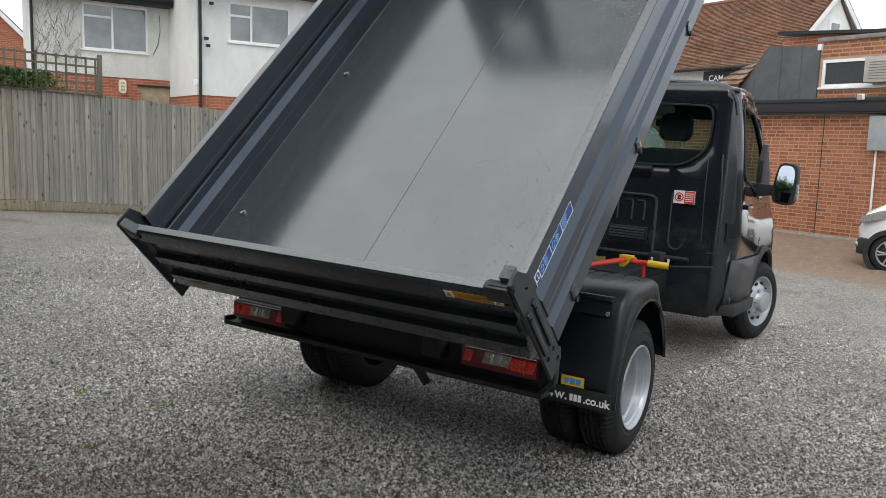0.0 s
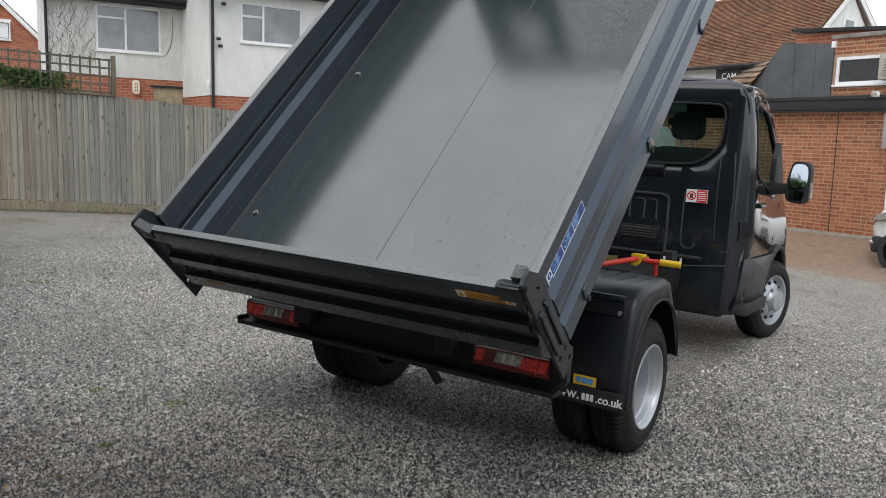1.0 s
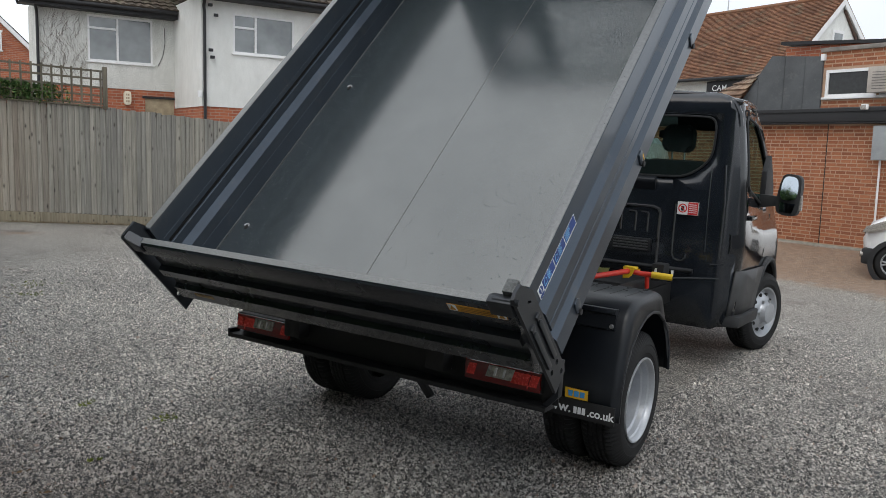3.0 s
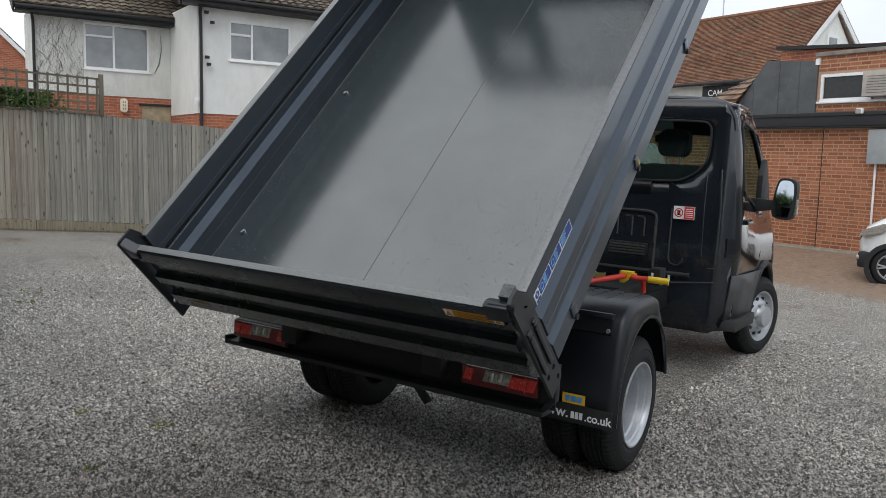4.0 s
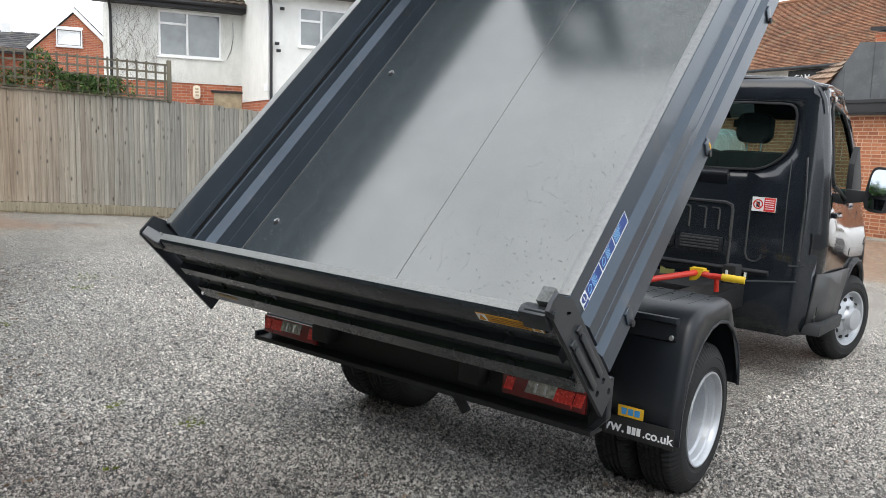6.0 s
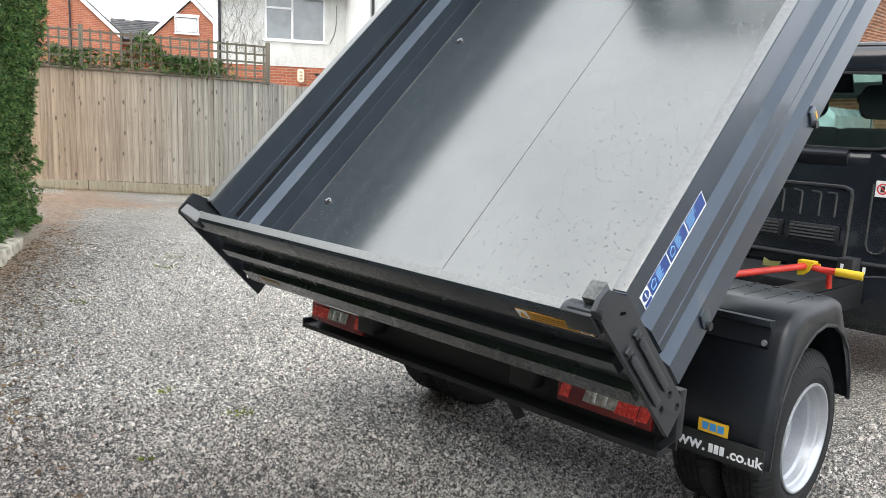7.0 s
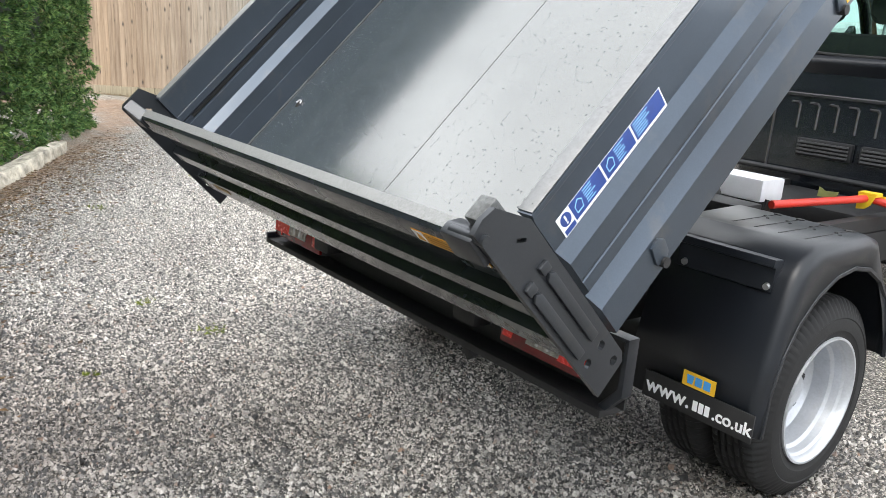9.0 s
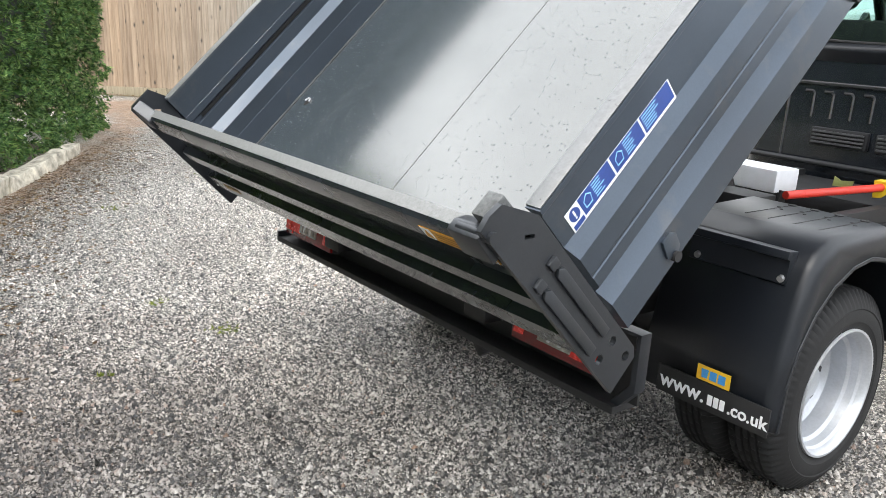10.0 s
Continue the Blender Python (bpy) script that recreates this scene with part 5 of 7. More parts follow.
def build_white_car():
    # nose towards -x, length along +x; near flank on y = 0
    c = thing("white_car", pose(1.09, 10.15, -0.262, 0, 0, -8), "white hatchback with dark grille parked by the brick wall", "car")
    sec = [(0.0, 0.42, 0.62, 0.25), (0.1, 0.30, 0.80, 0.12), (0.35, 0.24, 0.93, 0.05), (0.9, 0.22, 1.03, 0.0), (1.35, 0.22, 1.10, 0.0), (2.1, 0.22, 1.50, 0.0), (3.3, 0.22, 1.52, 0.0), (3.9, 0.3, 1.1, 0.05), (4.1, 0.45, 0.9, 0.15)]
    bm = bmesh.new()
    rings = []
    for x, z0, z1, ins in sec:
        z0, z1 = z0 + 0.07, z1 + 0.12
        w0, w1 = ins, 1.75 - ins
        tum = 0.16 if z1 > 1.2 else 0.05
        belt = z0 + (z1 - z0) * (0.55 if z1 > 1.2 else 0.7)
        pts = [(w0 + 0.06, z0), (w0, z0 + 0.12), (w0 - 0.015, belt), (w0 + tum, z1 - 0.05), (w0 + tum + 0.12, z1), (w1 - tum - 0.12, z1), (w1 - tum, z1 - 0.05), (w1 + 0.015, belt), (w1, z0 + 0.12), (w1 - 0.06, z0)]
        rings.append([bm.verts.new((x, p[0], p[1])) for p in pts])
    for a, b in zip(rings, rings[1:]):
        for i in range(len(a)):
            bm.faces.new((a[i], b[i], b[(i + 1) % len(a)], a[(i + 1) % len(a)]))
    bm.faces.new(rings[0])
    bm.faces.new(rings[-1][::-1])
    bmesh.ops.subdivide_edges(bm, edges=bm.edges[:], cuts=1, smooth=0.6, use_grid_fill=True)
    part("body", bm, CAR_WHITE, c, "white paint", 60)
    part("bumper", boxed(0.015, 0.30, 0.06, 1.66, 0.26, 0.52, bevel=0.06), TRIM_BLACK, c, "dark grey lower bumper")
    part("grille", boxed(-0.03, 0.06, 0.4, 1.35, 0.58, 0.74, bevel=0.02), TRIM_BLACK, c)
    part("headlight", prism(bmesh.new(), [(0.03, 0.76), (0.34, 0.82), (0.62, 0.99), (0.36, 0.97), (0.08, 0.86)], -0.012, 0.3, "y", 0.01), CLEAR_LENS, c, "clear swept-back headlight")
    part("fog_lamp", rod(bmesh.new(), (0.06, 0.12, 0.42), (0.0, 0.1, 0.42), 0.05, n=14), CLEAR_LENS, c)
    part("side_glass", prism(bmesh.new(), [(1.5, 1.13), (3.4, 1.15), (3.1, 1.52), (2.15, 1.52)], -0.01, 0.01, "y"), PANE, c)
    for wx in (0.52, 3.1):
        a = part("wheel_arch", lathe(bmesh.new(), [(0, 0.30), (0, 0.375), (0.1, 0.375)], (0, 0, 0), 40), TRIM_BLACK, c)
        a.matrix_local = pose(wx, -0.022, 0.31, 0, 0, 90)
        for wy, sd in ((0.1, -1), (1.62, 1)):
            w = new("wheel")
            w.parent = c
            w.matrix_local = pose(wx, wy, 0.31, 0, 0, 90)
            wheel_parts(w, 0, 0, 0, 0.31, 0.19, 0.2, sd)


build_white_car()


# ---- the white van beyond the truck's cab ----
def build_white_van():
    v = thing("white_van", pose(-2.95, 8.9, -0.12, 0, 0, 8), "white panel van parked beyond the truck", "van")
    bm = bmesh.new()
    rings = []
    for y, z1, zs in ((0.0, 1.95, 1.1), (0.06, 2.03, 1.1), (2.6, 2.05, 1.1), (3.1, 1.93, 1.1), (3.75, 1.30, 1.0), (4.4, 1.05, 0.9), (4.55, 0.8, 0.7)):
        half = 0.88 if y < 4.0 else 0.82
        pts = [(-half + 0.05, 0.4), (-half, 0.5), (-half, zs), (-half + 0.10, z1 - 0.12), (-half + 0.22, z1), (half - 0.22, z1), (half - 0.10, z1 - 0.12), (half, zs), (half, 0.5), (half - 0.05, 0.4)]
        rings.append([bm.verts.new((p, y, q)) for p, q in pts])
    for a, b in zip(rings, rings[1:]):
        for i in range(len(a)):
            bm.faces.new((a[i], b[i], b[(i + 1) % len(a)], a[(i + 1) % len(a)]))
    bm.faces.new(rings[0])
    bm.faces.new(rings[-1][::-1])
    part("body", bm, CAR_WHITE, v, "white paint", 35)
    for x0, x1 in ((-0.74, -0.025), (0.025, 0.74)):
        d = part("rear_door", boxed(x0, x1, -0.018, -0.002, 0.55, 1.84, bevel=0.006), CAR_WHITE, v)
        part("rear_glass", boxed(x0 + 0.09, x1 - 0.09, -0.024, -0.017, 1.25, 1.66, bevel=0.003), PANE, d, "dark rear glass")
    part("rear_bumper", boxed(-0.86, 0.86, -0.12, 0.1, 0.38, 0.56, bevel=0.04), TRIM_BLACK, v)
    for sgn in (-1, 1):
        part("rear_lamp", boxed(sgn * 0.80 - 0.05, sgn * 0.80 + 0.05, -0.02, 0.05, 0.8, 1.2, bevel=0.012), RED_LENS, v)
        for y in (0.85, 3.75):
            w = new("wheel")
            w.parent = v
            wheel_parts(w, sgn * 0.78, y, 0.34, 0.34, 0.21, 0.2, sgn)


build_white_van()


# ---- the tipper truck ----
truck = thing("tipper_truck", YARD, "black dropside tipper truck with its dark grey bed raised", "truck")
BED = Matrix.Rotation(radians(45.3), 4, "X") @ Matrix.Translation((0, 0.026, -0.066))     # bed: x across, y along from the hinge, z above


def bedded(bm):
    bm.transform(BED)
    return bm


def mirrored(bm):
    bm.transform(Matrix.Diagonal((-1, 1, 1, 1)))
    return bm


def strip(prof, a0, a1):
    """A pressed section (x, h) run along the bed from a0 to a1, closed."""
    bm = bmesh.new()
    p, q = [bm.verts.new((x, a0, h)) for x, h in prof], [bm.verts.new((x, a1, h)) for x, h in prof]
    n = len(prof)
    for i in range(n):
        bm.faces.new((p[i], p[(i + 1) % n], q[(i + 1) % n], q[i]))
    bm.faces.new(p)
    bm.faces.new(q[::-1])
    return bm


A0, A1, FL, TOP = -0.33, 2.78, 1.491, 1.874
# floor: two plates that meet in a seam down the middle
for sgn in (-1, 1):
    bm = boxed(0.0015, 1.005, A0, A1, FL - 0.004, FL)
    if sgn < 0:
        mirrored(bm)
    part("floor_plate", bedded(bm), BED_FLOOR, truck, "wet satin zinc-grey steel plate", 0)
part("floor_seam", bedded(boxed(-0.0015, 0.0015, A0, A1, FL - 0.0035, FL + 0.0008)), plain("floor_joint", (0.09, 0.09, 0.087), 0.5), truck)
part("floor_deck", bedded(boxed(-0.99, 0.99, A0 - 0.02, A1, FL - 0.05, FL - 0.006)), BODY_GREY, truck)
for sgn in (-1, 1):
    for a in (0.105, 1.255, 2.4):
        cup = part("tie_cup", bedded(boxed(sgn * 0.915 - 0.012, sgn * 0.915 + 0.012, a - 0.018, a + 0.018, FL, FL + 0.0015)), SEAM, truck)
        ring = [(sgn * 0.915 + 0.014 * math.cos(math.pi * k / 8), a + 0.016 * math.sin(math.pi * k / 8), FL + 0.005) for k in range(9)]
        part("tie_ring", bedded(tube(bmesh.new(), ring, 0.0032, 8)), ZINC, cup, "bright zinc lashing ring")

SIDE = [(1.004, 1.884), (1.046, 1.884), (1.046, 1.872), (1.040, 1.866), (1.040, 1.767), (1.066, 1.735), (1.066, 1.680), (1.0645, 1.677), (1.0645, 1.673), (1.0665, 1.670), (1.067, 1.640), (1.040, 1.612), (1.066, 1.571), (1.066, 1.482), (1.052, 1.472), (1.006, 1.472),
        (1.006, 1.491), (1.0025, 1.577), (1.0018, 1.578), (1.0025, 1.579), (0.993, 1.641), (1.024, 1.674), (1.021, 1.722), (1.031, 1.728), (1.031, 1.744), (1.019, 1.752), (1.016, 1.7790), (1.0153, 1.7797), (1.016, 1.7804), (1.010, 1.872)]
side_panels = {}
for sgn in (-1, 1):
    bm = strip(SIDE, A0 + 0.045, A1)
    if sgn < 0:
        mirrored(bm)
    side_panels[sgn] = s = part("side_panel", bedded(bm), BODY_GREY, truck, "dark grey ribbed steel dropside", 25)
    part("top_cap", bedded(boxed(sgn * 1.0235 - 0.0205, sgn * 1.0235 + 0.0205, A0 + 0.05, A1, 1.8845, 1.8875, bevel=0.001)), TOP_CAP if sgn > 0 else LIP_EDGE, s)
    # The pressed groove's shade is laid in as a thin black strip.
    part("groove_shade", bedded(boxed(sgn * 1.0296 - 0.001, sgn * 1.0296 + 0.001, A0 + 0.10, A1, 1.7283, 1.7437)), RUBBER, s, "dark strip standing in for shade in the pressed groove")
    part("side_seam", bedded(boxed(sgn * 1.0035 - 0.002, sgn * 1.0035 + 0.002, A0 + 0.05, A1, FL + 0.001, FL + 0.006)), plain("seam_sealant", (0.13, 0.135, 0.14), 0.5), s)
    for a in (-0.085, 0.755, 1.60, 2.45):
        l = part("side_latch", bedded(prism(bmesh.new(), [(a - 0.016, 1.56), (a + 0.012, 1.565), (a + 0.028, 1.545), (a + 0.022, 1.510), (a, 1.492), (a - 0.026, 1.512)], sgn * 1.0645, sgn * 1.0735, "x", 0.003)), BODY_GREY, s, "drop-side hinge bracket")
        part("latch_bolt", bedded(rod(bmesh.new(), (sgn * 1.068, a - 0.004, 1.499), (sgn * 1.081, a - 0.004, 1.499), 0.013, n=14)), CHASSIS, s)

# blue information label on the right flank
RS = side_panels[1]
part("yellow_tag", bedded(boxed(1.0733, 1.0745, 0.768, 0.778, 1.505, 1.535)), YELLOW_VINYL, RS, "small yellow tag on a hinge bracket")
part("information_label", bedded(boxed(1.0402, 1.0414, -0.246, 0.136, 1.766, 1.819)), WHITE_VINYL, RS, "long blue and white information label")
for a0, a1 in ((-0.203, -0.094), (-0.088, 0.018), (0.024, 0.132)):
    part("blue_field", bedded(boxed(1.0414, 1.0419, a0, a1, 1.773, 1.819)), BLUE_VINYL, RS)
part("mandatory_disc", bedded(rod(bmesh.new(), (1.0414, -0.224, 1.800), (1.0420, -0.224, 1.800), 0.016, n=20)), BLUE_VINYL, RS)
part("exclamation_stroke", bedded(boxed(1.0420, 1.0424, -0.2265, -0.2215, 1.796, 1.810)), WHITE_VINYL, RS)
part("exclamation_dot", bedded(boxed(1.0420, 1.0424, -0.2265, -0.2215, 1.789, 1.793)), WHITE_VINYL, RS)
part("notice_bar", bedded(boxed(1.0414, 1.0420, -0.242, -0.207, 1.768, 1.780)), BLUE_VINYL, RS)
rr = random.Random(9)
for a0 in (-0.198, -0.083, 0.029):
    for i in range(6):
        w = rr.uniform(0.035, 0.062) if a0 > 0 else rr.uniform(0.022, 0.036)
        shift = 0.0 if a0 > 0 else 0.040
        part("text_bar", bedded(boxed(1.0419, 1.0422, a0 + shift, a0 + shift + w, 1.813 - 0.0065 * i - 0.0013, 1.813 - 0.0065 * i + 0.0013)), LIGHT_BLUE, RS)
    if a0 < 0:
        ring = [(a0 + 0.006, 1.784), (a0 + 0.026, 1.784), (a0 + 0.031, 1.802), (a0 + 0.020, 1.811), (a0 + 0.006, 1.800), (a0 + 0.006, 1.784)]
        part("pictogram", bedded(tube(bmesh.new(), [(1.0420, p, q) for p, q in ring], 0.0012, 4)), LIGHT_BLUE, RS)

# headboard with mesh windows between solid panels
hb_loops = [rounded(-1.03, 1.03, 1.45, 2.73, 0.05), rounded(-0.36, 0.46, 1.98, 2.62, 0.05), rounded(-0.8, -0.5, 2.22, 2.52, 0.09), rounded(0.56, 0.86, 2.22, 2.52, 0.09)]
head = part("headboard", bedded(sheet(bmesh.new(), hb_loops, fn=lambda p, q: (p, A1 + 0.005, q), thick=-0.03)), BODY_GREY, truck, "dark grey headboard with mesh windows", 0)
bm = bmesh.new()
for x0, x1, z0, z1 in ((-0.37, 0.47, 1.97, 2.63), (-0.81, -0.49, 2.21, 2.53), (0.55, 0.87, 2.21, 2.53)):
    x = x0
    while x < x1:
        box(bm, x - 0.0025, x + 0.0025, A1 + 0.008, A1 + 0.014, z0, z1)
        x += 0.03
    z = z0
    while z < z1:
        box(bm, x0, x1, A1 + 0.014, A1 + 0.02, z - 0.0025, z + 0.0025)
        z += 0.03
part("mesh_screen", bedded(bm), BODY_GREY, head, "", 0)

# tailgate: pressed ribs along its length
GATE = [(-0.345, 1.885), (-0.350, 1.897), (-0.379, 1.897), (-0.390, 1.891), (-0.393, 1.882), (-0.393, 1.826), (-0.364, 1.812), (-0.364, 1.714), (-0.393, 1.706), (-0.393, 1.660), (-0.366, 1.648), (-0.366, 1.577), (-0.392, 1.566), (-0.392, 1.490), (-0.370, 1.465), (-0.370, 1.450), (-0.345, 1.450)]
bm = bmesh.new()
prism(bm, GATE, -0.995, 0.995, "x")
# The sides' paint made darker: the down-facing gate's shade is in the colour.
gate = part("tailgate", bedded(bm), plain("wet_gate_paint_shaded", (0.030, 0.036, 0.045), 0.26, 0.5, 0.5, var=0.12, scale=3, grain=260, dirt=(0.07, 0.07, 0.07)), truck, "dark grey ribbed tailgate", 25)
part("pale_lip", bedded(boxed(-0.992, 0.955, -0.379, -0.348, 1.8965, 1.8985)), LIP_EDGE, gate, "wet scuffed top lip, its sky sheen put into the pale colour")
lbl = part("warning_label", bedded(boxed(0.745, 0.99, -0.3950, -0.3928, 1.828, 1.868)), AMBER, gate, "amber warning label with triangles")
for x in (0.765, 0.97):
    part("triangle_field", bedded(boxed(x - 0.018, x + 0.018, -0.3957, -0.3950, 1.830, 1.866)), WHITE_VINYL, gate)
    part("warning_triangle", bedded(prism(bmesh.new(), [(x - 0.014, 1.834), (x + 0.014, 1.834), (x, 1.862)], -0.3963, -0.3956, "y")), AMBER, gate)
for i in range(3):
    part("text_bar", bedded(boxed(0.80, 0.935, -0.3957, -0.3950, 1.836 + 0.010 * i, 1.8385 + 0.010 * i)), plain("brown_print", (0.20, 0.10, 0.015), 0.6), gate)
part("warning_label", bedded(boxed(-0.86, -0.73, -0.3945, -0.3918, 1.528, 1.550)), plain("worn_amber_label", (0.26, 0.17, 0.07), 0.6, var=0.3, scale=30), gate, "scuffed dull amber label")

# end plates with pressed ridges, lugs and pins
PLATE = [(-0.404, 1.971), (-0.372, 1.978), (-0.338, 1.972), (-0.291, 1.885), (-0.291, 1.415), (-0.305, 1.392), (-0.405, 1.388)]
PLATE_LEFT = [(-0.404, 1.940), (-0.388, 1.952), (-0.302, 1.952), (-0.270, 1.882), (-0.270, 1.415), (-0.305, 1.392), (-0.405, 1.388)]
for sgn in (-1, 1):
    x0, x1 = 1.038, 1.052

    def plated(bm):
        """The plate on the right stands a little prouder."""
        if sgn > 0:
            bm.transform(Matrix.Translation((0.018, -0.011, 0.018)))
        return bedded(bm)

    loops = [PLATE if sgn > 0 else PLATE_LEFT] + [[(a + 0.012 * math.cos(k * math.pi / 6), h + 0.012 * math.sin(k * math.pi / 6)) for k in range(12)] for a, h in ((-0.377, 1.489), (-0.325, 1.488), (-0.322, 1.421))]
    loops.append([(-0.345, 1.876), (-0.327, 1.858), (-0.321, 1.864), (-0.339, 1.883)])
    bm = sheet(bmesh.new(), loops, fn=lambda p, q: (sgn * x1, p, q), thick=0.0)
    out = bmesh.ops.extrude_face_region(bm, geom=bm.faces[:])
    bmesh.ops.translate(bm, vec=(-sgn * (x1 - x0), 0, 0), verts=[g for g in out["geom"] if isinstance(g, bmesh.types.BMVert)])
    pl = part("end_plate", plated(bm), PLATE_DARK, truck, "flat steel corner plate with pressed ridges and holes", 25)
    for a, lo, hi in ((-0.380, 1.530, 1.745), (-0.329, 1.530, 1.752)):
        part("ridge", plated(prism(bmesh.new(), [(a - 0.013, lo), (a + 0.013, lo), (a + 0.013, hi), (a, hi + 0.012), (a - 0.013, hi)], sgn * 1.0515, sgn * 1.062, "x", 0.004)), PLATE_DARK, pl)
        part("ridge_end", plated(boxed(sgn * 1.056 - 0.006, sgn * 1.056 + 0.006, a - 0.013, a + 0.013, hi + 0.016, hi + 0.04, bevel=0.004)), PLATE_DARK, pl)
    if sgn > 0:
        part("pivot_pin", plated(rod(bmesh.new(), (sgn * 0.96, -0.395, 1.944), (sgn * 1.062, -0.395, 1.944), 0.012, n=16)), PLATE_DARK, pl)
    if sgn > 0:
        part("lug", plated(prism(bmesh.new(), [(-0.418, 1.880), (-0.358, 1.880), (-0.358, 1.932), (-0.384, 1.953), (-0.412, 1.953)], 0.94, 1.034, "x", 0.006)), PLATE_DARK, pl, "hinge lug on the tailgate")
    else:
        part("lug", bedded(prism(bmesh.new(), [(-0.962, 1.850), (-0.962, 1.893), (-1.034, 1.945), (-1.034, 1.850)], -0.402, -0.352, "y", 0.004)), PLATE_DARK, pl, "hinge lug on the tailgate")
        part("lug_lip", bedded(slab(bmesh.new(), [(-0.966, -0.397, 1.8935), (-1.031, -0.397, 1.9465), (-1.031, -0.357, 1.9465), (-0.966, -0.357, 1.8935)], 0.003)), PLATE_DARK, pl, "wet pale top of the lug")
    if sgn > 0:
        # Dark block added behind the slot, in place of the shade within it.
        part("slot_shade", plated(boxed(1.022, 1.034, -0.356, -0.312, 1.848, 1.894)), SEAM, pl)
        part("latch_block", plated(boxed(sgn * 1.012 - 0.022, sgn * 1.012 + 0.022, -0.372, -0.315, 1.925, 1.968, bevel=0.004)), plain("speckled_block", (0.10, 0.105, 0.105), 0.5, 0.3, var=0.5, scale=60), pl)

# bed underframe and hinge
for sgn in (-1, 1):
    part("bed_beam", bedded(boxed(sgn * 0.42 - 0.035, sgn * 0.42 + 0.035, A0 + 0.05, A1, 1.33, 1.437, bevel=0.006)), CHASSIS, truck)
    part("hinge_plate", boxed(sgn * 0.42 - 0.05, sgn * 0.42 + 0.05, -1.08, -0.9, 0.60, 0.80, bevel=0.008), CHASSIS, truck)
    part("chassis_rail", boxed(sgn * 0.42 - 0.035, sgn * 0.42 + 0.035, -1.0, 3.9, 0.50, 0.66, bevel=0.006), CHASSIS, truck)
    part("subframe_rail", boxed(sgn * 0.42 - 0.03, sgn * 0.42 + 0.03, -1.0, 2.2, 0.662, 0.735, bevel=0.005), CHASSIS, truck)
for k in range(8):
    a = -0.15 + 0.4 * k
    part("bed_crossmember", bedded(boxed(-0.97, 0.97, a - 0.025, a + 0.025, 1.39, 1.436)), CHASSIS, truck)
for y in (-0.7, 0.5, 1.3, 2.0):
    part("chassis_crossmember", boxed(-0.384, 0.384, y - 0.04, y + 0.04, 0.52, 0.64, bevel=0.006), CHASSIS, truck)
part("hoist_ram", tube(bmesh.new(), [(-0.12, 1.05, 0.56), (-0.12, 0.45, 1.5)], 0.06, 16), CHASSIS, truck)
part("hoist_rod", rod(bmesh.new(), (-0.12, 0.45, 1.5), (-0.12, 0.20, 1.9), 0.04, n=16), CHASSIS, truck)
part("rear_axle", rod(bmesh.new(), (-0.75, 0, 0.36), (0.75, 0, 0.36), 0.055, n=14), CHASSIS, truck)
part("differential", lathe(bmesh.new(), [(-0.16, 0.02), (-0.14, 0.1), (-0.05, 0.17), (0.05, 0.17), (0.14, 0.1), (0.16, 0.02)], (0, 0, 0.36), 20), CHASSIS, truck)
part("tow_lever", prism(bmesh.new(), [(0.20, 0.55), (0.24, 0.55), (0.345, 0.44), (0.32, 0.42)], -0.96, -0.93, "y", 0.004), CHASSIS, truck)
part("fuel_tank", boxed(-0.92, -0.48, 0.75, 1.9, 0.32, 0.60, bevel=0.05), CHASSIS, truck)

# rear bar and lamps
bar = part("rear_bar", boxed(-0.865, 0.965, -1.08, -0.985, 0.528, 0.550, bevel=0.005), CHASSIS, truck, "black rear bar carrying the lamps")
part("bar_back", boxed(-0.84, 0.93, -1.005, -0.985, 0.552, 0.68, bevel=0.004), CHASSIS, truck)
part("bar_tab", boxed(-0.865, -0.85, -1.08, -1.0, 0.548, 0.572, bevel=0.003), GUARD_BLACK, truck)
end = part("bar_end", prism(bmesh.new(), [(0.935, 0.532), (0.950, 0.530), (1.010, 0.598), (1.010, 0.748), (0.996, 0.750), (0.996, 0.612), (0.942, 0.558)], -1.062, -1.022, "y", 0.003), GUARD_BLACK, truck, "folded end bracket")
part("end_web", boxed(0.925, 0.998, -1.030, -1.022, 0.553, 0.742), CHASSIS, end)
part("end_flange", boxed(0.945, 1.010, -1.062, -1.022, 0.741, 0.750, bevel=0.002), GUARD_BLACK, end)
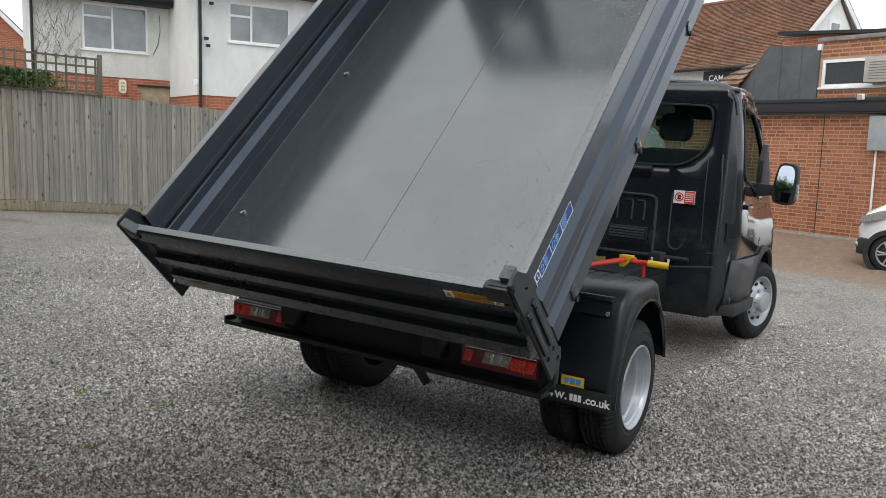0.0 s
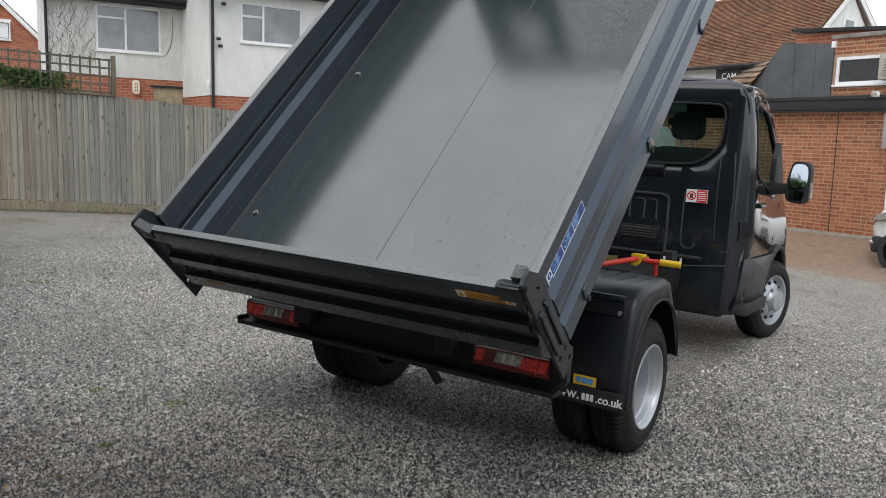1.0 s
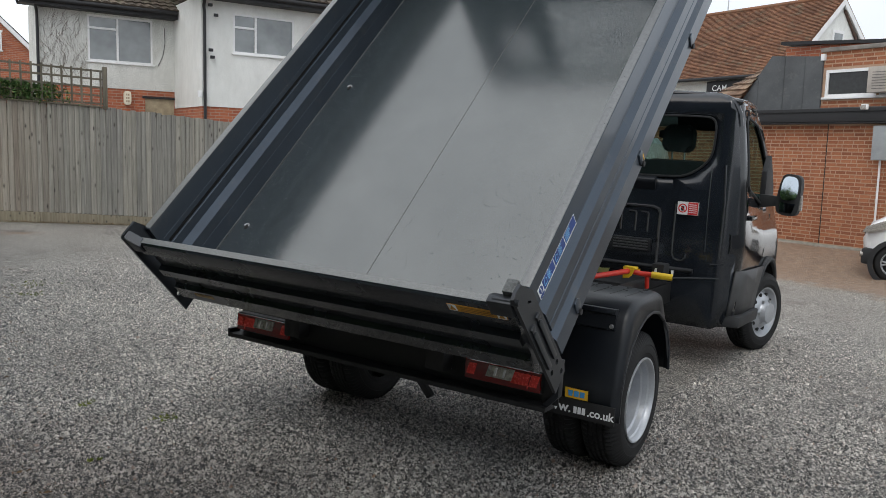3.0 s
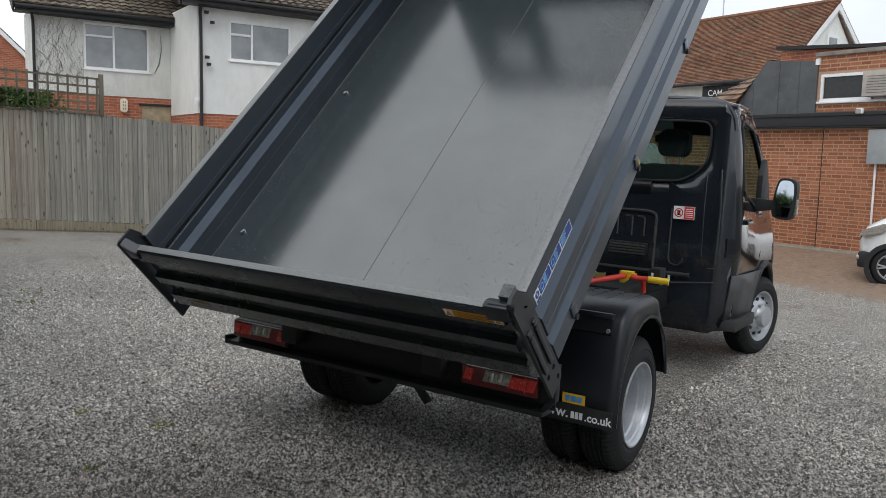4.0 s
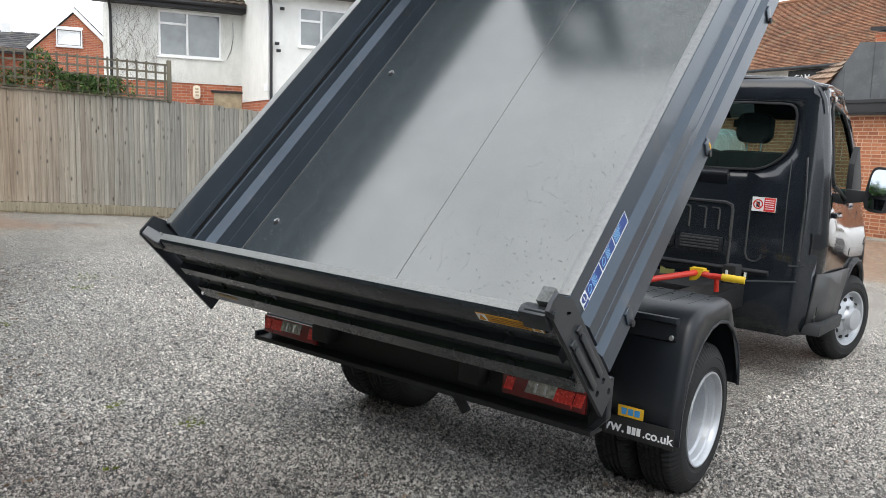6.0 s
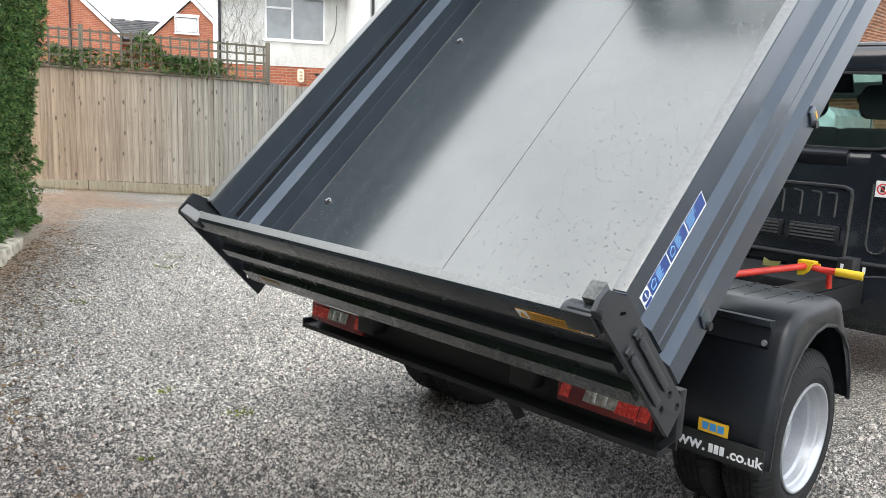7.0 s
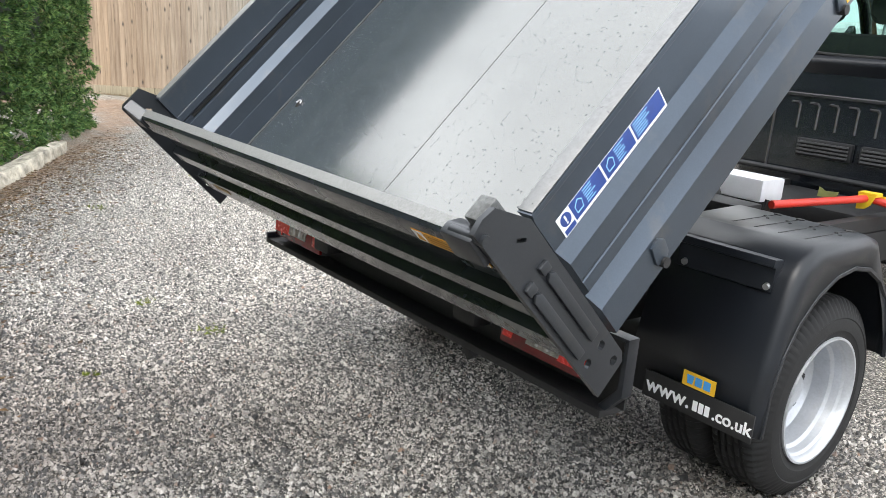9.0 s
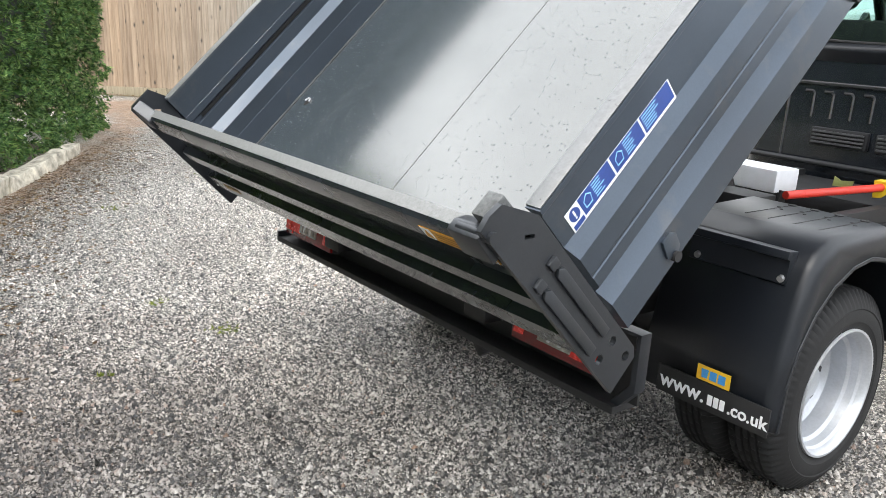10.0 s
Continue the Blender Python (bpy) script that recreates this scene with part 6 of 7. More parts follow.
for sgn in (-1, 1):
    x0, x1 = (0.568, 0.933) if sgn > 0 else (-0.815, -0.447)
    zb = 0.592 if sgn > 0 else 0.570
    lamp = part("tail_lamp", boxed(x0, x1, -1.055, -1.01, zb, zb + 0.095, bevel=0.008), CHASSIS, truck, "rectangular red and clear rear lamp")
    d = x1 - x0
    z0, z1 = zb + 0.006, zb + 0.089
    part("red_lens", prism(bmesh.new(), [(x0 + 0.003, z0), (x1 - 0.003, z0), (x1 - 0.003, z1), (x0 + 0.003, z1)], -1.066, -1.054, "y", 0.004), RED_LENS, lamp)
    c0, c1 = (x0 + 0.30 * d, x0 + 0.64 * d) if sgn > 0 else (x0 + 0.34 * d, x0 + 0.70 * d)
    part("clear_lens", prism(bmesh.new(), [(c0 - 0.004, z0 + 0.026), (c1 - 0.004, z0 + 0.026), (c1 + 0.012, z1 - 0.006), (c0 + 0.012, z1 - 0.006)], -1.070, -1.065, "y", 0.002), CLEAR_LENS, lamp)
    for i in range(5):
        q = c0 + 0.014 + (c1 - c0 - 0.028) * i / 4.6
        part("lens_facet", prism(bmesh.new(), [(q + 0.002, z0 + 0.034), (q + 0.012, z0 + 0.034), (q + 0.020, z1 - 0.012), (q + 0.010, z1 - 0.012)], -1.0745, -1.0695, "y", 0.0015), ZINC if i % 2 else CLEAR_LENS, lamp)
    for f, wd in ((0.10, 0.026), (0.745, 0.046), (0.915, 0.026)):
        xx = x0 + (f if sgn > 0 else 1 - f) * d
        part("reflector_patch", prism(bmesh.new(), [(xx - wd, z0 + 0.02), (xx + wd - 0.014, z0 + 0.02), (xx + wd, z1 - 0.012), (xx - wd + 0.014, z1 - 0.012)], -1.0685, -1.0655, "y", 0.001), RED_BRIGHT, lamp)
    part("lens_rib", boxed(x0 + 0.83 * d, x0 + 0.84 * d, -1.069, -1.065, z0 + 0.008, z1 - 0.008) if sgn > 0 else boxed(x0 + 0.16 * d, x0 + 0.17 * d, -1.069, -1.065, z0 + 0.008, z1 - 0.008), RED_BRIGHT, lamp)
badge = part("oval_badge", boxed(0.39, 0.47, -1.012, -1.006, 0.60, 0.635, bevel=0.002), plain("dull_badge", (0.1, 0.1, 0.11), 0.3, 0.5), truck, "small dull maker's plate with pale bars")
for i in range(3):
    part("badge_bar", boxed(0.398 + 0.022 * i, 0.412 + 0.022 * i, -1.015, -1.012, 0.61, 0.628), WHITE_VINYL, truck)


# ---- wheels ----
def tread_tyre(cx, cy, cz, rad, wid, rim):
    """Tyre with bulged walls, four grooves and cut shoulder blocks."""
    h = wid / 2
    prof = [(-h + 0.012, rim - 0.004), (-h - 0.004, rim + 0.012), (-h - 0.008, rim + 0.030), (-h - 0.011, rim + 0.034), (-h - 0.012, rim + 0.058), (-h - 0.008, rim + 0.074), (-h - 0.0105, rim + 0.078), (-h - 0.006, rim + 0.09), (-h + 0.010, rad - 0.022), (-h + 0.022, rad - 0.006)]
    x = -h + 0.03
    step = (wid - 0.06) / 5
    for k in range(5):
        prof += [(x + 0.002, rad), (x + step - 0.010, rad)]
        if k < 4:
            prof += [(x + step - 0.008, rad - 0.009), (x + step, rad - 0.009)]
        x += step
    prof += [(-q, r) for q, r in prof[9::-1]]
    n, ends = 234, len(prof)
    bm = lathe(bmesh.new(), prof, (cx, cy, cz), n)
    # blocks cut into both shoulders, fine slits across the ribs between them
    bm.verts.ensure_lookup_table()
    cuts = {7: 0.003, 8: 0.008, 9: 0.012, 10: 0.010, 11: 0.006}
    cuts.update({ends - 1 - k: v for k, v in cuts.items()})
    cuts.update({k: 0.005 for k in range(12, ends - 12)})
    for ring, cut in cuts.items():
        for i in range(n):
            if (i + 2 * (ring // 4) * (cut == 0.005)) % (6 if cut == 0.005 else 3) == 0:
                w = bm.verts[ring * n + i]
                w.co.y -= cut * (w.co.y - cy) / rad
                w.co.z -= cut * (w.co.z - cz) / rad
    return bm


def rear_wheel(sgn):
    w = new("rear_wheel")
    w.parent = truck
    w["label"] = "twin rear wheel with deep silver steel rim"
    for cx in (0.918, 0.708):
        c = (sgn * cx, -0.01, 0.352)
        part("tyre", tread_tyre(*c, 0.352, 0.186, 0.212), RUBBER, w, "", 30)
    x = sgn * 0.918
    prof = [(0.097, 0.2225), (0.104, 0.2215), (0.104, 0.214), (0.094, 0.206), (0.078, 0.203), (0.070, 0.196), (0.045, 0.192), (0.036, 0.181), (-0.02, 0.176), (-0.028, 0.168), (-0.040, 0.158), (-0.041, 0.150), (-0.042, 0.140), (-0.042, 0.085), (-0.030, 0.068), (-0.01, 0.062), (0.01, 0.055), (0.015, 0.0)]
    rim = part("rim", lathe(bmesh.new(), [(sgn * a, r) for a, r in prof], (x, -0.01, 0.352), 64), RIM_SILVER, w, "deep-dish silver painted steel rim", 30)
    for k in range(6):
        a = 2 * math.pi * (k + 0.25) / 6
        p = Vector((x - sgn * 0.042, -0.01 + 0.09 * math.cos(a), 0.352 + 0.09 * math.sin(a)))
        bm = rod(bmesh.new(), p, p + Vector((sgn * 0.03, 0, 0)), 0.016, n=6)
        part("wheel_nut", bm, CHASSIS, w)
    for k in range(12):
        a = 2 * math.pi * (k + 0.1) / 12
        p = Vector((x - sgn * 0.045, -0.01 + 0.121 * math.cos(a), 0.352 + 0.121 * math.sin(a)))
        part("vent_hole", rod(bmesh.new(), p, p + Vector((sgn * 0.0045, 0, 0)), 0.0165, n=16), SEAM, w)


def front_wheel(sgn):
    w = new("front_wheel")
    w.parent = truck
    w.matrix_local = pose(sgn * 0.865, 3.504, 0.348, 0, 0, -16)      # steered to the right
    c = (0, 0, 0)
    w["label"] = "front wheel with convex silver steel rim, turned"
    part("tyre", tread_tyre(*c, 0.348, 0.20, 0.212), RUBBER, w, "", 30)
    prof = [(0.096, 0.222), (0.104, 0.221), (0.100, 0.21), (0.072, 0.202), (0.055, 0.188), (0.062, 0.165), (0.082, 0.145), (0.096, 0.125), (0.100, 0.10), (0.112, 0.092), (0.150, 0.086), (0.156, 0.06), (0.156, 0.0)]
    part("rim", lathe(bmesh.new(), [(sgn * a, r) for a, r in prof], c, 56), RIM_SILVER, w, "silver steel rim with raised hub", 30)
    for k in range(10):
        a = 2 * math.pi * k / 10
        p = Vector((c[0] + sgn * 0.066, c[1] + 0.158 * math.cos(a), c[2] + 0.158 * math.sin(a)))
        part("vent_hole", rod(bmesh.new(), p, p + Vector((sgn * 0.016, 0, 0)), 0.017, n=12), SEAM, w)
    for k in range(6):
        a = 2 * math.pi * k / 6
        p = Vector((c[0] + sgn * 0.098, c[1] + 0.108 * math.cos(a), c[2] + 0.108 * math.sin(a)))
        part("wheel_nut", rod(bmesh.new(), p, p + Vector((sgn * 0.02, 0, 0)), 0.013, n=6), STEEL, w)


for sgn in (-1, 1):
    rear_wheel(sgn)
    front_wheel(sgn)


# ---- rear mudguards ----
def mudguard(sgn):
    X0, X1 = 0.585, 1.05
    out = [(-0.462, 0.34), (-0.455, 0.50), (-0.415, 0.70), (-0.375, 0.82), (-0.345, 0.865), (-0.27, 0.905), (0.03, 0.915), (0.10, 0.895), (0.26, 0.67), (0.325, 0.55), (0.345, 0.46)]
    inn = []
    for k in range(13):
        a = radians(-8 + 196 * k / 12)
        inn.append((-0.05 + 0.375 * math.cos(a), 0.42 + 0.405 * math.sin(a)))
    inn[0] = (0.325, 0.46)
    inn[-1] = (-0.425, 0.34)
    bm = bmesh.new()
    # flank with the arch cut out
    sheet(bm, [out + inn], fn=lambda p, q: (X1, p, q))
    # shell over the wheels
    n = len(out)
    rows = []
    for x in (X1, X1 - 0.0, X0):
        rows.append([bm.verts.new((x, p, q)) for p, q in out])
    for i in range(n - 1):
        bm.faces.new((rows[1][i], rows[1][i + 1], rows[2][i + 1], rows[2][i]))
    bmesh.ops.remove_doubles(bm, verts=bm.verts, dist=0.0005)
    sharp = [e for e in bm.edges if abs(e.verts[0].co.x - X1) < 1e-4 and abs(e.verts[1].co.x - X1) < 1e-4 and len(e.link_faces) == 2 and abs(e.link_faces[0].normal.dot(e.link_faces[1].normal)) < 0.5]
    bmesh.ops.bevel(bm, geom=sharp, offset=0.035, segments=4, affect="EDGES", profile=0.5)
    if sgn < 0:
        mirrored(bm)
    g = part("mudguard", bm, GUARD_BLACK, truck, "black plastic mudguard over the twin wheels", 28)
    md = g.modifiers.new("thickness", "SOLIDIFY")
    md.thickness, md.offset = 0.012, 0
    # rolled edge of the arch
    lip = tube(bmesh.new(), [(sgn * (X1 + 0.0), p, q) for p, q in inn], 0.010, 6)
    part("arch_lip", lip, GUARD_BLACK, g)
    if sgn > 0:
        for k, x in enumerate((0.72, 0.80, 0.882, 0.965)):
            gr = boxed(x - 0.0022, x + 0.0022, -0.225, 0.01, 0.912, 0.9132)
            for w in gr.verts:
                w.co.z += 0.0333 * (w.co.y + 0.225)
                w.co.x += 0.08 * (w.co.y + 0.225)
            part("top_groove", gr, SEAM, g)
            part("drain_hole", rod(bmesh.new(), (x + 0.019, 0.018, 0.915), (x + 0.019, 0.018, 0.9228), 0.0145, n=12), SEAM, g)
            for dx, dy in ((0.012, -0.07), (-0.012, -0.045)):
                part("drain_hole", rod(bmesh.new(), (x + dx + 0.02, dy, 0.91), (x + dx + 0.02, dy, 0.9140 + 0.0333 * (dy + 0.225)), 0.006, n=8), SEAM, g)
    yf = -0.478
    part("flap", boxed(min(sgn * 0.655, sgn * 1.05), max(sgn * 0.655, sgn * 1.05), yf, yf + 0.008, 0.335, 0.424, bevel=0.002), CHASSIS, g, "black rubber mud flap")
    st = part("reinforcing_strip", prism(bmesh.new(), [(-0.40, 0.770), (-0.408, 0.775), (-0.400, 0.845), (-0.415, 0.850), (-0.410, 0.872), (-0.362, 0.868), (-0.375, 0.79)], min(sgn * 0.66, sgn * 0.988), max(sgn * 0.66, sgn * 0.988), "x", 0.002), GUARD_BLACK, g, "folded black strip")
    for x in (0.69, 0.973):
        part("bolt", rod(bmesh.new(), (sgn * x, -0.395, 0.792), (sgn * x, -0.414, 0.788), 0.012, 0.010, 12), STEEL, g)
    if sgn > 0:
        ft = pose(0, 0, 0, 90, 0, 0)
        part("logo_plate", boxed(0.797, 0.913, yf - 0.002, yf, 0.429, 0.477), YELLOW_VINYL, g, "yellow and blue badge")
        for i, xx in enumerate((0.812, 0.843, 0.873)):
            part("badge_shape", prism(bmesh.new(), [(xx + 0.004, 0.439), (xx + 0.022, 0.439), (xx + 0.026, 0.467), (xx, 0.467)] if i == 0 else [(xx, 0.439), (xx + 0.024, 0.439), (xx + 0.024, 0.467), (xx, 0.467)], yf - 0.0035, yf - 0.002, "y"), BADGE_BLUE, g)
        lettering("web_prefix", "www.", 0.070, Matrix.Translation((0.668, yf - 0.001, 0.358)) @ ft, WHITE_VINYL, g, "white web address lettering")
        for i in range(3):
            x = 0.846 + 0.0215 * i
            part("name_bar", boxed(x, x + 0.0165, yf - 0.0015, yf, 0.358, 0.391), WHITE_VINYL, g, "white bar in place of the trade name")
        lettering("web_suffix", ".co.uk", 0.0545, Matrix.Translation((0.916, yf - 0.001, 0.358)) @ ft, WHITE_VINYL, g, "white web address lettering")
    return g


for sgn in (-1, 1):
    mudguard(sgn)


# ---- cab ----
YB = 2.33


def side_x(y, z):
    """Half width of the cab at a place on its flank."""
    w = 0.935 - 0.10 * max(0, (z - 1.15) / 0.95) ** 1.6 - 0.02 * max(0, (0.75 - z) / 0.4)
    w += 0.02 * math.exp(-((z - 1.0) / 0.12) ** 2)
    k = min(1, max(0, (y - 2.42) / 0.95))
    w -= 0.086 * k * k * (3 - 2 * k) * min(1, max(0, (z - 0.8) / 0.55))
    back = max(0, (YB + 0.14 - y) / 0.14)
    w -= 0.095 * back * back
    if y > 3.9:
        w -= 0.30 * ((y - 3.9) / 0.65) ** 2
    return w


def arc(cy, cz, r, a0, a1, n=10):
    return [(cy + r * math.cos(radians(a0 + (a1 - a0) * i / n)), cz + r * math.sin(radians(a0 + (a1 - a0) * i / n))) for i in range(n + 1)]


SIDE_OUT = [(YB + 0.005, 0.36), (YB, 0.7), (YB, 1.6), (YB + 0.01, 2.0), (YB + 0.05, 2.10), (3.3, 2.10), (3.55, 1.92), (4.08, 1.36), (4.35, 1.18), (4.5, 0.98), (4.54, 0.6), (4.5, 0.40), (3.94, 0.38)] + arc(3.504, 0.36, 0.44, 2, 178, 14) + [(3.02, 0.36)]
SIDE_WIN = [(2.50, 1.46), (2.50, 1.93), (2.56, 1.98), (3.28, 1.96), (3.44, 1.86), (3.80, 1.46), (3.78, 1.40), (3.35, 1.30), (3.0, 1.37), (2.56, 1.42)]
cuts = [("q", z) for z in (0.5, 0.65, 0.8, 0.9, 1.0, 1.1, 1.2, 1.35, 1.5, 1.65, 1.8, 1.95, 2.05)] + [("p", y) for y in (2.35, 2.37, 2.39, 2.41, 2.43, 2.46, 2.7, 3.0, 3.3, 3.6, 3.9, 4.05, 4.2, 4.35, 4.45)]
for sgn in (-1, 1):
    bm = sheet(bmesh.new(), [SIDE_OUT, SIDE_WIN], cuts, lambda p, q: (sgn * side_x(p, q), p, q))
    side = part("cab_side", bm, CAB_GLOSS, truck, "glossy black cab flank", 60)
    md = side.modifiers.new("thickness", "SOLIDIFY")
    md.thickness, md.offset = 0.03, -1 if sgn > 0 else 1
    bm = sheet(bmesh.new(), [[(p, q) for p, q in SIDE_WIN]], [("q", 1.5), ("q", 1.65), ("q", 1.8)], lambda p, q: (sgn * (side_x(p, q) - 0.012), p, q))
    gl = part("side_window", bm, GLASS, side, "clear side glass")
    gl.visible_shadow = False
    # door outline, handle, rubbing strip, sill and window seal
    seal = [(sgn * (side_x(p, q) + 0.002), p, q) for p, q in SIDE_WIN + SIDE_WIN[:1]]
    part("window_seal", tube(bmesh.new(), seal, 0.012, 6), TRIM_BLACK, side)
    gap = [(2.46, 0.5), (2.46, 1.2), (2.45, 1.45), (2.46, 2.02), (3.25, 2.03)]
    part("door_gap", tube(bmesh.new(), [(sgn * (side_x(p, q) + 0.0005), p, q) for p, q in gap], 0.004, 5), SEAM, side)
    part("door_gap", tube(bmesh.new(), [(sgn * (side_x(p, q) + 0.0005), p, q) for p, q in [(2.46, 0.5), (3.05, 0.47), (3.3, 0.9), (3.72, 1.2)]], 0.004, 5), SEAM, side)
    part("door_handle", boxed(sgn * (side_x(2.65, 1.2) + 0.018) - 0.018, sgn * (side_x(2.65, 1.2) + 0.018) + 0.018, 2.55, 2.76, 1.185, 1.225, bevel=0.012), CAB_GLOSS, side)
    bm = sheet(bmesh.new(), [[(2.36, 0.44), (3.05, 0.42), (3.12, 0.62), (3.22, 0.78), (2.38, 0.80)]], [("q", 0.55), ("q", 0.65), ("p", 2.6), ("p", 2.9)], lambda p, q: (sgn * (side_x(p, q) + 0.014), p, q))
    cl = part("lower_cladding", bm, CLADDING, side, "matt black lower cladding")
    md = cl.modifiers.new("thickness", "SOLIDIFY")
    md.thickness, md.offset = 0.016, -1 if sgn > 0 else 1
    part("side_step", prism(bmesh.new(), [(2.34, 0.37), (3.02, 0.35), (3.06, 0.44), (2.36, 0.45)], sgn * 0.86, sgn * 0.985, "x", 0.012), TRIM_BLACK, side)
    part("arch_trim", tube(bmesh.new(), [(sgn * (side_x(p, q) + 0.008), p, q) for p, q in arc(3.504, 0.36, 0.455, 5, 178, 16)], 0.028, 8), TRIM_BLACK, side)
    part("arch_liner", sheet(bmesh.new(), [[(0, 0), (1, 0), (1, 1), (0, 1)]], [("p", k / 10) for k in range(1, 10)], lambda p, q: (sgn * (0.5 + 0.42 * q), 3.504 + 0.435 * math.cos(math.pi * p), 0.36 + 0.435 * math.sin(math.pi * p))), CHASSIS, side)


def back_y(x, z):
    e = max(0, (abs(x) - 0.78) / 0.16)
    top = max(0, (z - 2.06) / 0.12)
    return YB - 0.015 + 0.09 * e ** 2.2 + 0.06 * top * top - 0.012 * math.exp(-((z - 1.0) / 0.5) ** 2)


BACK_OUT = [(-0.80, 0.36), (0.80, 0.36), (0.91, 0.42), (0.925, 0.9), (0.93, 1.15), (0.91, 1.5), (0.865, 1.9), (0.84, 2.02), (0.79, 2.12), (0.70, 2.165), (0.3, 2.185), (-0.3, 2.185), (-0.70, 2.165), (-0.79, 2.12), (-0.84, 2.02), (-0.865, 1.9), (-0.91, 1.5), (-0.93, 1.15), (-0.925, 0.9), (-0.91, 0.42)]
def eased(pts, times=2):
    """Corners of a closed outline cut twice, to round it."""
    for _ in range(times):
        out = []
        for a, b in zip(pts, pts[1:] + pts[:1]):
            out += [(a[0] * 0.78 + b[0] * 0.22, a[1] * 0.78 + b[1] * 0.22), (a[0] * 0.22 + b[0] * 0.78, a[1] * 0.22 + b[1] * 0.78)]
        pts = out
    return pts


BACK_WIN = eased([(-0.42, 1.51), (0.42, 1.51), (0.52, 1.535), (0.62, 1.60), (0.69, 1.69), (0.70, 1.90), (0.68, 1.96), (0.62, 1.985), (-0.62, 1.985), (-0.68, 1.96), (-0.70, 1.90), (-0.69, 1.69), (-0.62, 1.60), (-0.52, 1.535)])
bcuts = [("p", k) for k in (-0.9, -0.87, -0.83, -0.78, -0.4, 0, 0.4, 0.78, 0.83, 0.87, 0.9)] + [("q", k) for k in (0.6, 0.9, 1.2, 1.4, 2.03, 2.06, 2.09, 2.13)]
back = part("cab_back", sheet(bmesh.new(), [BACK_OUT, BACK_WIN], bcuts, lambda p, q: (p * 0.978, back_y(p, q), q - 0.022)), CAB_BLACK, truck, "glossy black pressed cab back panel", 60)
md = back.modifiers.new("thickness", "SOLIDIFY")
md.thickness, md.offset = 0.035, 1
bw = part("rear_window", sheet(bmesh.new(), [BACK_WIN], (), lambda p, q: (p * 0.978, back_y(p, q) + 0.02, q - 0.022)), GLASS, back, "clear rear cab window")
bw.visible_shadow = False
part("window_seal", tube(bmesh.new(), [(p * 0.978, back_y(p, q) - 0.004, q - 0.022) for p, q in BACK_WIN + BACK_WIN[:1]], 0.009, 6), TRIM_BLACK, back)


# Ribs are paler than the panel: sky highlights along them put into the colour.
def press(pts, r=0.010, mat=None):
    part("pressed_rib", tube(bmesh.new(), [(p - 0.02, back_y(p, q) + 0.001, q - 0.02) for p, q in pts], r, 6), mat or RIB_SHEEN, back)


press([(-0.55, 1.262)] + [(0.28, 1.262), (0.325, 1.245), (0.338, 1.2), (0.338, 0.80)], 0.013)
press([(-0.55, 1.262), (-0.6, 1.24), (-0.615, 1.2), (-0.615, 0.80)])
for x in (-0.48, -0.36, -0.24, -0.12, 0.0, 0.12, 0.22):
    press([(x - 0.035, 1.215), (x + 0.012, 1.215), (x + 0.025, 1.2), (x + 0.025, 1.06)], 0.008)
press([(0.455, 1.30), (0.455, 0.91), (0.47, 0.875), (0.50, 0.86), (0.535, 0.862), (0.56, 0.885), (0.565, 0.92)], 0.008)
part("window_ledge", prism(bmesh.new(), [(YB - 0.016, 1.492), (YB - 0.055, 1.462), (YB - 0.060, 1.440), (YB - 0.022, 1.372)], -0.83, 0.26, "x", 0.008), GUARD_BLACK, back, "satin ledge under the window")
press([(0.80, 1.62), (0.82, 1.3), (0.82, 0.9)], 0.008)
press([(0.70, 2.14), (0.70, 2.02)], 0.003)
press([(0.70, 1.60), (0.70, 1.30), (0.71, 0.95)], 0.004)
press([(0.76, 0.86), (0.86, 0.87)], 0.008)
# Lighter grey paints in the highlight lines along the black slats.
SLAT_SHEEN = plain("vent_slat_sheen", (0.085, 0.087, 0.09), 0.35, var=0.1)
for x0, x1 in ((-0.443, -0.095), (-0.05, 0.27)):
    v = part("vent", boxed(x0, x1, YB - 0.06, YB - 0.02, 0.877, 0.987, bevel=0.012), TRIM_BLACK, back, "black louvred cab vent")
    for k in range(4):
        part("slat", boxed(x0 + 0.015, x1 - 0.02, YB - 0.072, YB - 0.056, 0.894 + 0.022 * k, 0.904 + 0.022 * k), SLAT_SHEEN, v)
part("cross_bar", tube(bmesh.new(), [(-0.86, YB - 0.06, 0.772), (0.62, YB - 0.06, 0.772)], 0.018, 10), TRIM_BLACK, truck)
stk = part("safety_sticker", boxed(0.452, 0.612, YB - 0.0445, YB - 0.043 + 0.015, 1.202, 1.302), WHITE_VINYL, back, "white and red no-entry safety sticker")
part("red_field", boxed(0.535, 0.611, YB - 0.046, YB - 0.0445, 1.204, 1.300), RED_VINYL, back)
part("prohibition_ring", lathe(bmesh.new(), [(0, 0.026), (-0.001, 0.031), (0, 0.035)], (0, 0, 0), 24), RED_VINYL, back).matrix_local = pose(0.494, YB - 0.046, 1.252, 0, 0, 90)
part("prohibition_bar", boxed(-0.028, 0.028, -0.0008, 0.0008, -0.003, 0.003, m=pose(0.494, YB - 0.0465, 1.252, 0, 45, 0)), RED_VINYL, back)
part("pictogram", boxed(0.482, 0.506, YB - 0.0458, YB - 0.0448, 1.232, 1.27), SEAM, back)
for k in range(5):
    part("text_bar", boxed(0.543, 0.602, YB - 0.0475, YB - 0.046, 1.22 + 0.015 * k, 1.225 + 0.015 * k), WHITE_VINYL, back)

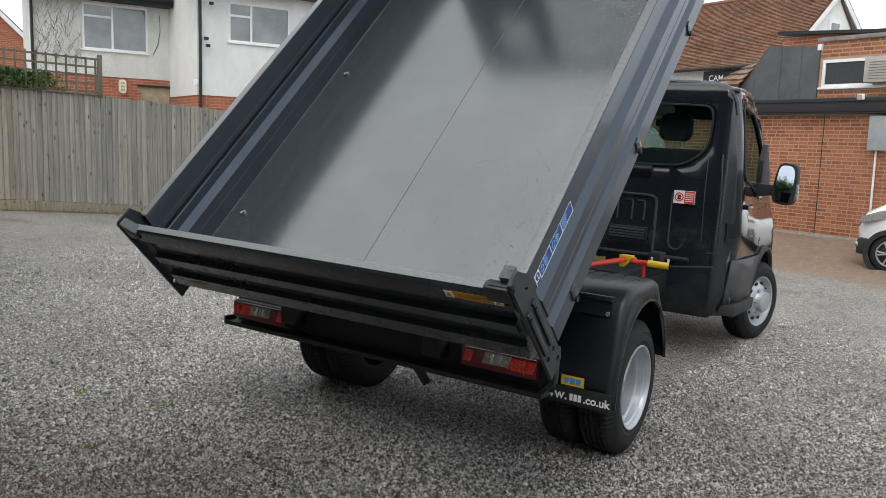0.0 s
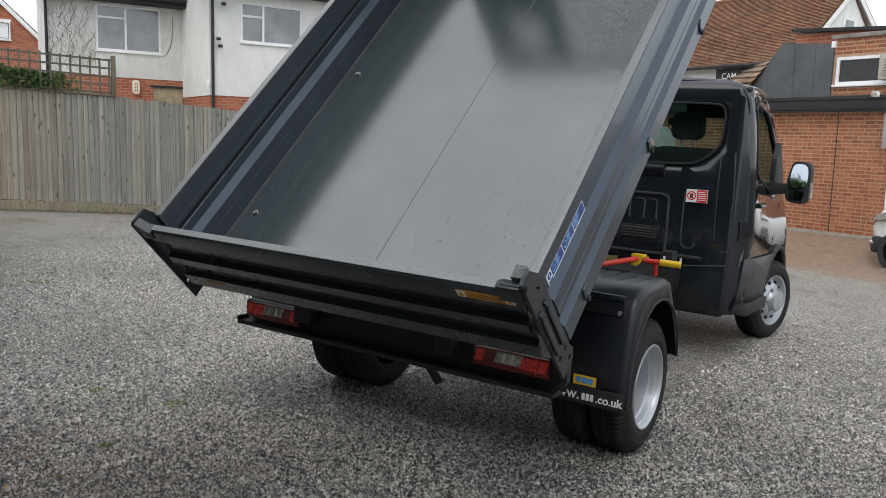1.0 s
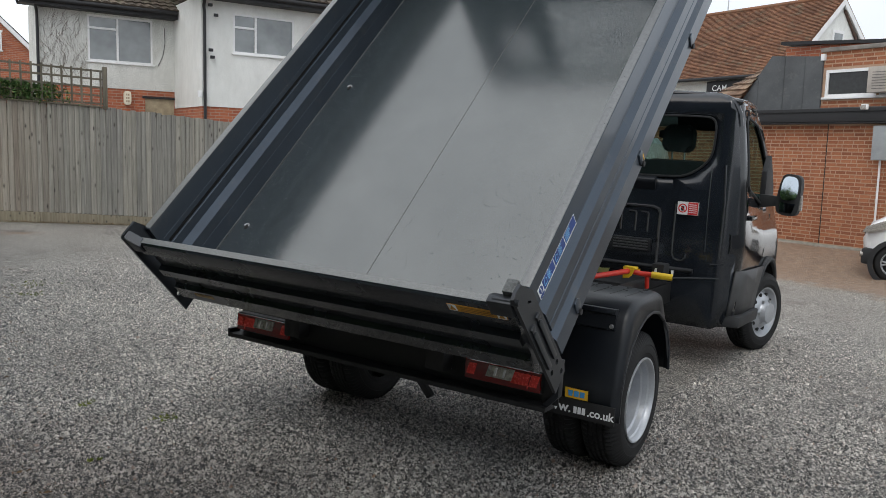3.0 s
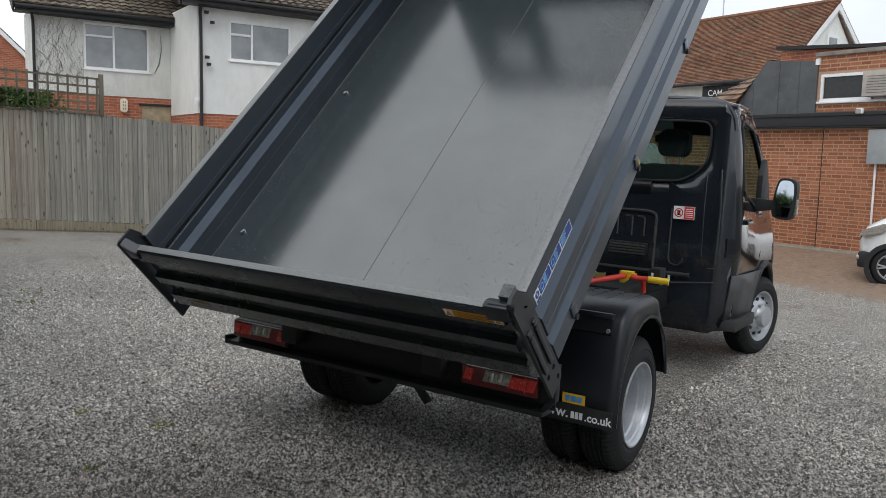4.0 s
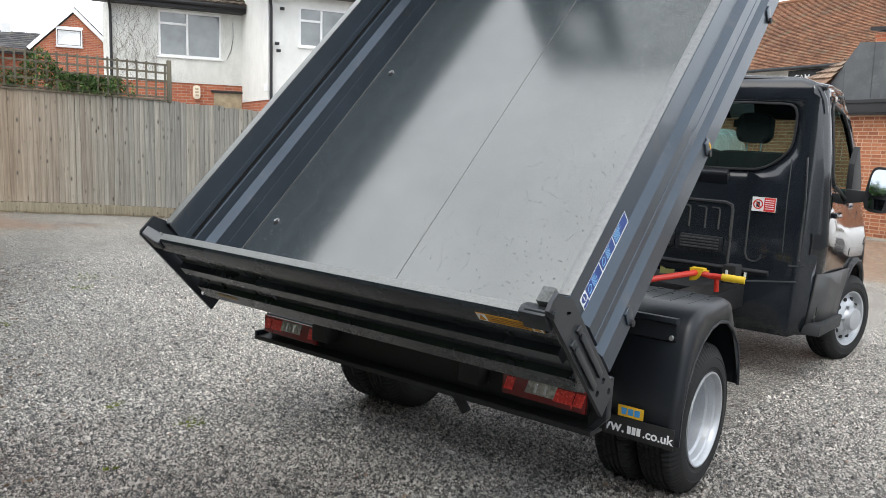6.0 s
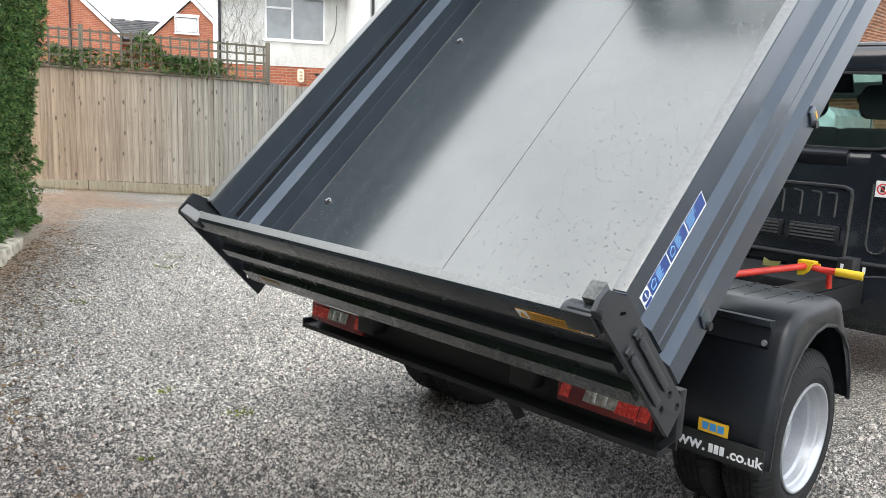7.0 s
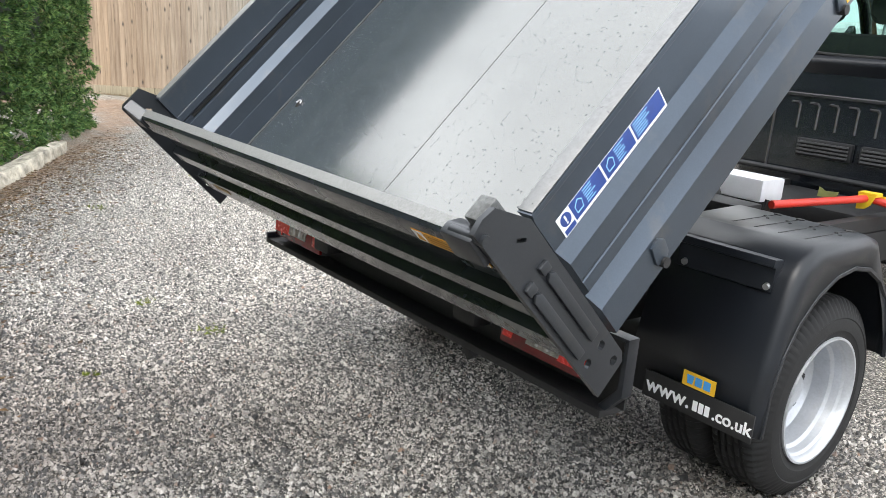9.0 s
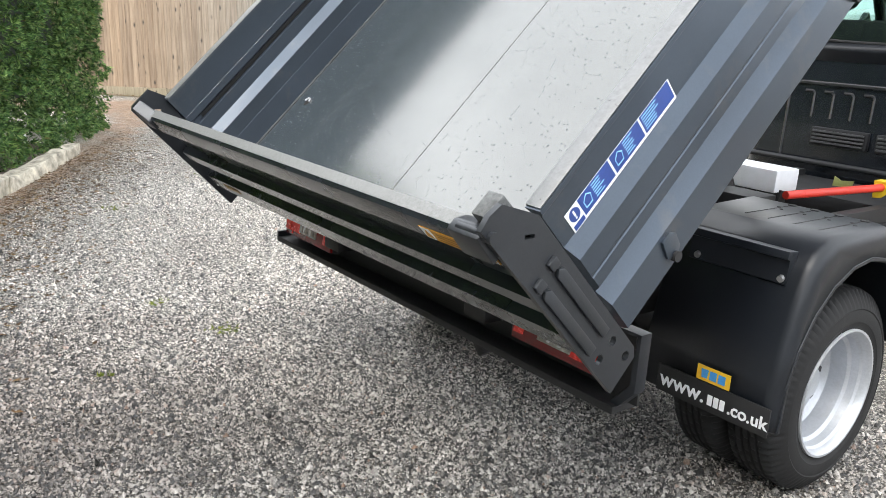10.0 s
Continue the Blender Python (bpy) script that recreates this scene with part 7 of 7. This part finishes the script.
rim = [(0.838, YB + 0.060, 1.90), (0.822, YB + 0.058, 1.99), (0.795, YB + 0.056, 2.045), (0.765, YB + 0.054, 2.085), (0.715, YB + 0.052, 2.108), (0.64, YB + 0.050, 2.122), (0.3, YB + 0.050, 2.134)]
part("rear_roof_edge", tube(bmesh.new(), rim + [(-x, y, z) for x, y, z in rim[::-1]], 0.026, 16), CAB_BLACK, back, "rounded rear edge of the cab roof", 80)

# roof, bonnet, windscreen and floor
def roof_at(p, q):
    return (p * 0.978, q, 2.163 - 0.05 * (abs(p) / 0.8) ** 3 - 0.05 * max(0, (YB + 0.1 - q) / 0.1) ** 2 - 0.10 * max(0, (q - 3.1) / 0.25) ** 2)


part("cab_roof", sheet(bmesh.new(), [[(-0.86, YB + 0.04), (0.86, YB + 0.04), (0.86, 2.5), (0.785, 3.32), (-0.785, 3.32), (-0.86, 2.5)]], [("p", k / 10) for k in range(-8, 9, 2)] + [("q", k) for k in (2.4, 2.44, 2.7, 3.0, 3.15, 3.25)], roof_at), CAB_BLACK, truck, "glossy black roof skin", 60).modifiers.new("thickness", "SOLIDIFY").thickness = 0.03
ws = part("windscreen", sheet(bmesh.new(), [[(-0.75, 0), (0.75, 0), (0.83, 1), (-0.83, 1)]], [("p", k / 10) for k in range(-8, 9, 2)], lambda p, q: (p, 3.34 + 0.74 * q - 0.10 * (p / 0.9) ** 2, 2.06 - 0.68 * q)), GLASS, truck, "raked windscreen")
ws.visible_shadow = False
part("bonnet", sheet(bmesh.new(), [[(-0.83, 4.0), (0.83, 4.0), (0.80, 4.3), (0.68, 4.5), (-0.68, 4.5), (-0.80, 4.3)]], [("p", k / 10) for k in range(-8, 9, 4)] + [("q", 4.2), ("q", 4.35)], lambda p, q: (p, q, 1.40 - 0.44 * ((q - 4.0) / 0.5) ** 1.4 - 0.05 * (p / 0.9) ** 2)), CAB_GLOSS, truck, "black bonnet", 60).modifiers.new("thickness", "SOLIDIFY").thickness = 0.03
part("front_bumper", boxed(-0.80, 0.80, 4.38, 4.58, 0.36, 0.98, bevel=0.05), TRIM_BLACK, truck)
part("cab_floor", boxed(-0.86, 0.86, YB + 0.02, 4.2, 0.5, 0.58), CHASSIS, truck)
part("dashboard", boxed(-0.78, 0.78, 3.72, 4.0, 0.9, 1.36, bevel=0.06), SEAT, truck)
part("cab_lining", boxed(-0.80, 0.80, YB + 0.04, YB + 0.06, 0.6, 1.48), SEAT, truck)
for x in (-0.55, -0.12, 0.35):
    s = part("seat", boxed(x - 0.25, x + 0.25, 2.45, 2.60, 0.85, 1.625, bevel=0.06), SEAT, truck, "dark cloth cab seat")
    part("cushion", boxed(x - 0.24, x + 0.24, 2.5, 3.0, 0.75, 0.92, bevel=0.05), SEAT, s)
    part("headrest", prism(bmesh.new(), rounded(x - 0.12, x + 0.12, 1.685, 1.90, 0.055), 2.46, 2.57, "y", 0.025), SEAT, s)
    for d in (-0.05, 0.05):
        part("headrest_post", rod(bmesh.new(), (x + d, 2.52, 1.58), (x + d, 2.52, 1.70), 0.007, n=6), STEEL, s)
bm = bmesh.new()
pts = [(0.42 + 0.19 * math.cos(2 * math.pi * k / 24), 3.52 + 0.06 * math.sin(2 * math.pi * k / 24), 1.40 + 0.18 * math.sin(2 * math.pi * k / 24)) for k in range(25)]
part("steering_wheel", tube(bm, pts, 0.016, 8), SEAT, truck)
for x0, x1 in ((-0.70, -0.10), (0.10, 0.70)):
    part("sun_visor", prism(bmesh.new(), [(3.20, 2.06), (3.31, 1.90), (3.33, 1.91), (3.22, 2.07)], x0, x1, "x", 0.006), SEAT, truck, "dark folded sun visor")
part("interior_mirror", boxed(-0.1, 0.12, 3.38, 3.42, 1.83, 1.90, bevel=0.015), SEAT, truck)
part("roof_lining", boxed(-0.78, 0.78, 2.42, 3.2, 2.07, 2.09), plain("dark_lining", (0.10, 0.10, 0.10), 0.9), truck)

# mirrors
for sgn in (-1, 1):
    x0, x1, y = 0.995, 1.175, 3.30
    hs = part("door_mirror", prism(bmesh.new(), [(sgn * p, q) for p, q in eased([(x0 + 0.005, 1.228), (x1 - 0.03, 1.212), (x1 - 0.002, 1.262), (x1 + 0.006, 1.490), (x1 - 0.01, 1.560), (x0 + 0.06, 1.572), (x0 + 0.025, 1.540), (x0 - 0.008, 1.325)])], y - 0.03, y + 0.11, "y", 0.008), TRIM_BLACK, truck, "tall black door mirror")
    gl = part("mirror_glass", prism(bmesh.new(), [(sgn * p, q) for p, q in eased([(x0 + 0.020, 1.348), (x1 - 0.022, 1.348), (x1 - 0.014, 1.470), (x1 - 0.03, 1.542), (x0 + 0.07, 1.552), (x0 + 0.04, 1.522)])], y - 0.036, y - 0.031, "y"), MIRROR, hs, "main mirror glass")
    gl.matrix_local = Matrix.Translation((sgn * 1.085, y - 0.048, 1.44)) @ pose(0, 0, 0, -7.2, 0, sgn * 9) @ Matrix.Translation((-sgn * 1.085, -(y - 0.034), -1.44))
    part("lower_glass", prism(bmesh.new(), [(sgn * p, q) for p, q in [(x0 + 0.03, 1.250), (x1 - 0.05, 1.240), (x1 - 0.03, 1.320), (x0 + 0.03, 1.330)]], y - 0.035, y - 0.031, "y"), MIRROR, hs, "wide-angle mirror glass")
    part("mirror_arm", prism(bmesh.new(), [(sgn * 0.845, 1.265), (sgn * 1.01, 1.295), (sgn * 1.01, 1.375), (sgn * 0.845, 1.385)], y + 0.02, y + 0.10, "y", 0.012), TRIM_BLACK, hs)
    part("indicator", boxed(sgn * (x1 + 0.004) - 0.012, sgn * (x1 + 0.004) + 0.012, y + 0.0, y + 0.07, 1.265, 1.395, bevel=0.008), CLEAR_LENS, hs, "pale side repeater")
    part("quarter_trim", prism(bmesh.new(), [(3.40, 1.30), (3.78, 1.38), (3.74, 1.46), (3.52, 1.72), (3.40, 1.58)], sgn * 0.83, sgn * 0.876, "x", 0.006), TRIM_BLACK, hs)

# prop, grip and clutter on the chassis behind the cab
prop = part("safety_prop", tube(bmesh.new(), [(0.268, 0.82, 0.803), (0.29, 0.92, 0.806), (0.39, 1.50, 0.815), (0.46, 1.53, 0.80), (0.53, 1.545, 0.80)], 0.019, 12), RED_PAINT, truck, "red tubular body prop")
part("prop_mount", prism(bmesh.new(), [(0.79, 0.735), (0.87, 0.735), (0.845, 0.815), (0.815, 0.822)], 0.236, 0.248, "x", 0.003), CHASSIS, prop)
part("valve_block", boxed(0.0, 0.238, 0.62, 0.80, 0.736, 0.800, bevel=0.008), CHASSIS, truck)
part("prop_stub", rod(bmesh.new(), (0.50, 1.54, 0.80), (0.50, 1.56, 0.70), 0.016, n=10), RED_PAINT, prop)
part("grip", rod(bmesh.new(), (0.53, 1.545, 0.80), (0.67, 1.57, 0.795), 0.024, n=14), YELLOW_PAINT, prop, "yellow hand grip")
clamp = part("clamp", boxed(0.345, 0.435, 1.465, 1.535, 0.828, 0.846, bevel=0.004), YELLOW_PAINT, prop, "bent yellow clamp plates")
part("clamp_tab", prism(bmesh.new(), [(0.348, 0.832), (0.432, 0.832), (0.415, 0.788), (0.392, 0.766), (0.350, 0.760)], 1.462, 1.470, "y", 0.002), YELLOW_PAINT, clamp)
part("clamp_tab", prism(bmesh.new(), [(0.40, 0.832), (0.45, 0.832), (0.45, 0.79), (0.41, 0.80)], 1.528, 1.536, "y", 0.002), YELLOW_PAINT, clamp)
part("cable_rod", rod(bmesh.new(), (0.67, 1.57, 0.795), (0.86, 2.05, 0.77), 0.005, n=6), TRIM_BLACK, prop)
part("filler_box", boxed(-0.45, 0.025, 1.15, 1.36, 0.738, 0.852, bevel=0.015), WHITE_PLASTIC, truck, "long white plastic box")
part("tape_tag", prism(bmesh.new(), [(0.13, 0.775), (0.225, 0.78), (0.235, 0.815), (0.17, 0.808), (0.135, 0.825)], 1.50, 1.505, "y"), OLIVE, truck)
part("valve_block", boxed(0.47, 0.56, 1.72, 1.86, 0.735, 0.86, bevel=0.01), CHASSIS, truck)
for x in (0.50, 0.62):
    part("white_tag", boxed(x, x + 0.016, 1.70, 1.704, 0.79, 0.83), WHITE_VINYL, truck)
part("cross_tray", boxed(-0.8, 0.44, 1.62, 2.22, 0.60, 0.70, bevel=0.02), CHASSIS, truck)
